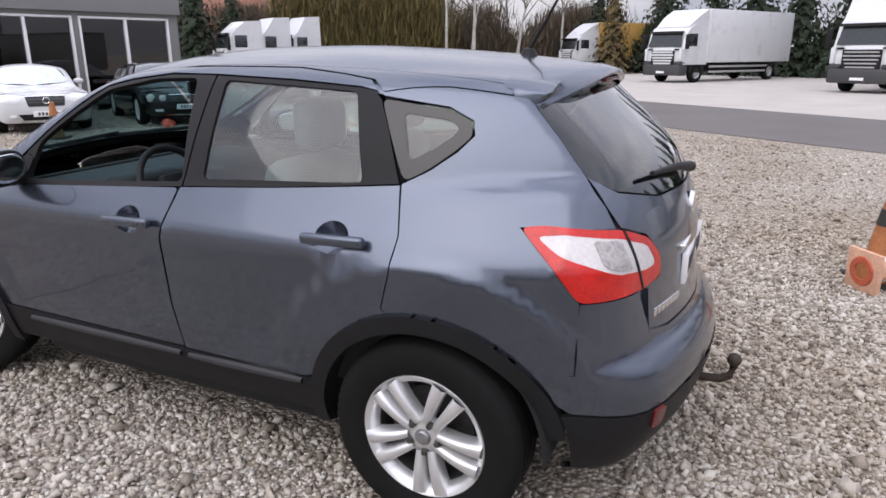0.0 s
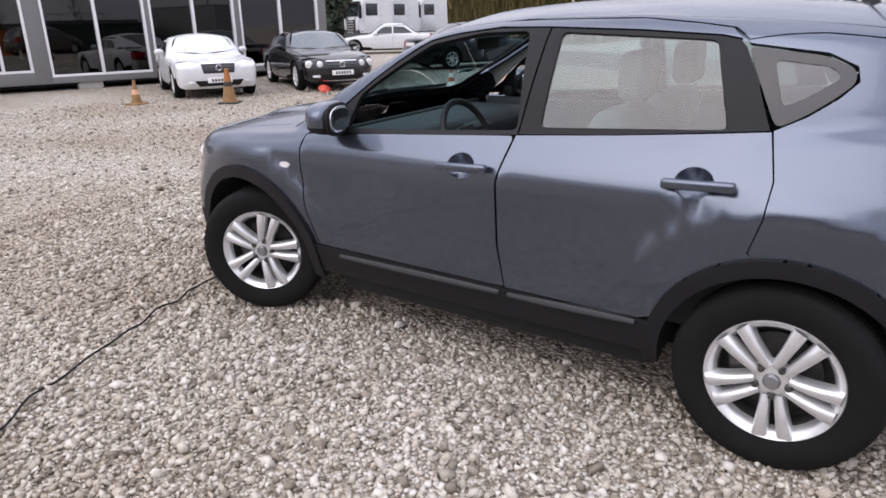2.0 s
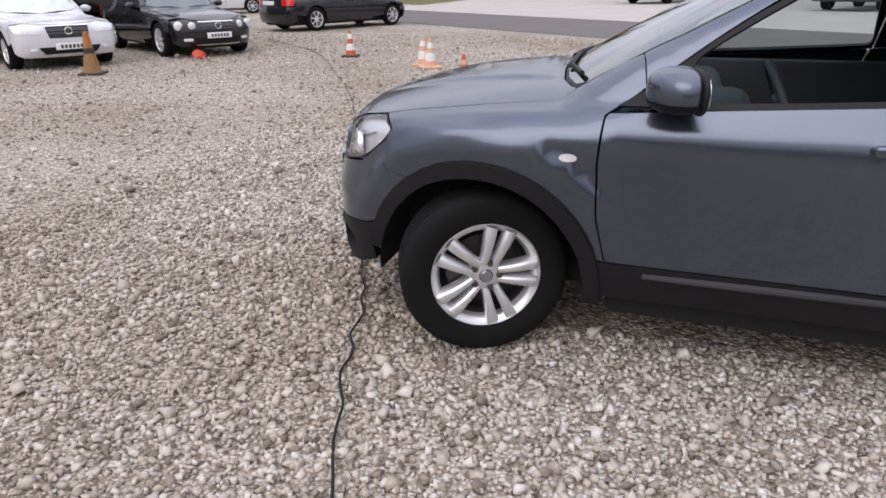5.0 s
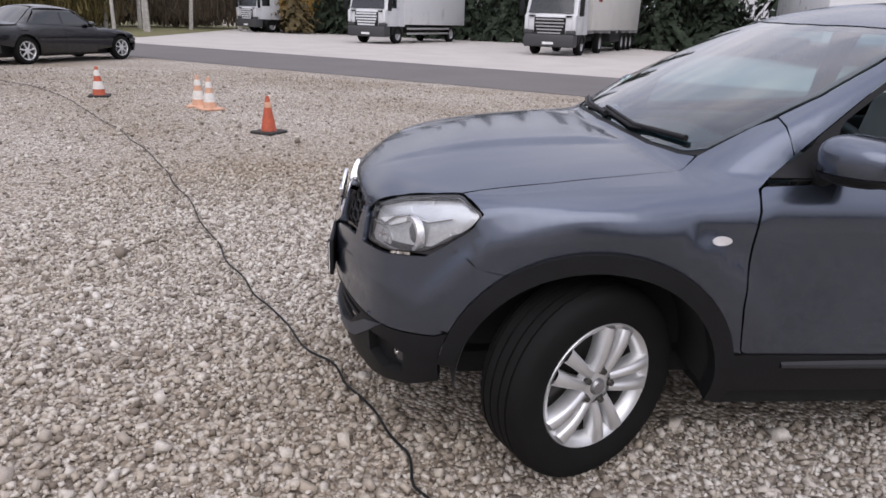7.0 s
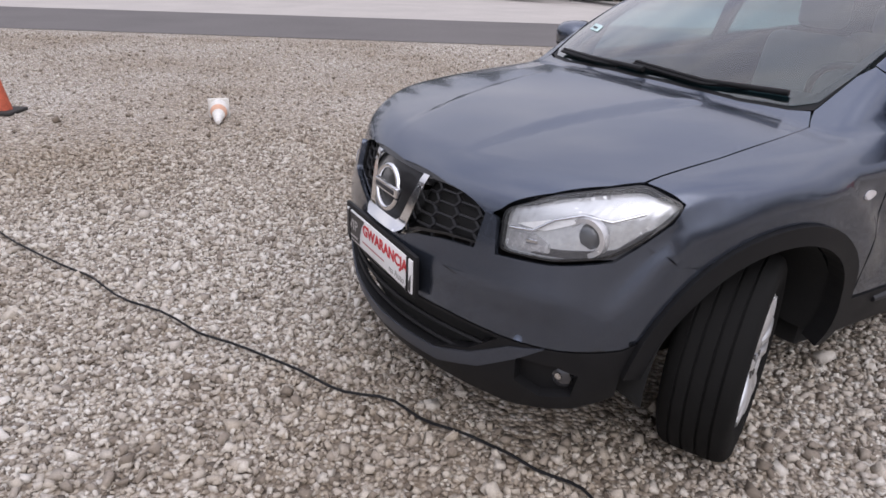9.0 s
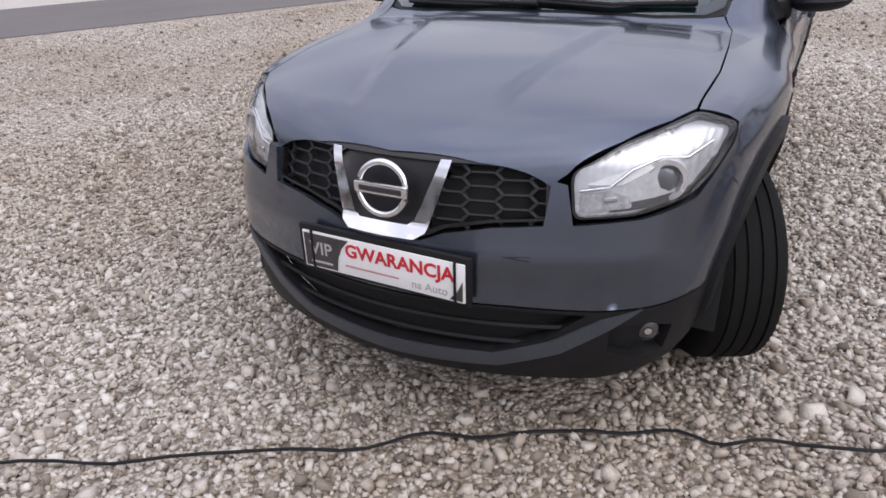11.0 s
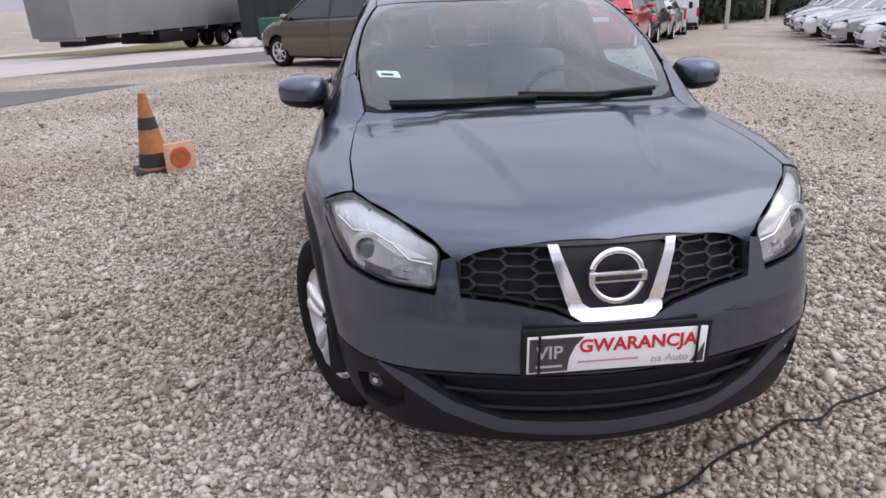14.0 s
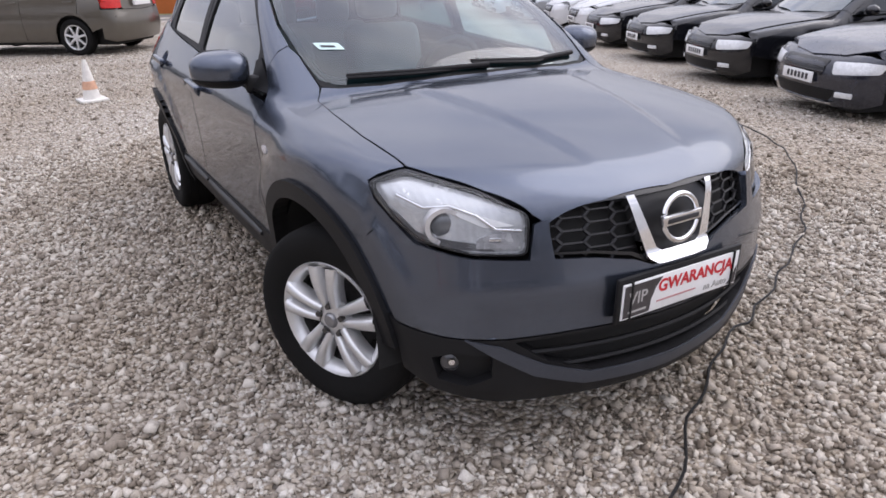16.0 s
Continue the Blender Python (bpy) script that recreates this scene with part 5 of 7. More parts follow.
sheet("grass_verge", band((25.0, -0.68), (60.0, -0.68), -120.0, -15.1), 0.012, GRASS, "dull green grass strip behind the lane", "grass")
sheet("grass_verge", [(27.0, 2.0), (44.0, -12.0), (60.0, 10.0), (33.0, 22.0)], 0.012, GRASS, "patchy grass strip beside the trailer", "grass")


def lump():
    bm = bmesh.new()
    bmesh.ops.create_cube(bm, size=1.35)
    bmesh.ops.triangulate(bm, faces=bm.faces)
    v = np.array([q.co[:] for q in bm.verts])
    f = np.array([[q.index for q in t.verts] for t in bm.faces])
    bm.free()
    return v, f


def scatter(name, xy, size, seed, label):
    """Loose stones, each a dented and turned lump, as one mesh."""
    rng = np.random.default_rng(seed)
    v, f = lump()
    n, k = len(xy), len(v)
    shape = np.clip(rng.normal(1.0, 0.24, (60, k)), 0.45, 1.6)[rng.integers(0, 60, n)]
    scale = size[:, None] * rng.uniform(0.6, 1.15, (n, 3)) * np.array((1.0, 0.8, 0.62))
    q = rng.normal(size=(n, 4)) * np.array((1.0, 0.35, 0.35, 1.0))
    q /= np.linalg.norm(q, axis=1, keepdims=True)
    w, x, y, z = q.T
    rot = np.stack([np.stack([1 - 2 * (y * y + z * z), 2 * (x * y - z * w), 2 * (x * z + y * w)], 1), np.stack([2 * (x * y + z * w), 1 - 2 * (x * x + z * z), 2 * (y * z - x * w)], 1), np.stack([2 * (x * z - y * w), 2 * (y * z + x * w), 1 - 2 * (x * x + y * y)], 1)], 1)
    pts = v[None] * shape[:, :, None] * scale[:, None, :]
    pts = np.einsum("nij,nkj->nki", rot, pts)
    pts[:, :, :2] += xy[:, None, :]
    pts[:, :, 2] += (size * rng.uniform(0.08, 0.6, n) + fall(xy[:, 0], xy[:, 1]))[:, None]
    faces = (f[None] + (np.arange(n) * k)[:, None, None]).reshape(-1, 3)
    me = bpy.data.meshes.new(name)
    me.vertices.add(n * k)
    me.vertices.foreach_set("co", pts.reshape(-1).astype(np.float32))
    me.loops.add(len(faces) * 3)
    me.loops.foreach_set("vertex_index", faces.reshape(-1).astype(np.int32))
    me.polygons.add(len(faces))
    me.polygons.foreach_set("loop_start", (np.arange(len(faces)) * 3).astype(np.int32))
    me.update(calc_edges=True)
    me.validate()
    return tagged(part(name, me, STONE), label, "gravel", kind="stuff")


rng = np.random.default_rng(5)
near = rng.uniform((-4.6, -3.2), (3.6, 4.2), (150000, 2))
reach = np.hypot(np.clip(np.abs(near[:, 0]) - 2.2, 0, 9), np.clip(np.abs(near[:, 1]) - 0.95, 0, 9))
near = near[(rng.random(len(near)) < np.clip(1.15 - reach * 0.12, 0.3, 1.0)) & ~((np.abs(near[:, 0]) < 1.9) & (np.abs(near[:, 1]) < 0.55))]
scatter("gravel", near, rng.lognormal(math.log(0.0124), 0.36, len(near)), 11, "loose grey and beige crushed stones round the car")
far = rng.uniform((-13.0, -6.0), (12.0, 15.0), (85000, 2))
far = far[(far[:, 1] < 12.2 - 0.69 * far[:, 0]) & ~((far[:, 0] > -4.6) & (far[:, 0] < 3.6) & (far[:, 1] > -3.2) & (far[:, 1] < 4.2))]
scatter("gravel", far, rng.lognormal(math.log(0.0148), 0.36, len(far)), 12, "loose crushed stones over the yard")
big = rng.uniform((-6.0, -3.2), (4.0, 7.0), (150, 2))
scatter("gravel", big, rng.uniform(0.020, 0.032, len(big)), 13, "larger pale stones scattered in the gravel")

# ---- cable on the ground ----
cable = [(-13.5, 15.2), (-10.4, 12.2), (-8.05, 10.0), (-5.78, 6.65), (-4.62, 4.75), (-3.95, 3.45), (-3.28, 2.0), (-2.85, 1.05), (-2.45, 0.30), (-2.12, -0.25), (-1.92, -0.66), (-1.80, -1.05), (-1.62, -1.5), (-1.35, -2.1), (-0.98, -2.65), (-0.3, -3.55), (0.4, -4.1), (1.4, -4.4)]
cp = []
for i in range(len(cable) - 1):
    p0, p1, p2, p3 = (np.array(cable[max(0, min(len(cable) - 1, i + k))]) for k in (-1, 0, 1, 2))
    for t in np.linspace(0, 1, 9, endpoint=False):
        q = 0.5 * (2 * p1 + (p2 - p0) * t + (2 * p0 - 5 * p1 + 4 * p2 - p3) * t * t + (3 * p1 - p0 - 3 * p2 + p3) * t ** 3)
        cp.append((q[0] + 0.014 * math.sin(len(cp) * 0.9), q[1] + 0.012 * math.cos(len(cp) * 0.63), 0.030 + 0.007 * math.sin(len(cp) * 1.3) + float(fall(q[0], q[1]))))
tagged(part("power_cable", tube(cp, 0.0055, 6), BLACKTRIM), "thin black power cable lying on the gravel", "cable")


# ---- traffic cones ----
CONE = mat("faded_orange_plastic", (0.46, 0.095, 0.045), 0.6, vary=0.3, scale=12, fine=60)
CONE2 = mat("dirty_ochre_plastic", (0.34, 0.125, 0.04), 0.65, vary=0.35, scale=12, fine=60)
CONEDIRT = mat("mud_stained_ochre_plastic", (0.24, 0.135, 0.055), 0.7, vary=0.4, scale=14, fine=60)
CONEBLACK = mat("dirty_black_rubber", (0.03, 0.028, 0.026), 0.8, vary=0.3, scale=20)
CONEWHITE = mat("dirty_white_band", (0.7, 0.68, 0.64), 0.6, vary=0.2, scale=15)
CONEPALE = mat("bleached_orange_plastic", (0.62, 0.36, 0.24), 0.6, vary=0.25, scale=12)


def cone(height, body, bands, m, label, base_mat=None, base=0.19):
    """A cone on its square foot; bands are (low, high, material)."""
    r0, r1 = height * 0.2, height * 0.045
    root = part("traffic_cone", boxed(-base, base, -base, base, 0.0, 0.035, 0.012), base_mat or body, None)
    root.matrix_world = m
    tagged(root, label, "traffic cone", "traffic cones in the yard")

    def rad(z):
        return r0 + (r1 - r0) * max(0, z - 0.06) / (height - 0.06)
    part("cone_body", lathe([(r0 * 1.06, 0.034), (r0, 0.06), (r1, height), (r1 * 0.5, height + 0.004), (0, height + 0.004)], 28, "z"), body, root)
    for a, b, mt in bands:
        za, zb = a * height, b * height
        part("band", lathe([(rad(za), za), (rad(za) + 0.004, za + 0.002), (rad(zb) + 0.004, zb - 0.002), (rad(zb), zb)], 28, "z"), mt, root)
    return root


WB = [(0.25, 0.52, CONEWHITE), (0.68, 0.86, CONEWHITE)]
cone(0.76, CONE2, [(0.55, 0.70, CONEBLACK), (0.05, 0.25, CONEBLACK)], pose(3.10, 2.80, 0, 0, 0, 20), "worn orange traffic cone with black bands and foot", CONEBLACK, 0.2)
fallen = cone(0.5, CONEPALE, WB, pose(2.93, 2.50, 0.15, 0, 88, 35), "fallen white and faded orange traffic cone", CONEPALE, 0.145)
part("foot_ring", lathe([(0.055, 0.001), (0.06, -0.010), (0.098, -0.010), (0.104, 0.001)], 28, "z"), CONE, fallen, "orange ring under the foot")
part("foot_hollow", lathe([(0.0, -0.003), (0.056, -0.003), (0.056, 0.001)], 24, "z"), CONE2, fallen)
cone(0.5, CONEDIRT, [(0.42, 0.62, CONEPALE)], pose(-11.8, 4.96, 0, 0, 0, 10), "small mud-stained ochre traffic cone", CONEDIRT, 0.17)
cone(0.70, CONEDIRT, [(0.5, 0.62, CONEBLACK), (0.66, 0.98, CONE2)], pose(-10.1, 5.98, 0, 0, 0, 30), "worn ochre traffic cone before the white car", CONEBLACK, 0.2)
cone(0.5, CONE, [(0.26, 0.52, CONEWHITE), (0.70, 0.90, CONEWHITE)], pose(-6.95, 9.5, 0, 0, 0, 15), "orange and white striped traffic cone", CONEBLACK, 0.17)
cone(0.5, CONEPALE, WB, pose(-4.75, 8.15, 0, 0, 0, 40), "bleached orange and white traffic cone", None, 0.17)
cone(0.5, CONEPALE, WB, pose(-5.0, 8.45, 0, 0, 0, 5), "bleached orange traffic cone behind another", None, 0.17)
cone(0.47, CONE, [(0.7, 0.84, CONEPALE)], pose(-3.5, 6.08, 0, 0, 0, 60), "bright orange traffic cone", CONEBLACK, 0.17)
cone(0.45, CONEWHITE, [(0.3, 0.5, CONEPALE)], pose(-1.60, 5.05, 0.095, 0, 97, -105), "fallen dirty white traffic cone", CONEWHITE, 0.10)
cone(0.5, CONEWHITE, [(0.3, 0.5, CONEPALE)], pose(6.15, 0.93, 0, 0, 0, 10), "bleached white traffic cone", None, 0.16)
bag = bmesh.new()
bmesh.ops.create_icosphere(bag, subdivisions=3, radius=0.13)
for v in bag.verts:
    v.co *= 1 + 0.35 * noise.noise(v.co * 9)
    v.co.z = max(v.co.z * 0.9, -0.06) + 0.06
tagged(part("plastic_bag", smooth(bag, 60), mat("red_plastic", (0.5, 0.06, 0.03), 0.5, vary=0.3, scale=30)), "crumpled red and white plastic bag on gravel", "litter").location = (-9.85, 8.5, 0.0)

# ---- other parked vehicles ----
DARKGLASS = mat("dark_tinted_pane", (0.02, 0.025, 0.028), 0.06, vary=0.2, coat=0.6)
SKYGLASS = mat("sky_reflecting_pane", (0.09, 0.11, 0.12), 0.05, vary=0.2, coat=1.0)
LAMPCLEAR = mat("parked_lamp", (0.72, 0.73, 0.74), 0.15, 0.2, vary=0.2, scale=30, coat=0.8)


def plain_wheel(r, w, rim_mat, spokes=5):
    """A simple road wheel with spokes, outer face towards -y."""
    ri = r * 0.66
    root = part("wheel", lathe([(ri, 0.14), (ri * 0.92, 0.1), (ri * 0.9, 0.02), (ri * 0.97, -0.004), (ri * 1.04, -0.006), (ri * 1.04, 0.02)], 32, "y"), rim_mat)
    part("tyre", lathe([(ri, 0.0), (ri + 0.03, -0.016), (r - 0.03, -0.014), (r - 0.006, 0.004), (r, 0.03), (r, w - 0.03), (r - 0.02, w), (ri, w)], 40, "y"), RUBBER, root)
    for k in range(spokes):
        sp = bmesh.new()
        box(sp, 0.03, ri * 0.95, -0.002, 0.03, -ri * 0.09, ri * 0.09, 0.006)
        bmesh.ops.rotate(sp, verts=sp.verts, cent=(0, 0, 0), matrix=Matrix.Rotation(radians(360 / spokes * k + 90), 3, "Y"))
        part("spoke", smooth(sp), rim_mat, root)
    part("hub", lathe([(0.0, -0.01), (0.05, -0.006), (0.07, 0.02)], 20, "y"), rim_mat, root)
    part("brake_disc", lathe([(0.0, 0.08), (ri * 0.85, 0.08), (ri * 0.85, 0.1)], 24, "y"), VOID, root)
    return root


def parked_car(name, spec, paint, label, group=""):
    """A car from a few lengths and heights; it faces -x, on the ground at the origin."""
    L, W, H = spec["size"]
    wb, fo, wr = spec["wheelbase"], spec["front"], spec.get("wheel", 0.325)
    xf, xr = -L / 2, L / 2
    fx, rx = xf + fo, xf + fo + wb
    nose, bonnet, belt, deck = spec["heights"]
    cowl, rf, rr, tail = spec["glass"]

    def field(p):
        x, y, z = p[:, 0], np.abs(p[:, 1]), p[:, 2]
        w = W / 2 * spl(z, (0.15, 0.3, 0.55, 0.75, belt, belt + 0.2), (0.9, 0.965, 1.0, 0.995, 0.95, 0.86))
        w = w - spec.get("taper", 0.28) * np.clip(xf + 0.9 - x, 0, 2) ** 2 - 0.22 * np.clip(x - xr + 0.9, 0, 2) ** 2
        f = xf + spl(z, (0.15, 0.3, 0.5, nose, nose + 0.2), (0.12, 0.03, 0.0, 0.05, 0.25)) + spec.get("bow", 0.30) * y * y
        b = xr - spl(z, (0.15, 0.3, 0.55, 0.8, deck, deck + 0.2), (0.15, 0.04, 0.0, 0.04, 0.09, 0.2)) - 0.22 * y * y
        top = spl(x, (xf - 0.1, xf + 0.15, xf + 0.45, cowl, cowl + 0.5, tail, xr), (nose - 0.1, nose, nose + (bonnet - nose) * 0.5, bonnet, belt, max(belt, deck), deck)) - 0.05 * (y / (W / 2)) ** 2.5
        body = smax(smax(smax(y - w, f - x, 0.14), x - b, 0.12), z - top, 0.07)
        body = smax(body, 0.2 - z, 0.06)
        wg = W / 2 * 0.94 - 0.38 * (z - belt) - 0.12 * np.clip(x - rr, 0, 3) ** 2
        k = (z - belt) / (H - belt)
        ws = cowl + (rf - cowl) * np.clip(k, -0.3, 1.2) ** 1.0 + 0.28 * y * y
        rs = tail + (rr - tail) * np.clip(k, -0.3, 1.2) - 0.25 * y * y
        roof = H - 0.06 * ((x - (rf + rr) / 2) / ((rr - rf) / 2 + 0.2)) ** 2 - 0.07 * (y / 0.6) ** 2
        green = smax(smax(smax(y - wg, (ws - x) * 0.6, 0.06), (x - rs) * 0.7, 0.06), z - roof, 0.06)
        green = smax(green, belt - 0.08 - z, 0.03)
        return smin(body, green, 0.03)

    hw = W / 2
    S = Shape(field, cx=L / 2 - 1.1, high=H + 1.0)
    root = empty(name, Matrix(), label, "car" if name != "parked_van" else "van", group)

    def add(nm, way, pts, material, parent=None, lab="", two=True, **kw):
        made = []
        for mir in ((False, True) if two else (False,)):
            ob = part(nm, S.panel(nm, way, pts, mirror=mir, **{"step": 0.11, **kw}), material, parent or root, lab)
            if material is paint:
                ob["painted"] = 1
            made.append(ob)
        return made
    za, ra = wr + 0.02, wr + 0.045
    sill = 0.25
    b0, b1, b2 = cowl + 0.25, (cowl + tail) / 2 - 0.02, rx - 0.12
    add("front_fender", "L", [(b0 - 0.006, sill + 0.06), (b0 - 0.006, belt - 0.03), (cowl, bonnet - 0.05), (fx - 0.1, nose + (bonnet - nose) * 0.55), (xf + 0.42, nose), (xf + 0.36, 0.5)] + arc(fx, za, ra, 165, 0, 12), paint)
    crest = [S.top(x, -hw * k) for x, k in ((xf + 0.36, 0.62), (fx, 0.74), (cowl + 0.15, 0.72), (cowl + 0.33, 0.74))]
    add("fender_top", "D", crest + [S.left(b0 + 0.05, belt - 0.09), S.left(cowl, bonnet - 0.14), S.left(fx - 0.1, nose + (bonnet - nose) * 0.55 - 0.1), S.left(xf + 0.44, nose - 0.1)], paint, proud=-0.010, deep=0.0, step=0.08)
    add("front_door", "L", [(b0, sill), (b0, belt - 0.03), (b1 - 0.005, belt), (b1 - 0.005, sill)], paint)
    add("rear_door" if spec.get("doors", 4) == 4 else "side_panel", "L", [(b1 + 0.005, sill), (b1 + 0.005, belt), (b2 + 0.3, belt + 0.02), (b2 + 0.26, za + ra * 0.98)] + arc(rx, za, ra, 78, 180, 9) + [(rx - ra - 0.02, sill)], paint)
    add("rear_quarter_panel", "L", [(b2 + 0.31, belt + 0.02), (min(tail, xr - 0.25), belt + 0.01), (xr - 0.34, deck - 0.06), (xr - 0.36, 0.5)] + arc(rx, za, ra, 12, 77, 8) + [(b2 + 0.27, za + ra)], paint)
    add("sill", "L", [(b0 - 0.04, sill - 0.005), (rx - ra - 0.02, sill - 0.005), (rx - ra, 0.2), (b0 - 0.04, 0.2)], BLACKTRIM, proud=0.004)
    hood = [(xf + 0.12, 0), (xf + 0.2, -hw * 0.45), (xf + 0.38, -hw * 0.72), (fx, -hw * 0.8), (cowl + 0.22, -hw * 0.79), (cowl + 0.11, -hw * 0.58), (cowl + 0.02, -hw * 0.3), (cowl - 0.015, 0)]
    hood = hood + [(x, -y) for x, y in reversed(hood) if y]
    add("hood", "T", hood, paint, two=False)

    wsc = [(cowl, 0), (cowl + 0.13, -hw * 0.6), (cowl + 0.24, -hw * 0.78), (rf + 0.06, -hw * 0.56), (rf - 0.04, 0)]
    add("windscreen", "T", wsc + [(x, -y) for x, y in reversed(wsc) if y], spec.get("pane", SKYGLASS), two=False, proud=-0.003)
    rof = [(rf - 0.03, 0), (rf + 0.07, -hw * 0.57), (rr - 0.06, -hw * 0.56), (rr + 0.02, 0)]
    add("roof", "T", rof + [(x, -y) for x, y in reversed(rof) if y], paint, two=False)
    g = H - 0.17
    kk = (g - belt) / (H - belt)
    fa, ra_ = cowl + (rf - cowl) * kk + 0.30, tail + (rr - tail) * kk - 0.22
    add("side_window", "L", rounded([(cowl + 0.42, belt + 0.03), (b1 - 0.03, belt + 0.04), (b1 - 0.03, g), (fa, g - 0.015)], 0.03), DARKGLASS, proud=-0.002)
    add("side_window", "L", rounded([(b1 + 0.05, belt + 0.04), (tail - 0.34, belt + 0.05), (ra_, g - 0.02), (b1 + 0.05, g)], 0.03), DARKGLASS, proud=-0.002)
    add("window_surround", "L", [(cowl + 0.30, belt + 0.005), (tail - 0.25, belt + 0.015), (ra_ + 0.06, g + 0.035), (fa - 0.07, g + 0.035)], spec.get("surround", paint), proud=-0.012)
    ptop = [S.top(x, y) for x, y in ((cowl + 0.25, -hw * 0.79), (rf + 0.07, -hw * 0.575))]
    add("pillar", "D", ptop + [S.top(rf + 0.35, -hw * 0.575), S.left(fa, g + 0.04), S.left(cowl + 0.29, belt + 0.01)], paint)
    add("roof_side", "D", [S.top(rf + 0.3, -hw * 0.572), S.top(rr - 0.06, -hw * 0.565), S.left(ra_ + 0.07, g + 0.04), S.left(fa + 0.02, g + 0.04)], paint)
    add("rear_pillar", "D", [S.top(rr - 0.08, -hw * 0.56), S.top(rr + 0.03, -hw * 0.53), S.left(tail - 0.02, belt + 0.03), S.left(tail - 0.25, belt + 0.02), S.left(ra_ + 0.06, g + 0.035)], paint)
    fb = [(xf, 0, nose - 0.03), (xf, -hw * 0.45, nose - 0.04), (xf + 0.2, -hw * 0.8, nose - 0.1), (xf + 0.36, -hw * 0.93, nose - 0.08), (xf + 0.36, -hw * 0.93, 0.3), (xf + 0.2, -hw * 0.8, 0.23), (xf, 0, 0.22)]
    add("front_bumper", "F", fb + [(x, -y, z) for x, y, z in reversed(fb) if y], paint, two=False, step=0.09)
    skin = [(xf, -hw * 0.9, nose - 0.16), (xf + 0.34, -hw * 0.92, nose - 0.16), (xf + 0.40, -hw * 0.92, nose - 0.01), (xf + 0.3, -hw * 0.7, nose + 0.035), (xf + 0.15, 0, nose + 0.01)]
    skin = skin[1:]
    add("nose_panel", "F", skin + [(x, -y, z) for x, y, z in reversed(skin) if y], paint, two=False, step=0.07, proud=-0.010, deep=0.0)
    for s in (-1, 1):
        fl = S.cast("F", S.uv("F", [(xf + 0.1, s * hw * 0.66, 0.36)]))[0]
        part("fog_lamp", boxed(-0.012, 0.012, -0.09, 0.09, -0.028, 0.028, 0.01), LAMPCLEAR, root).matrix_basis = Matrix.Translation(fl) @ pose(0, 0, 0, 0, 0, -s * 26)
    add("bumper_strip", "F", [(xf, -hw * 0.55, 0.268), (xf, hw * 0.55, 0.268), (xf, hw * 0.55, 0.25), (xf, -hw * 0.55, 0.25)], spec.get("strip", CHROME), two=False, proud=0.01, deep=0.01)
    gd = spec.get("grille_low", 0.2)
    gr = [(xf, -hw * 0.42, nose - 0.035), (xf, -hw * 0.36, nose - gd), (xf, hw * 0.36, nose - gd), (xf, hw * 0.42, nose - 0.035)]
    grille = add("grille", "F", rounded(gr, 0.02), spec.get("grille", GLOSSBLACK), two=False, proud=0.006)[0]
    for z in (nose - 0.10, nose - 0.145):
        add("grille_bar", "F", [(xf, -hw * 0.38, z), (xf, hw * 0.38, z), (xf, hw * 0.38, z - 0.012), (xf, -hw * 0.38, z - 0.012)], mat("dark_grille_bar", (0.10, 0.10, 0.105), 0.35, 0.5), grille, two=False, proud=0.012, deep=0.008)
    lampf = [(xf + 0.03, -hw * 0.48, nose - 0.05), (xf + 0.2, -hw * 0.8, nose - 0.03), (xf + 0.34, -hw * 0.93, nose - 0.04), (xf + 0.3, -hw * 0.9, nose - 0.13), (xf + 0.05, -hw * 0.5, nose - 0.17)]
    if spec.get("twin"):
        for s in (-1, 1):
            for k, r in ((0.55, 0.075), (0.76, 0.09)):
                q = S.cast("F", S.uv("F", [(xf + 0.1 + 0.15 * (k > 0.6), s * hw * k, nose - 0.09)]))[0]
                lamp = part("headlight", lathe([(0.0, -0.03), (r * 0.6, -0.025), (r * 0.95, -0.008), (r, 0.02)], 24, "x"), LAMPCLEAR, root, "round headlight")
                lamp.matrix_basis = Matrix.Translation(q) @ pose(0, 0, 0, 0, 0, -s * 18)
    else:
        add("headlight", "F", rounded(lampf, 0.03), LAMPCLEAR, lab="clear headlight", proud=0.008, step=0.08)
    if spec.get("emblem"):
        q = S.cast("F", S.uv("F", [(xf, 0, nose - gd * 0.5)]))[0]
        part("emblem_ring", tube([(q[0] - 0.018, q[1] + 0.06 * math.cos(a), q[2] + 0.06 * math.sin(a)) for a in np.linspace(0, math.tau, 24, endpoint=False)], 0.009, 6, closed=True), CHROME, grille, "chrome ring emblem")
        add("grille_frame", "F", [(xf, -hw * 0.45, nose - 0.022), (xf, hw * 0.45, nose - 0.022), (xf, hw * 0.43, nose - 0.04), (xf, -hw * 0.43, nose - 0.04)], CHROME, grille, two=False, proud=0.014, deep=0.01)
    intake = [(xf, -hw * 0.6, 0.40), (xf, hw * 0.6, 0.40), (xf, hw * 0.5, 0.28), (xf, -hw * 0.5, 0.28)]
    add("air_intake", "F", rounded(intake, 0.03), BLACKTRIM, two=False, proud=0.004)
    pz = spec.get("plate", 0.44)
    pl = part("number_plate", boxed(xf - 0.022, xf - 0.008, -0.26, 0.26, pz, pz + 0.11, 0.003), PLATEWHITE, root)
    for i in range(6):
        part("print_bar", boxed(xf - 0.0245, xf - 0.022, -0.19 + 0.065 * i, -0.15 + 0.065 * i, pz + 0.025, pz + 0.085), BARINK, pl)
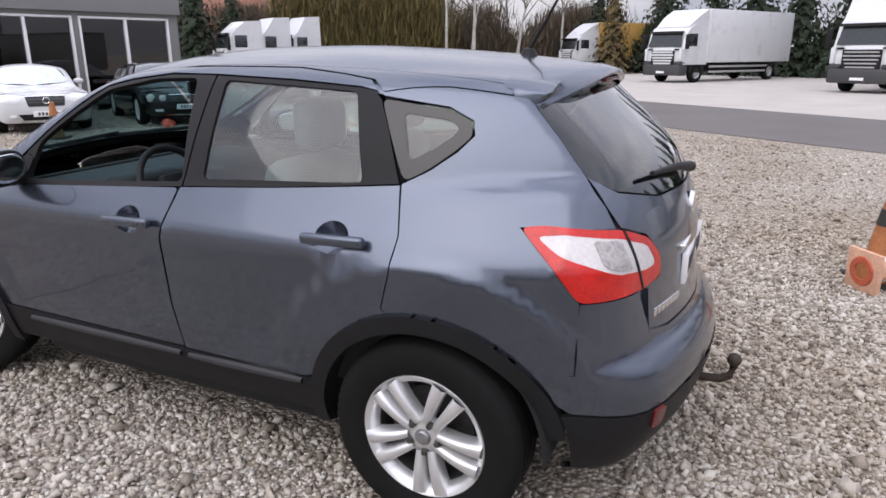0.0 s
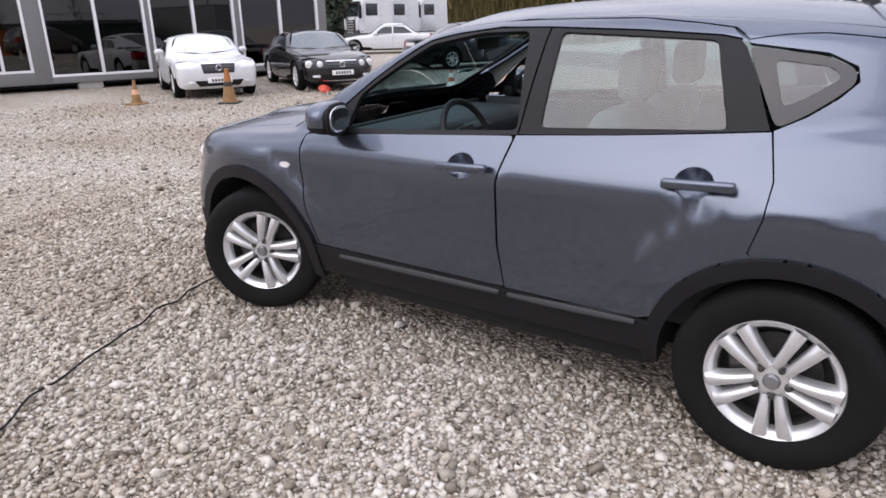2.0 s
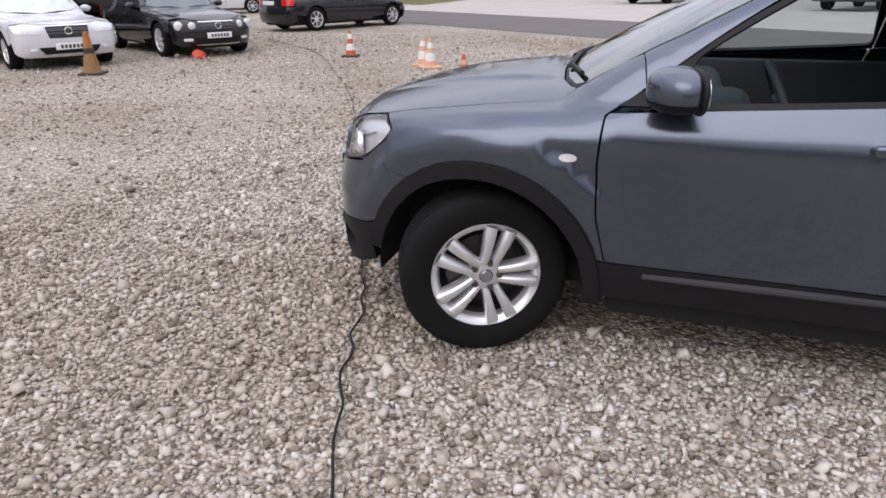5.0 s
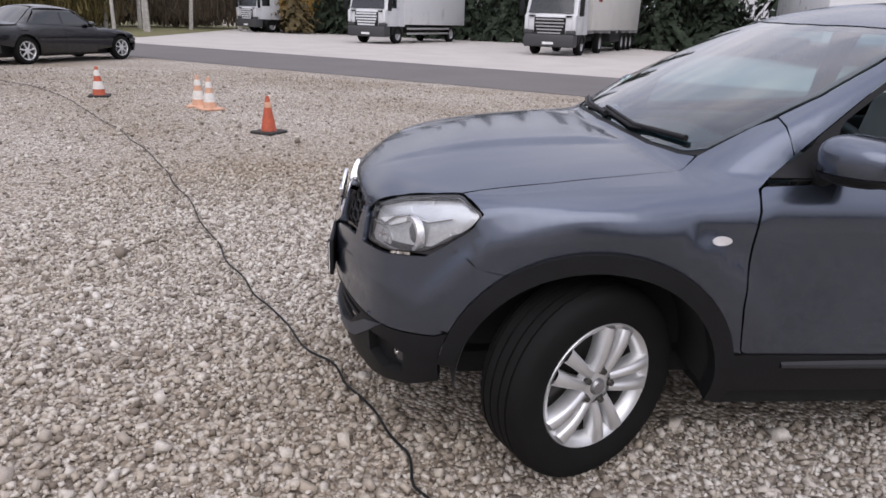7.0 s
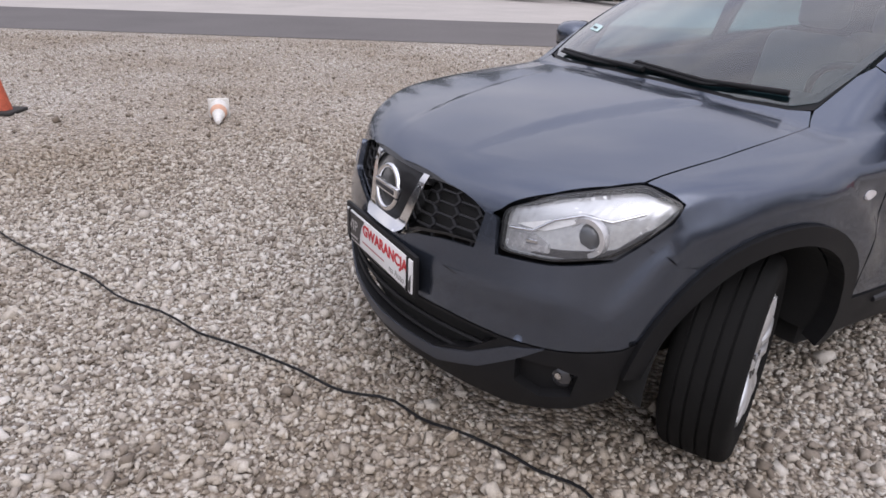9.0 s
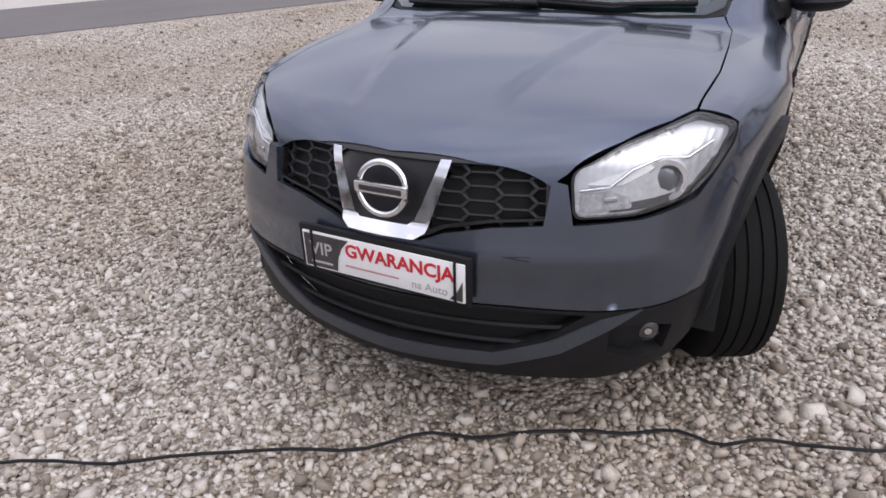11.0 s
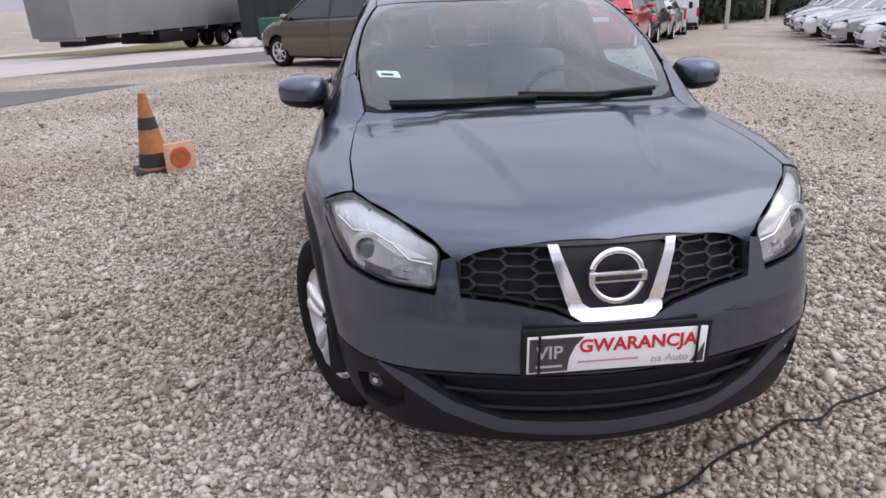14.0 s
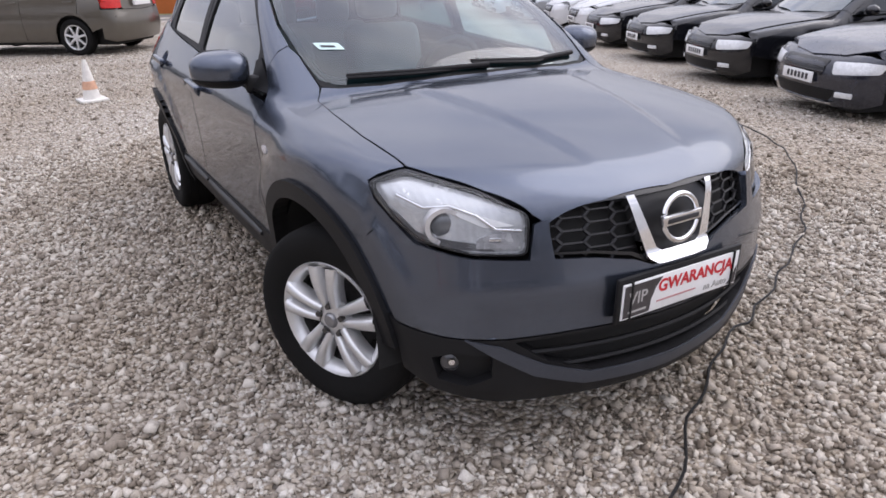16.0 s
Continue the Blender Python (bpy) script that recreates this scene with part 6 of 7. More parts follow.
    rbp = [(xr, 0, deck - 0.32), (xr, -hw * 0.6, deck - 0.30), (xr - 0.36, -hw * 0.93, deck - 0.28), (xr - 0.36, -hw * 0.93, 0.3), (xr - 0.2, -hw * 0.8, 0.24), (xr, 0, 0.24)]
    add("rear_bumper", "B", rbp + [(x, -y, z) for x, y, z in reversed(rbp) if y], paint, two=False, step=0.09)
    tgt = [(xr, 0, deck - 0.31), (xr, -hw * 0.6, deck - 0.29), (xr - 0.1, -hw * 0.72, deck - 0.04), (xr, 0, deck - 0.02)]
    add("tailgate", "B", tgt + [(x, -y, z) for x, y, z in reversed(tgt) if y], paint, two=False, step=0.09)
    rwn = [(tail + 0.02, -hw * 0.72), (rr + 0.03, -hw * 0.50), (rr + 0.04, hw * 0.50), (tail + 0.02, hw * 0.72)]
    add("rear_window", "T", rwn, DARKGLASS, two=False, proud=-0.002)
    if tail < xr - 0.3:
        bt = [(tail + 0.03, -hw * 0.74), (xr - 0.1, -hw * 0.68), (xr - 0.1, hw * 0.68), (tail + 0.03, hw * 0.74)]
        add("boot_lid", "T", bt, paint, two=False)
    lampr = [(xr - 0.05, -hw * 0.6, deck - 0.08), (xr - 0.34, -hw * 0.93, deck - 0.09), (xr - 0.3, -hw * 0.92, deck - 0.26), (xr - 0.04, -hw * 0.62, deck - 0.27)]
    add("tail_lamp", "B", rounded(lampr, 0.03), REDLENS, lab="red tail lamp", proud=0.008, step=0.08)
    part("rear_plate", boxed(xr - 0.035, xr + 0.012, -0.26, 0.26, deck - 0.24, deck - 0.13, 0.003), PLATEWHITE, root)
    part("floor_pan", boxed(xf + 0.25, xr - 0.25, -hw * 0.68, hw * 0.68, 0.17, 0.5, 0.05), VOID, root)
    part("cabin_floor", boxed(cowl - 0.05, tail - 0.1, -hw * 0.85, hw * 0.85, 0.45, belt - 0.1, 0.05), VOID, root)
    for s in (-1, 1):
        mb = bmesh.new()
        bmesh.ops.create_uvsphere(mb, u_segments=14, v_segments=10, radius=1)
        for v in mb.verts:
            v.co = (v.co.x * 0.07, v.co.y * 0.11, v.co.z * 0.07)
        ob = part("door_mirror", smooth(mb, 80), paint, root)
        ob["painted"] = 1
        ob.location = (cowl + 0.48, s * (hw + 0.06), belt + 0.06)
        for hx in ((b1 - 0.15, b2 + 0.12) if spec.get("doors", 4) == 4 else (b1 - 0.15,)):
            py = S.left(hx, belt - 0.1)[1]
            ob = part("door_handle", boxed(-0.1, 0.1, -0.012, 0.012, -0.014, 0.014, 0.008), paint, root)
            ob["painted"] = 1
            ob.location = (hx, -s * py + s * 0.016, belt - 0.1)
    w0 = plain_wheel(wr, 0.2, spec.get("rim", ALLOY), spec.get("spokes", 7))
    w0.parent = root
    w0.matrix_basis = Matrix.Translation((fx, -hw + 0.03, wr))
    for x, s in ((rx, -1), (fx, 1), (rx, 1)):
        w = copy_thing(w0, Matrix())
        w.parent = root
        w.matrix_basis = Matrix.Translation((x, s * (hw - 0.03), wr)) @ pose(0, 0, 0, 0, 0, 0 if s < 0 else 180)
    return root


def repaint(ob, paint):
    for o in ob.children_recursive:
        if o.get("painted"):
            o.material_slots[0].link = "OBJECT"
            o.material_slots[0].material = paint
    return ob


def facing(x, y, hx, hy, z=None):
    """The pose of a car whose nose points along (hx, hy)."""
    z = float(fall(x, y)) if z is None else z
    return Matrix.Translation((x, y, z)) @ Matrix.Rotation(math.atan2(-hy, -hx), 4, "Z")


WAGON = dict(size=(4.8, 1.85, 1.47), wheelbase=2.82, front=1.05, heights=(0.72, 0.96, 0.97, 0.98), glass=(-1.05, -0.25, 1.55, 2.05))
SEDAN = dict(size=(5.1, 1.9, 1.48), wheelbase=3.12, front=0.92, heights=(0.68, 0.93, 0.94, 1.0), glass=(-1.0, -0.2, 0.85, 1.65), wheel=0.34)
COUPE = dict(size=(4.5, 1.81, 1.36), wheelbase=2.52, front=0.86, heights=(0.78, 0.90, 0.91, 0.92), glass=(-0.72, -0.2, 0.6, 1.2), taper=0.12, bow=0.13, doors=2, wheel=0.32, spokes=8, plate=0.35, grille_low=0.23, emblem=True, pane=mat("foil_behind_windscreen", (0.62, 0.68, 0.69), 0.15, vary=0.2, scale=6, coat=1.0))
COUPE2 = dict(size=(4.98, 1.86, 1.39), wheelbase=2.88, front=0.9, heights=(0.72, 0.92, 0.93, 0.95), glass=(-0.9, -0.2, 0.85, 1.6), doors=2, wheel=0.34, twin=True, plate=0.38, emblem=True, grille_low=0.2)
HATCH = dict(size=(4.2, 1.78, 1.5), wheelbase=2.6, front=0.88, heights=(0.74, 1.0, 1.0, 1.02), glass=(-1.0, -0.25, 1.4, 1.95))
MPV = dict(size=(4.59, 1.83, 1.66), wheelbase=2.73, front=0.93, heights=(0.78, 1.06, 1.06, 1.10), glass=(-1.45, -0.45, 1.75, 2.15), wheel=0.335, surround=GLOSSBLACK)

c = parked_car("parked_cabriolet", COUPE, WHITEPAINT, "white two-door classic car parked by the office")
c.matrix_world = facing(-13.0, 7.55, 0.885, -0.465)
c = parked_car("parked_coupe", COUPE2, BLACKPAINT, "black coupe with twin round headlights by the office")
c.matrix_world = facing(-11.75, 10.1, 0.87, -0.49)
sed = parked_car("parked_sedan", SEDAN, BLACKPAINT, "long black saloon with large alloy wheels")
sed.matrix_world = facing(-11.4, 17.6, 0.41, 0.912)
c = repaint(copy_thing(sed, facing(-21.6, 25.4, -0.8, -0.6)), WHITEPAINT)
tagged(c, "white saloon parked behind the black cars")
mpv = parked_car("parked_minivan", MPV, BROWNPAINT, "grey-brown people carrier parked near the lane")
mpv.matrix_world = facing(13.0, 1.05, 0.66, 0.75)

# the long row of cars along the yard
wag = parked_car("parked_estate_car", WAGON, BLACKPAINT, "black estate car in the row of cars for sale", "row of cars for sale")
hat = parked_car("parked_hatchback", HATCH, WHITEPAINT, "white hatchback in the row of cars for sale", "row of cars for sale")


def panel_van(label):
    """A tall panel van facing -x."""
    root = empty("parked_van", Matrix(), label, "van", "white vans")
    bm = bmesh.new()
    prof = [(-2.55, 0.3), (-2.6, 0.62), (-2.45, 0.95), (-1.85, 1.22), (-1.2, 2.05), (-0.85, 2.3), (-0.2, 2.42), (2.5, 2.4), (2.6, 2.2), (2.62, 0.5), (2.55, 0.3)]
    ks = (-1, -0.97, -0.85, 0, 0.85, 0.97, 1)
    rows = []
    for k in ks:
        inset = 0.10 * max(0, abs(k) - 0.85) / 0.15
        rows.append([bm.verts.new((x * (1 - 0.02 * inset / 0.1), k * (0.98 - 0.10 * max(0, z - 1.2) / 1.2 * (abs(k) > 0.5)), z - inset * 0.5 * (z > 0.9))) for x, z in prof])
    for a, b in zip(rows, rows[1:]):
        for q in range(len(prof)):
            bm.faces.new((a[q], a[(q + 1) % len(prof)], b[(q + 1) % len(prof)], b[q]))
    bm.faces.new(rows[0])
    bm.faces.new(rows[-1][::-1])
    bmesh.ops.recalc_face_normals(bm, faces=bm.faces)
    part("body", smooth(bm, 40), WHITEPAINT, root)
    sc = bmesh.new()
    box(sc, -0.52, 0.52, -0.8, 0.8, -0.012, 0.012, 0.008)
    ob = part("windscreen", sc, DARKGLASS, root)
    ob.matrix_basis = Matrix.Translation((-1.53, 0, 1.645)) @ pose(0, 0, 0, 0, -52, 0)
    for s in (-1, 1):
        part("side_window", boxed(-1.35, -0.45, s * 0.915 - 0.03, s * 0.915 + 0.03, 1.3, 1.9, 0.02, Matrix.Translation((0, 0, 0))), DARKGLASS, root)
        part("door_mirror", boxed(-1.5, -1.35, s * 1.12 - 0.1, s * 1.12 + 0.1, 1.25, 1.6, 0.05), BLACKTRIM, root)
        part("headlight", boxed(-2.52, -2.1, s * 0.78 - 0.16, s * 0.78 + 0.16, 0.82, 1.0, 0.05), LAMPCLEAR, root)
        part("tail_lamp", boxed(2.55, 2.65, s * 0.9 - 0.06, s * 0.9 + 0.06, 0.9, 1.45, 0.02), REDLENS, root, "red tail lamp")
        part("rear_door", boxed(2.61, 2.635, 0.01 if s > 0 else -0.8, 0.8 if s > 0 else -0.01, 0.55, 2.15, 0.008), WHITEPAINT, root)
        part("side_moulding", boxed(-1.6, 2.3, s * 0.985 - 0.012, s * 0.985 + 0.012, 0.6, 0.72, 0.008), BLACKTRIM, root)
    part("front_bumper", boxed(-2.68, -2.3, -0.93, 0.93, 0.25, 0.6, 0.08), BLACKTRIM, root)
    part("rear_bumper", boxed(2.5, 2.72, -0.93, 0.93, 0.32, 0.55, 0.04), BLACKTRIM, root)
    part("number_plate", boxed(2.636, 2.65, -0.26, 0.26, 0.8, 0.91), PLATEWHITE, root)
    part("underside", boxed(-2.3, 2.3, -0.7, 0.7, 0.18, 0.35), VOID, root)
    w0 = plain_wheel(0.34, 0.22, mat("grey_steel_rim", (0.3, 0.3, 0.31), 0.45, 0.6), 6)
    w0.parent = root
    w0.matrix_basis = Matrix.Translation((-1.65, -0.99, 0.34))
    for x, s in ((1.55, -1), (-1.65, 1), (1.55, 1)):
        w = copy_thing(w0, Matrix())
        w.parent = root
        w.matrix_basis = Matrix.Translation((x, s * 0.99, 0.34)) @ pose(0, 0, 0, 0, 0, 0 if s < 0 else 180)
    return root


van = panel_van("plain white panel van parked in the yard")
ROW = [(wag, DARKBLUEPAINT, "dark blue estate car in the row of cars for sale"), (wag, BLACKPAINT, ""), (wag, BLACKPAINT, ""), (wag, BLACKPAINT, ""), (hat, BLACKPAINT, "black hatchback in the row of cars for sale"), (hat, WHITEPAINT, ""), (wag, SILVERPAINT, "silver estate car in the row of cars for sale"), (hat, SILVERPAINT, "silver hatchback in the row of cars for sale"), (wag, WHITEPAINT, "white estate car in the row of cars for sale"), (wag, SILVERPAINT, "silver estate car in the row of cars for sale"), (hat, WHITEPAINT, ""), (hat, BLACKPAINT, "black hatchback in the row of cars for sale"), (van, WHITEPAINT, "")]
hx, hy = 0.425, 0.905
for i, (src, paint, lab) in enumerate(ROW):
    fxp, fyp = 0.9 + 2.25 * i, -5.63 - 1.085 * i
    half = 2.3 if src is not van else 2.6
    if src is van:
        fxp, fyp = fxp + 0.7, fyp - 0.9
    m = facing(fxp - hx * half, fyp - hy * half, hx, hy) @ (Matrix.Scale(0.80, 4) if src is van else Matrix())
    first = src not in [r[0] for r in ROW[:i]]
    if first:
        src.matrix_world = m
        ob = repaint(src, paint) if paint is not BLACKPAINT else src
    else:
        ob = repaint(copy_thing(src, m), paint)
    if lab:
        tagged(ob, lab)
# cars with their tails to the yard
for x, y, src, paint, lab in ((15.9, -6.5, hat, REDPAINT, "bright red hatchback seen from behind"), (17.0, -4.2, wag, BLACKPAINT, "black estate car beside the red hatchback"), (19.4, -8.6, wag, BLACKPAINT, "black estate car parked tail to the yard"), (22.6, -10.6, hat, SILVERPAINT, "silver hatchback parked tail to the yard"), (46.6, -28.2, wag, DARKBLUEPAINT, "dark car parked at the end of the yard")):
    ob = repaint(copy_thing(src, facing(x, y, 0.86, -0.5)), paint)
    tagged(ob, lab, group="cars with tails to the yard")
for x, y in ((28.4, -13.7), (35.2, -17.6)):
    tagged(copy_thing(van, facing(x, y, 0.9, -0.436) @ Matrix.Scale(1.08, 4)), group="white vans")


# ---- trucks ----
def truck_wheel():
    root = part("wheel", lathe([(0.29, 0.02), (0.27, 0.05), (0.2, 0.10), (0.12, 0.03), (0.0, 0.02)], 28, "y"), mat("pale_grey_steel", (0.35, 0.35, 0.36), 0.5, 0.5))
    part("tyre", lathe([(0.29, 0.03), (0.32, -0.005), (0.47, 0.0), (0.5, 0.04), (0.5, 0.26), (0.47, 0.3), (0.3, 0.28)], 36, "y"), RUBBER, root)
    return root


def add_wheels(root, spots):
    w0 = None
    for x, s in spots:
        w = truck_wheel() if w0 is None else copy_thing(w0, Matrix())
        w0 = w0 or w
        w.parent = root
        w.matrix_basis = Matrix.Translation((x, s * 1.22, 0.5)) @ pose(0, 0, 0, 0, 0, 0 if s < 0 else 180)


def truck_cab(root, high, dark_low=True):
    """A flat-fronted lorry cab, front at x = 0, facing -x."""
    bm = bmesh.new()
    prof = [(0.06, 0.95), (0.0, 1.25), (0.03, 1.75), (0.10, 1.85), (0.30, 2.62), (0.55, 2.85), (1.1, high), (2.05, high + 0.05), (2.1, 0.95)]
    rows = [[bm.verts.new((x + 0.10 * abs(k) ** 3, k * 1.22 * (1 - 0.06 * max(0, (z - 1.8) / 2)), z)) for x, z in prof] for k in (-1, -0.85, -0.4, 0, 0.4, 0.85, 1)]
    for a, b in zip(rows, rows[1:]):
        for j in range(len(prof) - 1):
            bm.faces.new((a[j], a[j + 1], b[j + 1], b[j]))
    bm.faces.new(rows[0])
    bm.faces.new(rows[-1][::-1])
    bmesh.ops.recalc_face_normals(bm, faces=bm.faces)
    cab = part("cab", smooth(bm, 35), WHITEPAINT, root, "white lorry cab")
    sc = bmesh.new()
    vs = [sc.verts.new(q) for q in ((0.095, -1.06, 1.86), (0.095, 1.06, 1.86), (0.285, 0.98, 2.58), (0.285, -0.98, 2.58))]
    f = sc.faces.new(vs)
    ex = bmesh.ops.extrude_face_region(sc, geom=[f])
    for v in [e for e in ex["geom"] if isinstance(e, bmesh.types.BMVert)]:
        v.co += Vector((-0.03, 0, 0.008))
    bmesh.ops.recalc_face_normals(sc, faces=sc.faces)
    part("windscreen", sc, DARKGLASS, cab)
    part("sun_visor", boxed(0.06, 0.32, -1.05, 1.05, 2.56, 2.68, 0.03), GLOSSBLACK, cab)
    for s in (-1, 1):
        part("side_window", boxed(0.55, 1.25, s * 1.2 - 0.02, s * 1.2 + 0.02, 1.9, 2.55, 0.01), DARKGLASS, cab)
        part("wing_mirror", boxed(0.05, 0.2, s * 1.42 - 0.1, s * 1.42 + 0.1, 1.75, 2.5, 0.04), BLACKTRIM, cab)
        part("headlight", boxed(-0.09, 0.05, s * 0.95 - 0.2, s * 0.95 + 0.2, 0.72, 0.9, 0.03), LAMPCLEAR, cab)
        part("door", boxed(0.42, 1.35, s * 1.222 - 0.012, s * 1.222 + 0.012, 1.05, 1.86, 0.01), WHITEPAINT, cab)
    part("grille_recess", boxed(-0.022, 0.02, -0.74, 0.74, 0.94, 1.68, 0.01), VOID, cab)
    for i in range(5):
        k = 0.70 - 0.05 * abs(i - 3)
        part("grille_slat", boxed(-0.075, -0.005, -k, k, 0.965 + 0.145 * i, (1.035 if dark_low else 1.06) + 0.145 * i, 0.02), mat("grey_slats", (0.34, 0.34, 0.34), 0.4, 0.2) if dark_low else WHITEPAINT, cab)
    for s in (-1, 1):
        part("corner_panel", boxed(-0.03, 0.35, s * 1.0 - 0.22, s * 1.0 + 0.22, 0.95, 1.12, 0.04), mat("dark_grey_bumper", (0.05, 0.05, 0.052), 0.6), cab)
        part("air_deflector", boxed(-0.03, 0.14, s * 1.12 - 0.09, s * 1.12 + 0.09, 1.14, 1.78, 0.04), WHITEPAINT, cab)
        part("vent", boxed(-0.02, 0.08, s * 0.86 - 0.14, s * 0.86 + 0.14, 1.70, 1.77, 0.02), BLACKTRIM, cab)
    part("bumper", boxed(-0.12, 0.6, -1.2, 1.2, 0.38, 0.95, 0.08), mat("dark_grey_bumper", (0.05, 0.05, 0.052), 0.6), cab)
    part("number_plate", boxed(-0.14, -0.12, -0.26, 0.26, 0.5, 0.61), PLATEWHITE, cab)
    part("chassis", boxed(0.5, 5.5, -0.45, 0.45, 0.55, 0.95, 0.03), VOID, root)
    part("wheel_arch", boxed(0.75, 2.1, -1.2, 1.2, 0.5, 1.0, 0.06), BLACKTRIM, cab)
    return cab


def box_truck(m, length, label, cab_high=3.05):
    root = empty("box_truck", m, label, "truck", "parked trucks")
    truck_cab(root, cab_high, False)
    wedge = bmesh.new()
    rows = [[wedge.verts.new((x, k * 1.16 * (0.9 if x < 1 else 1.0), z)) for x, z in ((0.62, 2.9), (1.35, 3.45), (2.1, 3.84), (2.1, 2.9))] for k in (-1, -0.8, 0.8, 1)]
    for a, b in zip(rows, rows[1:]):
        for j in range(4):
            wedge.faces.new((a[j], a[(j + 1) % 4], b[(j + 1) % 4], b[j]))
    wedge.faces.new(rows[0])
    wedge.faces.new(rows[-1][::-1])
    bmesh.ops.recalc_face_normals(wedge, faces=wedge.faces)
    part("roof_deflector", smooth(wedge, 35), WHITEPAINT, root, "white roof air deflector")
    part("cargo_box", boxed(2.15, length, -1.25, 1.25, 1.05, 3.85, 0.04), WHITEPAINT, root, "plain white cargo box")
    part("chassis", boxed(2.0, length - 0.2, -0.5, 0.5, 0.6, 1.04, 0.02), VOID, root)
    for s in (-1, 1):
        for z in (0.5, 0.78):
            part("side_rail", boxed(2.5, length - 2.2, s * 1.2 - 0.02, s * 1.2 + 0.02, z, z + 0.11, 0.01), mat("pale_aluminium", (0.5, 0.5, 0.5), 0.4, 0.6), root)
    add_wheels(root, ((1.4, -1), (1.4, 1), (length - 2.0, -1), (length - 2.0, 1)))
    return root


def semi_trailer(m, label, side, length=13.6, emblem=False):
    root = empty("semi_trailer", m, label, "trailer", "parked trailers")
    part("cargo_body", boxed(0, length, -1.27, 1.27, 1.15, 3.9, 0.03), side, root)
    part("top_rail", boxed(-0.02, length + 0.02, -1.29, 1.29, 3.9, 3.99, 0.01), mat("dark_grey_rail", (0.06, 0.06, 0.065), 0.5), root)
    part("chassis", boxed(0.6, length - 0.1, -0.5, 0.5, 0.75, 1.14, 0.02), VOID, root)
    part("rear_bar", boxed(length - 0.2, length - 0.05, -1.2, 1.2, 0.5, 0.65, 0.01), BLACKTRIM, root)
    part("pallet_box", boxed(4.6, 7.2, -1.2, 1.2, 0.55, 1.1, 0.03), BLACKTRIM, root)
    for x in np.arange(0.3, length, 1.9):
        part("side_post", boxed(x, x + 0.06, -1.29, 1.29, 1.0, 1.2, 0.005), mat("pale_grey_steel", (0.35, 0.35, 0.36)), root)
    if emblem:
        part("emblem_bar", boxed(1.0, 1.7, -1.283, -1.27, 2.5, 3.5, 0.004), REDPAINT, root)
        part("emblem_bar", boxed(1.9, 4.4, -1.283, -1.27, 2.8, 3.1, 0.004), BARINK, root)
        part("emblem_bar", boxed(1.0, 1.7, 1.27, 1.283, 2.5, 3.5, 0.004), REDPAINT, root)
        part("emblem_bar", boxed(1.9, 4.4, 1.27, 1.283, 2.8, 3.1, 0.004), BARINK, root)
    add_wheels(root, [(x, s) for x in (length - 4.3, length - 3.0, length - 1.7) for s in (-1, 1)])
    return root


box_truck(facing(-3.3, 36.9, -0.5, -0.866), 10.5, "white box truck with a slatted grille on the apron")
tr = empty("tractor_truck", facing(5.3, 29.3, -0.5, -0.866), "white tractor truck with a black slatted grille", "truck", "parked trucks")
truck_cab(tr, 4.0)
part("chassis", boxed(2.0, 6.0, -0.5, 0.5, 0.6, 1.0, 0.02), VOID, tr)
add_wheels(tr, ((1.4, -1), (1.4, 1), (5.0, -1), (5.0, 1)))
CURTAIN = mat("grey_white_tarpaulin", (0.52, 0.51, 0.48), 0.6, vary=0.1, scale=1.2)
GREYCURTAIN = mat("grey_tarpaulin", (0.20, 0.205, 0.20), 0.65, vary=0.15, scale=0.8)
semi_trailer(tr.matrix_world @ Matrix.Translation((2.7, 0, 0)), "pale grey trailer with a red emblem behind a tractor", CURTAIN, 12.0, True)
semi_trailer(facing(17.2, 25.0, -0.36, -0.933), "white box trailer standing on the apron", WHITEPAINT)
semi_trailer(facing(22.0, 21.8, -0.36, -0.933), "white box trailer parked beside another", WHITEPAINT)
semi_trailer(facing(26.9, 13.3, -0.886, 0.464, -0.76), "long grey curtain-sided trailer across the lane", GREYCURTAIN, 13.6)
for dx, dy, hgt in ((-26.3, 33.5, 3.75), (-26.5, 30.7, 3.6), (-26.4, 28.0, 3.3)):
    t3 = empty("tractor_truck", facing(dx, dy, -0.5, -0.866), "white tractor truck parked behind the office", "truck", "parked trucks")
    truck_cab(t3, hgt)
    add_wheels(t3, ((1.4, -1), (1.4, 1), (4.5, -1), (4.5, 1)))
t4 = box_truck(facing(-12.8, 52.0, -0.70, -0.714), 8.0, "far truck with a yellow load box", 3.05)
for o in t4.children:
    if o.name.startswith("cargo_box"):
        o.data = o.data.copy()
        o.data.materials[0] = mat("ochre_box", (0.5, 0.3, 0.08), 0.6)
        o["label"] = "ochre cargo box"

# ---- site office ----
OFFICE = mat("grey_office_panel", (0.175, 0.178, 0.175), 0.6, vary=0.08, scale=1.5, fine=40)
FASCIA = mat("grey_fascia_panel", (0.24, 0.245, 0.25), 0.55, vary=0.06, scale=1.5)
FRAMEWHITE = mat("white_window_frame", (0.78, 0.78, 0.8), 0.4, vary=0.04)
DARKPANE = glass("office_pane", (0.10, 0.10, 0.12), 1.5)
ang = math.atan2(0.95, 0.30)
OM = Matrix.Translation((-16.9, 5.75, 0)) @ Matrix.Rotation(ang, 4, "Z")
office = empty("site_office", OM, "long grey container office with tall dark windows", "building")
SEG = [(-1.6, -0.29, 0.38), (0.1, 2.6, 0.24), (2.72, 5.12, 0.24), (5.28, 7.86, 0.24), (-4.4, -2.1, 0.38)]
z0, z1, top = 0.18, 3.0, 3.75
xs = sorted(SEG)
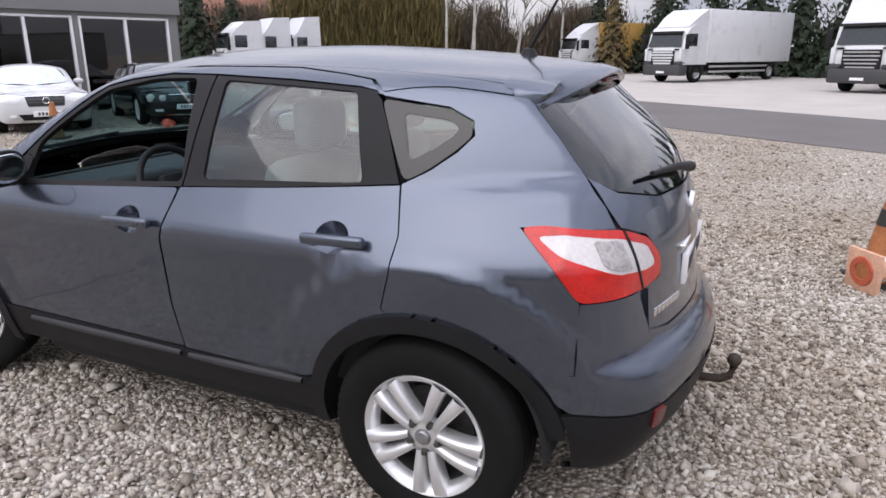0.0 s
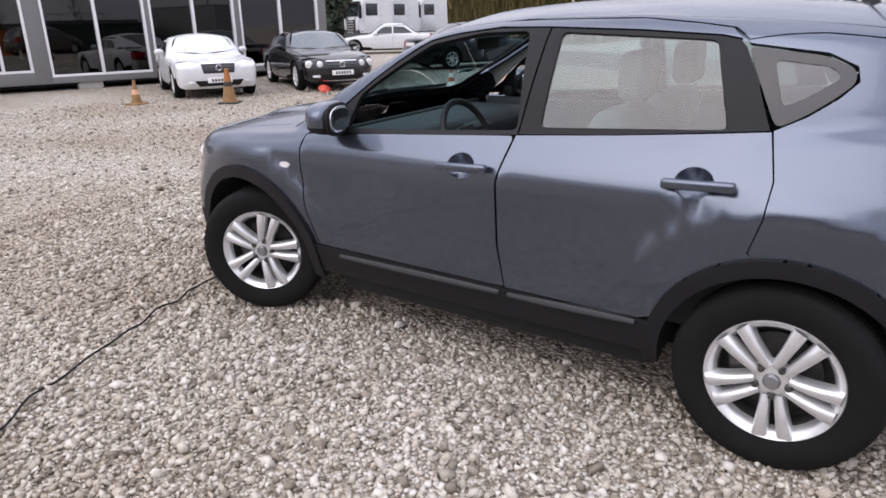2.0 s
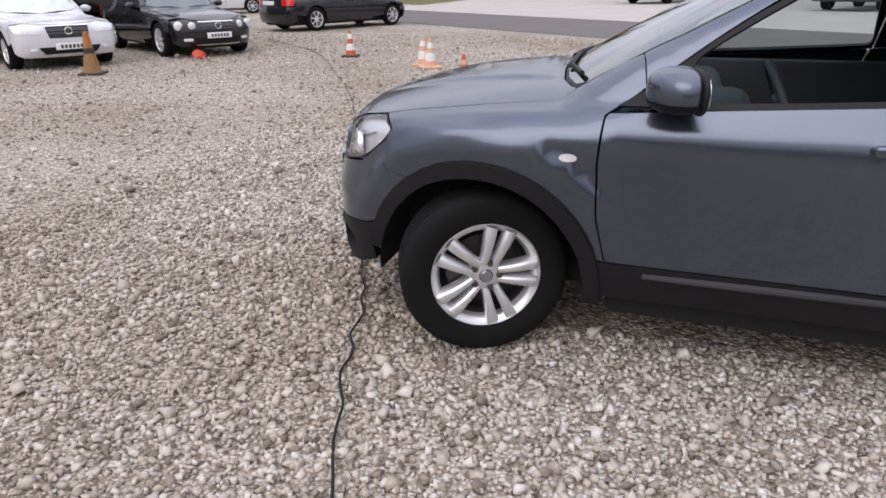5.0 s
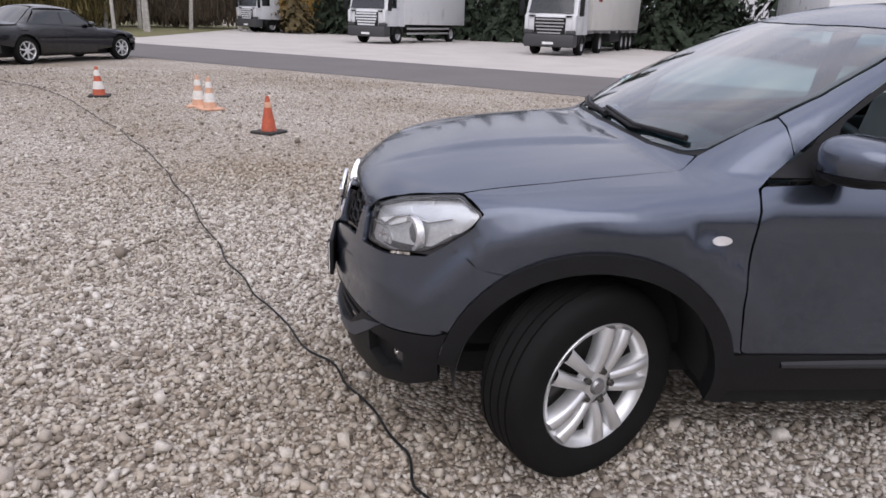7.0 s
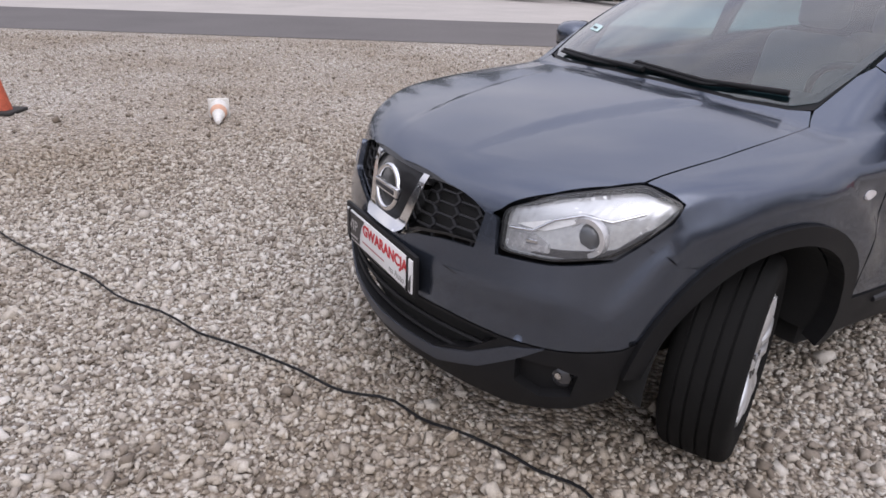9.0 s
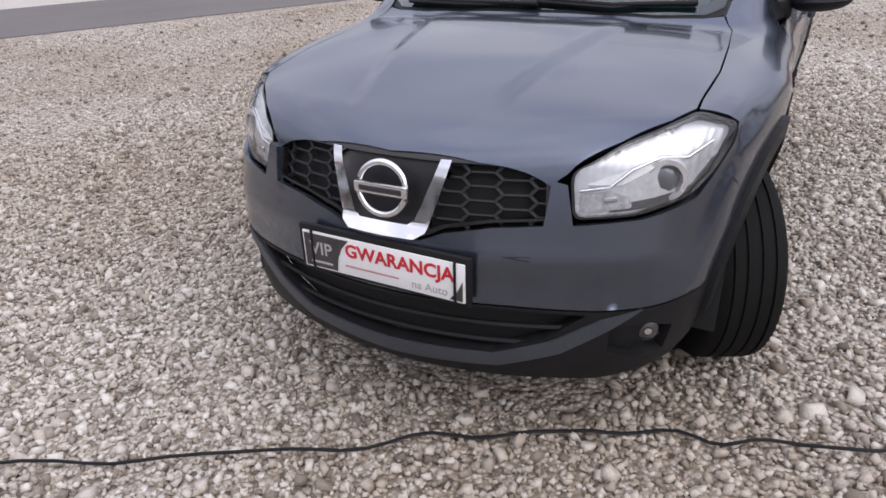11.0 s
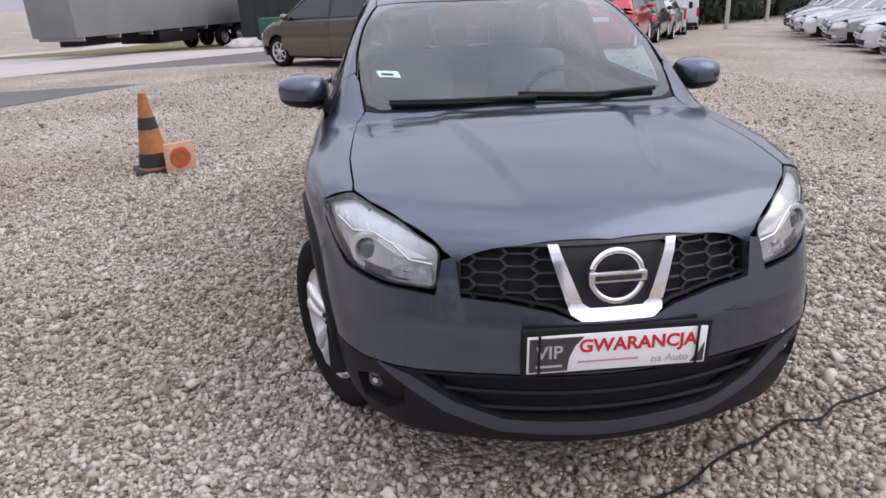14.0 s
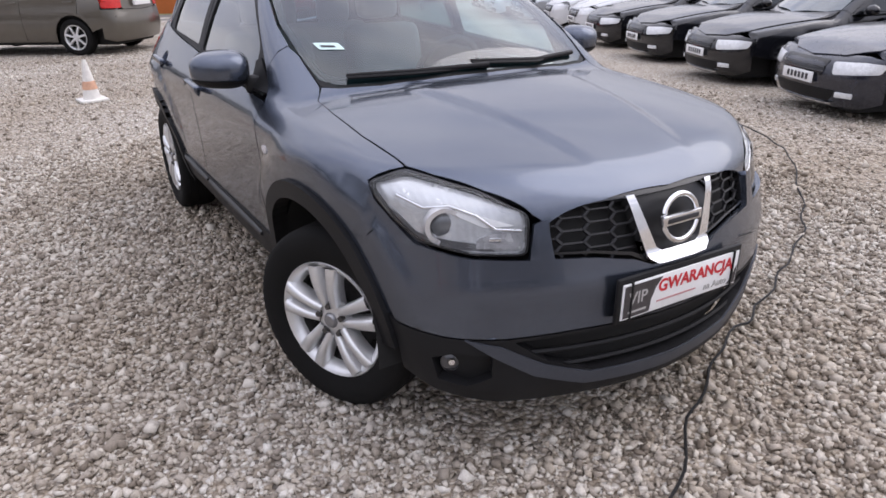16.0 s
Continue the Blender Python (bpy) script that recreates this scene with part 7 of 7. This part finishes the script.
edges = [-6.5] + [e for a, b, _ in xs for e in (a, b)] + [8.15]
for a, b in zip(edges[::2], edges[1::2]):
    part("wall", boxed(a, b, 0.0, 0.22, z0, z1, 0.004), OFFICE, office)
for a, b, sl in xs:
    part("wall", boxed(a, b, 0.0, 0.22, z0, sl + 0.1, 0.004), OFFICE, office)
    win = part("window", boxed(a + 0.06, b - 0.06, 0.10, 0.115, sl + 0.16, 2.52), DARKPANE, office)
    part("wall", boxed(a, b, 0.0, 0.22, 2.58, z1, 0.004), OFFICE, office)
    mid = (a + b) / 2
    for x0, x1 in ((a, a + 0.06), (mid - 0.035, mid + 0.035), (b - 0.06, b)):
        part("window_frame", boxed(x0, x1, -0.012, 0.12, sl + 0.16, 2.52, 0.006), FRAMEWHITE, win)
    part("window_frame", boxed(a, b, -0.012, 0.12, sl + 0.1, sl + 0.16, 0.006), FRAMEWHITE, win)
    part("window_frame", boxed(a, b, -0.012, 0.12, 2.52, 2.58, 0.006), FRAMEWHITE, win)
part("fascia", boxed(-6.55, 8.2, -0.12, 0.3, 2.7, top, 0.01), FASCIA, office)
part("roof", boxed(-6.5, 8.15, 0.0, 5.2, top - 0.25, top, 0.01), FASCIA, office)
part("wall", boxed(7.95, 8.15, 0.22, 5.0, z0, top - 0.26, 0.004), OFFICE, office)
part("wall", boxed(-6.5, -6.3, 0.22, 5.0, z0, top - 0.26, 0.004), OFFICE, office)
part("wall", boxed(-6.3, 7.95, 4.8, 5.0, z0, top - 0.26, 0.004), OFFICE, office)
part("office_floor", boxed(-6.5, 8.15, 0.22, 5.0, z0 - 0.08, z0 + 0.05), VOID, office)
for x in (-6.2, -3.6, -1.6, 0.98, 3.5, 5.2, 7.8):
    part("support_block", boxed(x - 0.3, x + 0.3, 0.05, 0.4, 0.0, z0 - 0.005, 0.01), mat("pale_concrete", (0.4, 0.39, 0.37), 0.9), office)
part("desk", boxed(-1.0, 0.6, 2.4, 3.1, 0.3, 1.05, 0.02), mat("pale_desk", (0.4, 0.33, 0.25), 0.5), office)

# ---- trees ----
BARK = mat("grey_brown_bark", (0.12, 0.10, 0.085), 0.9, vary=0.35, scale=6, fine=40, bump=0.01)
BIRCH = mat("pale_birch_bark", (0.42, 0.40, 0.37), 0.85, vary=0.4, scale=5, fine=30)
NEEDLE = mat("dark_conifer_needles", (0.022, 0.034, 0.018), 0.9, vary=0.4, scale=1.5, island=0.35)
LARCH = mat("ochre_larch_needles", (0.095, 0.07, 0.028), 0.9, vary=0.35, scale=1.5, island=0.35)
BUSH = mat("brown_bare_twigs", (0.10, 0.075, 0.05), 0.95, vary=0.4, scale=2, island=0.4)


def bare_tree(seed, height, bark, label, twig=True):
    """A leafless tree: tapered trunk, limbs and twigs."""
    rnd = random.Random(seed)
    root = empty("bare_tree", Matrix(), label, "tree", "bare trees")
    trunk, crown = bmesh.new(), bmesh.new()

    def grow(bm, p, d, length, r, level):
        pts, rad = [p], [r]
        n = 4 if level < 2 else 3
        for i in range(n):
            d = (d + Vector((rnd.uniform(-1, 1), rnd.uniform(-1, 1), rnd.uniform(-0.3, 0.6))) * (0.10 + 0.06 * level)).normalized()
            p = p + d * length / n
            pts.append(p)
            rad.append(max(0.006, r * (1 - 0.75 * (i + 1) / n)))
        tube(pts, rad, 6 if level < 2 else 3, bm)
        if level >= 3:
            return
        for k in range((9, 6, 5)[level]):
            t = rnd.uniform(0.3 if level else 0.35, 1.0)
            i = min(int(t * n), n - 1)
            q = pts[i].lerp(pts[i + 1], t * n - i)
            side = Vector((rnd.uniform(-1, 1), rnd.uniform(-1, 1), rnd.uniform(0.1, 0.9))).normalized()
            grow(crown, q, (d * 0.5 + side).normalized(), length * rnd.uniform(0.36, 0.55), rad[i] * 0.5, level + 1)

    grow(trunk, Vector((0, 0, -0.1)), Vector((0, 0, 1)), height * 0.8, height * 0.016, 0)
    part("trunk", trunk, bark, root)
    part("crown", crown, bark if not twig else BARK, root)
    return root


def conifer(seed, height, needles, label, spread=0.26):
    """A conifer: trunk, and boughs hung with many small needle sprays."""
    rng = np.random.default_rng(seed)
    root = empty("conifer", Matrix(), label, "tree", "conifers")
    part("trunk", tube([(0, 0, -0.1), (0, 0, height * 0.5), (0, 0, height)], [height * 0.02, height * 0.012, 0.01], 8), BARK, root)
    verts, faces = [], []
    for lev in np.linspace(0.06, 0.99, int(height * 3.2)):
        z = height * lev
        reach = height * spread * (1 - lev) ** 0.8 * rng.uniform(0.75, 1.15) + 0.12
        for a in np.arange(0, math.tau, math.tau / rng.integers(6, 10)) + rng.uniform(0, 6):
            rr = reach * rng.uniform(0.6, 1.1)
            out = np.array((math.cos(a), math.sin(a), 0))
            side = np.array((-out[1], out[0], 0))
            for t in np.linspace(0.15, 1.0, max(3, int(rr * 3.5))):
                base = out * rr * t + np.array((0, 0, z - 0.30 * rr * t * t))
                for _ in range(3):
                    w = (0.10 + 0.22 * rng.random()) * (1.15 - 0.6 * t) * (0.5 + rr * 0.45)
                    dn = np.array((0, 0, -0.5 - rng.random() * 0.6)) * w * 1.3
                    p0 = base + side * rng.normal(0, 0.35) * w * 2 + np.array((0, 0, rng.normal(0, 0.05)))
                    k = len(verts)
                    verts += [tuple(p0 - side * w * 0.7), tuple(p0 + side * w * 0.7), tuple(p0 + dn + out * w * rng.uniform(0.2, 1.2))]
                    faces.append((k, k + 1, k + 2))
    me = bpy.data.meshes.new("crown")
    me.from_pydata(verts, [], faces)
    part("crown", me, needles, root)
    return root


def stand(src, spots, seed):
    """Copies of a tree at (x, y, size)."""
    rnd = random.Random(seed)
    for i, (x, y, s) in enumerate(spots):
        m = Matrix.Translation((x, y, float(fall(x, y)))) @ Matrix.Rotation(rnd.uniform(0, 6), 4, "Z") @ Matrix.Scale(s, 4)
        if i == 0:
            src.matrix_world = m
        else:
            copy_thing(src, Matrix()).matrix_world = m


stand(conifer(1, 9.0, NEEDLE, "dark green conifer behind the yard"), [(-29.0, 29.0, 1.0), (-31.5, 31.0, 0.85), (3.5, 50.0, 1.3), (6.5, 49.0, 1.25), (9.5, 47.0, 1.3), (13.0, 45.5, 1.35), (16.0, 43.0, 1.3), (19.5, 42.5, 1.3), (-2.0, 53.0, 1.2), (0.8, 52.0, 1.3), (-11.0, 55.0, 1.0), (43.5, -36.3, 0.95), (60.0, -52.0, 1.3), (64.0, -56.0, 1.5), (48.5, -46.0, 1.2)], 3)
stand(conifer(2, 8.0, NEEDLE, "dense dark conifer in the tree belt", 0.34), [(-36.0, 40.0, 0.9), (-33.0, 41.5, 0.8), (23.0, 40.0, 1.5), (26.5, 37.0, 1.5), (30.0, 35.0, 1.5), (-5.5, 55.0, 1.2), (11.0, 50.0, 1.5), (50.5, -48.0, 1.5), (64.0, -31.0, 0.75), (61.0, -28.5, 0.6), (57.0, -42.0, 0.9)], 4)
stand(conifer(3, 9.0, LARCH, "ochre larch with thin needles", 0.24), [(-9.2, 52.0, 1.0), (-30.0, 46.5, 0.95), (-33.0, 44.5, 0.85), (-6.6, 56.6, 0.9)], 5)
stand(bare_tree(7, 10.0, BIRCH, "leafless birch with pale trunk"), [(-23.9, 46.0, 1.0), (-26.0, 48.0, 0.9), (-21.5, 47.5, 1.05), (-19.9, 49.5, 0.95), (-28.5, 47.0, 0.9), (-18.0, 45.0, 0.8), (-17.0, 52.0, 1.0), (-14.0, 55.0, 0.9)], 6)
stand(bare_tree(9, 8.0, BARK, "leafless broad tree with dark limbs"), [(44.0, -14.5, 0.8), (41.4, -0.3, 0.85), (45.7, -7.8, 0.75), (-24.5, 51.0, 1.1), (-20.0, 58.0, 1.2), (56.0, -30.0, 1.0), (50.0, -34.0, 0.9), (-38.0, 47.0, 1.1)], 7)


def hedge(name, x0, y0, x1, y1, h, w, n, material, label, seed, fine=False):
    """A belt of scrub made of many small sprays."""
    rng = np.random.default_rng(seed)
    t = rng.random(n)
    base = np.stack([x0 + (x1 - x0) * t + rng.normal(0, w / 3, n), y0 + (y1 - y0) * t + rng.normal(0, w / 3, n)], 1)
    top = h * (0.6 + 0.4 * np.sin(t * 37 + 2 * np.sin(t * 11))) * rng.random(n) ** 0.55
    foot = np.stack([base[:, 0], base[:, 1], top], 1)
    thick, tall = (0.016 + 0.02 * rng.random(n)) * (1.0 if fine else 2.6), rng.uniform(0.5, 1.5, n) if fine else rng.uniform(0.25, 0.8, n)
    across = rng.normal(0, 1, (n, 3)) * thick[:, None]
    tip = np.stack([rng.normal(0, 0.22, n), rng.normal(0, 0.22, n), tall], 1)
    verts = np.concatenate([foot - across, foot + across, foot + tip])
    verts[:, 2] += fall(verts[:, 0], verts[:, 1])
    me = bpy.data.meshes.new(name)
    me.from_pydata([tuple(v) for v in verts], [], [(i, i + n, i + 2 * n) for i in range(n)])
    return tagged(part(name, me, material), label, "bushes", kind="stuff")


hedge("bushes", -45, 42, -12, 64, 5.2, 4.0, 80000, BUSH, "belt of bare brown scrub behind the yard", 21, True)
hedge("bushes", -31, 41, -22, 47, 6.2, 2.5, 45000, mat("olive_willow_twigs", (0.115, 0.09, 0.03), 0.95, vary=0.35, scale=2, island=0.4), "olive brown willow scrub behind the trucks", 24, True)
hedge("bushes", -12, 58, 34, 38, 4.2, 2.5, 50000, NEEDLE, "dark evergreen hedge behind the trucks", 22)
hedge("bushes", 40, -20, 75, -62, 3.4, 3.0, 30000, NEEDLE, "dark scrub at the end of the yard", 23)

# ---- far buildings, sign and poles ----
TIN = mat("grey_sheet_metal", (0.3, 0.31, 0.33), 0.5, 0.3, vary=0.12, scale=0.7)
DARKGREEN = mat("dark_green_fence_sheet", (0.022, 0.032, 0.028), 0.6, vary=0.2, scale=1.0)
ROOFRED = mat("red_roof_tiles", (0.36, 0.075, 0.05), 0.8, vary=0.2, scale=3, fine=30)
RENDER_WALL = mat("cream_plaster", (0.45, 0.38, 0.27), 0.9, vary=0.1)
BRICKWALL = mat("brown_brick", (0.27, 0.13, 0.09), 0.9, vary=0.25, scale=4)


def house(m, w, d, h, ridge, wall, roof, label):
    root = empty("house", m, label, "house")
    part("wall", boxed(-w / 2, w / 2, -d / 2, d / 2, -0.3, h), wall, root)
    bm = bmesh.new()
    o = 0.4
    a = [bm.verts.new(q) for q in ((-w / 2 - o, -d / 2 - o, h - 0.2), (-w / 2 - o, 0, ridge), (-w / 2 - o, d / 2 + o, h - 0.2))]
    b = [bm.verts.new(q) for q in ((w / 2 + o, -d / 2 - o, h - 0.2), (w / 2 + o, 0, ridge), (w / 2 + o, d / 2 + o, h - 0.2))]
    for q in ((a[0], b[0], b[1], a[1]), (a[1], b[1], b[2], a[2]), (a[0], a[2], b[2], b[0]), (a[0], a[1], a[2]), (b[0], b[2], b[1])):
        bm.faces.new(q)
    bmesh.ops.recalc_face_normals(bm, faces=bm.faces)
    rf = part("roof", bm, roof, root)
    part("chimney", boxed(w * 0.2, w * 0.2 + 0.5, -0.25, 0.25, ridge - 0.8, ridge + 0.7), BRICKWALL, rf)
    for x in np.linspace(-w * 0.35, w * 0.35, 3):
        for s in (-1, 1):
            win = part("window", boxed(x - 0.45, x + 0.45, s * d / 2 - 0.04, s * d / 2 + 0.04, h * 0.35, h * 0.35 + 1.2, 0.01), DARKGLASS, root)
            part("window_frame", boxed(x - 0.52, x + 0.52, s * d / 2 - 0.03, s * d / 2 + 0.03, h * 0.35 - 0.07, h * 0.35 + 1.27, 0.01), FRAMEWHITE, win)
    return root


house(Matrix.Translation((74.0, -45.5, -2.6)) @ Matrix.Rotation(radians(60), 4, "Z"), 9, 7, 2.8, 5.6, RENDER_WALL, ROOFRED, "cream house with a red tiled roof")
house(Matrix.Translation((70.0, -50.0, -2.6)) @ Matrix.Rotation(radians(150), 4, "Z"), 8, 6, 2.2, 4.4, RENDER_WALL, ROOFRED, "low house with a red tiled roof")
house(Matrix.Translation((-42.0, 50.0, 0)) @ Matrix.Rotation(radians(50), 4, "Z"), 10, 8, 4.0, 7.2, BRICKWALL, BRICKWALL, "brown brick house behind the trees")


def shed(x, y, turn, w, d, z0, h, material, label, rail=False):
    root = empty("shed", Matrix.Translation((x, y, 0)) @ Matrix.Rotation(radians(turn), 4, "Z"), label, "shed")
    part("wall", boxed(-w / 2, w / 2, -d / 2, d / 2, z0, z0 + h), material, root)
    part("roof", boxed(-w / 2 - 0.15, w / 2 + 0.15, -d / 2 - 0.15, d / 2 + 0.15, z0 + h, z0 + h + 0.12, 0.02), mat("dark_roof_felt", (0.06, 0.06, 0.065), 0.8), root)
    for k in np.arange(-w / 2, w / 2, 0.6):
        part("sheet_rib", boxed(k, k + 0.05, -d / 2 - 0.03, d / 2 + 0.03, z0, z0 + h - 0.02), material, root)
    if rail:
        for k in np.linspace(-w / 2, w / 2, 4):
            part("rail_post", boxed(k - 0.03, k + 0.03, -d / 2, -d / 2 + 0.06, z0 + h + 0.12, z0 + h + 1.1), DARKMETAL, root)
        part("rail_bar", boxed(-w / 2, w / 2, -d / 2, -d / 2 + 0.06, z0 + h + 1.05, z0 + h + 1.11), DARKMETAL, root)
    return root


shed(33.8, 2.6, 87, 8.0, 3.0, -1.0, 2.85, DARKGREEN, "dark green sheet metal shed beside the trailer")
shed(38.5, -0.6, 88, 6.0, 3.0, -1.3, 3.1, TIN, "grey sheet shed with a roof rail", True)
shed(46.0, 0.5, 85, 9.0, 3.0, -1.5, 3.7, TIN, "long pale grey sheet metal shed")
shed(47.0, -13.0, 70, 16.0, 5.0, -2.0, 4.0, mat("pale_concrete", (0.4, 0.39, 0.37)), "low grey building with a flat roof")
tagged(shed(42.0, -6.5, 80, 4.0, 3.0, -1.5, 3.1, mat("orange_sheet", (0.5, 0.14, 0.03), 0.6), "low orange cabin behind the sign"), category="shed")
tagged(shed(-28.5, 52.0, 35, 4.0, 4.0, 0.0, 2.4, TIN, "small grey sheet shed under bare trees"), category="shed")

sign = empty("advert_sign", Matrix.Translation((37.4, -8.35, 0)) @ Matrix.Rotation(radians(-78), 4, "Z"), "yellow used car dealer sign on posts", "sign")
part("board", boxed(-1.08, 1.08, -0.03, 0.03, 1.95, 3.72, 0.01), mat("yellow_sign_sheet", (0.72, 0.66, 0.03), 0.5, vary=0.06), sign)
for x0, x1, z0_, z1_ in ((-1.13, -1.07, 1.9, 3.77), (1.07, 1.13, 1.9, 3.77), (-1.13, 1.13, 3.71, 3.77), (-1.13, 1.13, 1.9, 1.96)):
    part("sign_edge", boxed(x0, x1, -0.04, 0.04, z0_, z1_, 0.005), BLACKTRIM, sign)
for x in (-0.85, 0.85):
    part("post", boxed(x - 0.05, x + 0.05, 0.035, 0.12, -1.4, 3.6), DARKMETAL, sign)
me = lettering("AUTO KOMIS", 0.50, 0.004)
me.transform(Matrix.Translation((0, -0.036, 3.15)) @ Matrix.Rotation(radians(90), 4, "X") @ Matrix.Diagonal((0.72, 1.15, 1, 1)))
part("lettering", me, BARINK, sign)
part("print_bar", boxed(-0.75, 0.75, -0.042, -0.036, 2.25, 2.5), BARINK, sign)


def pole(x, y, h, material, label, arm=0.0):
    z = float(fall(x, y))
    root = part("lamp_post" if arm else "pole", tube([(x, y, z - 0.05), (x, y, z + h * 0.6), (x, y, z + h)], [0.12, 0.09, 0.06], 10), material)
    tagged(root, label, "pole", "poles round the yard")
    if arm:
        part("arm", tube([(x, y, z + h), (x + 0.3, y + arm * 0.5, z + h + 0.25), (x + 0.4, y + arm, z + h + 0.3)], 0.035, 8), material, root)
        part("lamp_head", boxed(x + 0.2, x + 0.6, y + arm - 0.1, y + arm + 0.3, z + h + 0.22, z + h + 0.34, 0.04), TIN, root)


PALEPOLE = mat("pale_concrete", (0.4, 0.39, 0.37))
pole(31.5, -18.3, 9.0, PALEPOLE, "tall pale concrete pole at the yard edge")
pole(39.0, -25.0, 9.0, PALEPOLE, "concrete lamp post by the far lane", 1.5)
pole(43.5, -31.0, 9.5, PALEPOLE, "concrete lamp post by the far lane", 1.5)
pole(45.5, -33.5, 9.0, mat("red_white_mast", (0.55, 0.3, 0.28), 0.5), "thin red and white mast")
pole(41.5, 6.6, 5.6, BARK, "wooden power pole behind the trailer")
pole(46.5, 12.5, 6.4, BARK, "short wooden pole above the trailer")
pole(40.5, -12.0, 8.5, TIN, "thin metal pole near the low building")
pole(-19.6, 44.0, 6.5, BIRCH, "pale pole on the grass verge")
pole(-17.7, 44.7, 6.5, BIRCH, "pale pole on the grass verge")
# rubbish heap and bin by the trailer
# one crumpled lump stands for the whole heap of pale rubbish
heap = bmesh.new()
bmesh.ops.create_icosphere(heap, subdivisions=3, radius=0.9)
for v in heap.verts:
    v.co *= 1 + 0.4 * noise.noise(v.co * 4)
    v.co.z = max(v.co.z * 0.45, -0.05)
ob = tagged(part("plastic_sheet", smooth(heap, 40), mat("pale_plastic_rubbish", (0.5, 0.48, 0.46), 0.6, vary=0.4, scale=8)), "heap of pale plastic rubbish beside the lane", "litter")
ob.location = (30.2, 6.2, float(fall(30.2, 6.2)))
tagged(part("waste_bin", boxed(-0.5, 0.5, -0.5, 0.5, 0, 1.25, 0.06), mat("green_bin_plastic", (0.02, 0.08, 0.05), 0.6)), "dark green waste bin by the shed", "bin").location = (30.8, 5.0, float(fall(30.8, 5.0)))
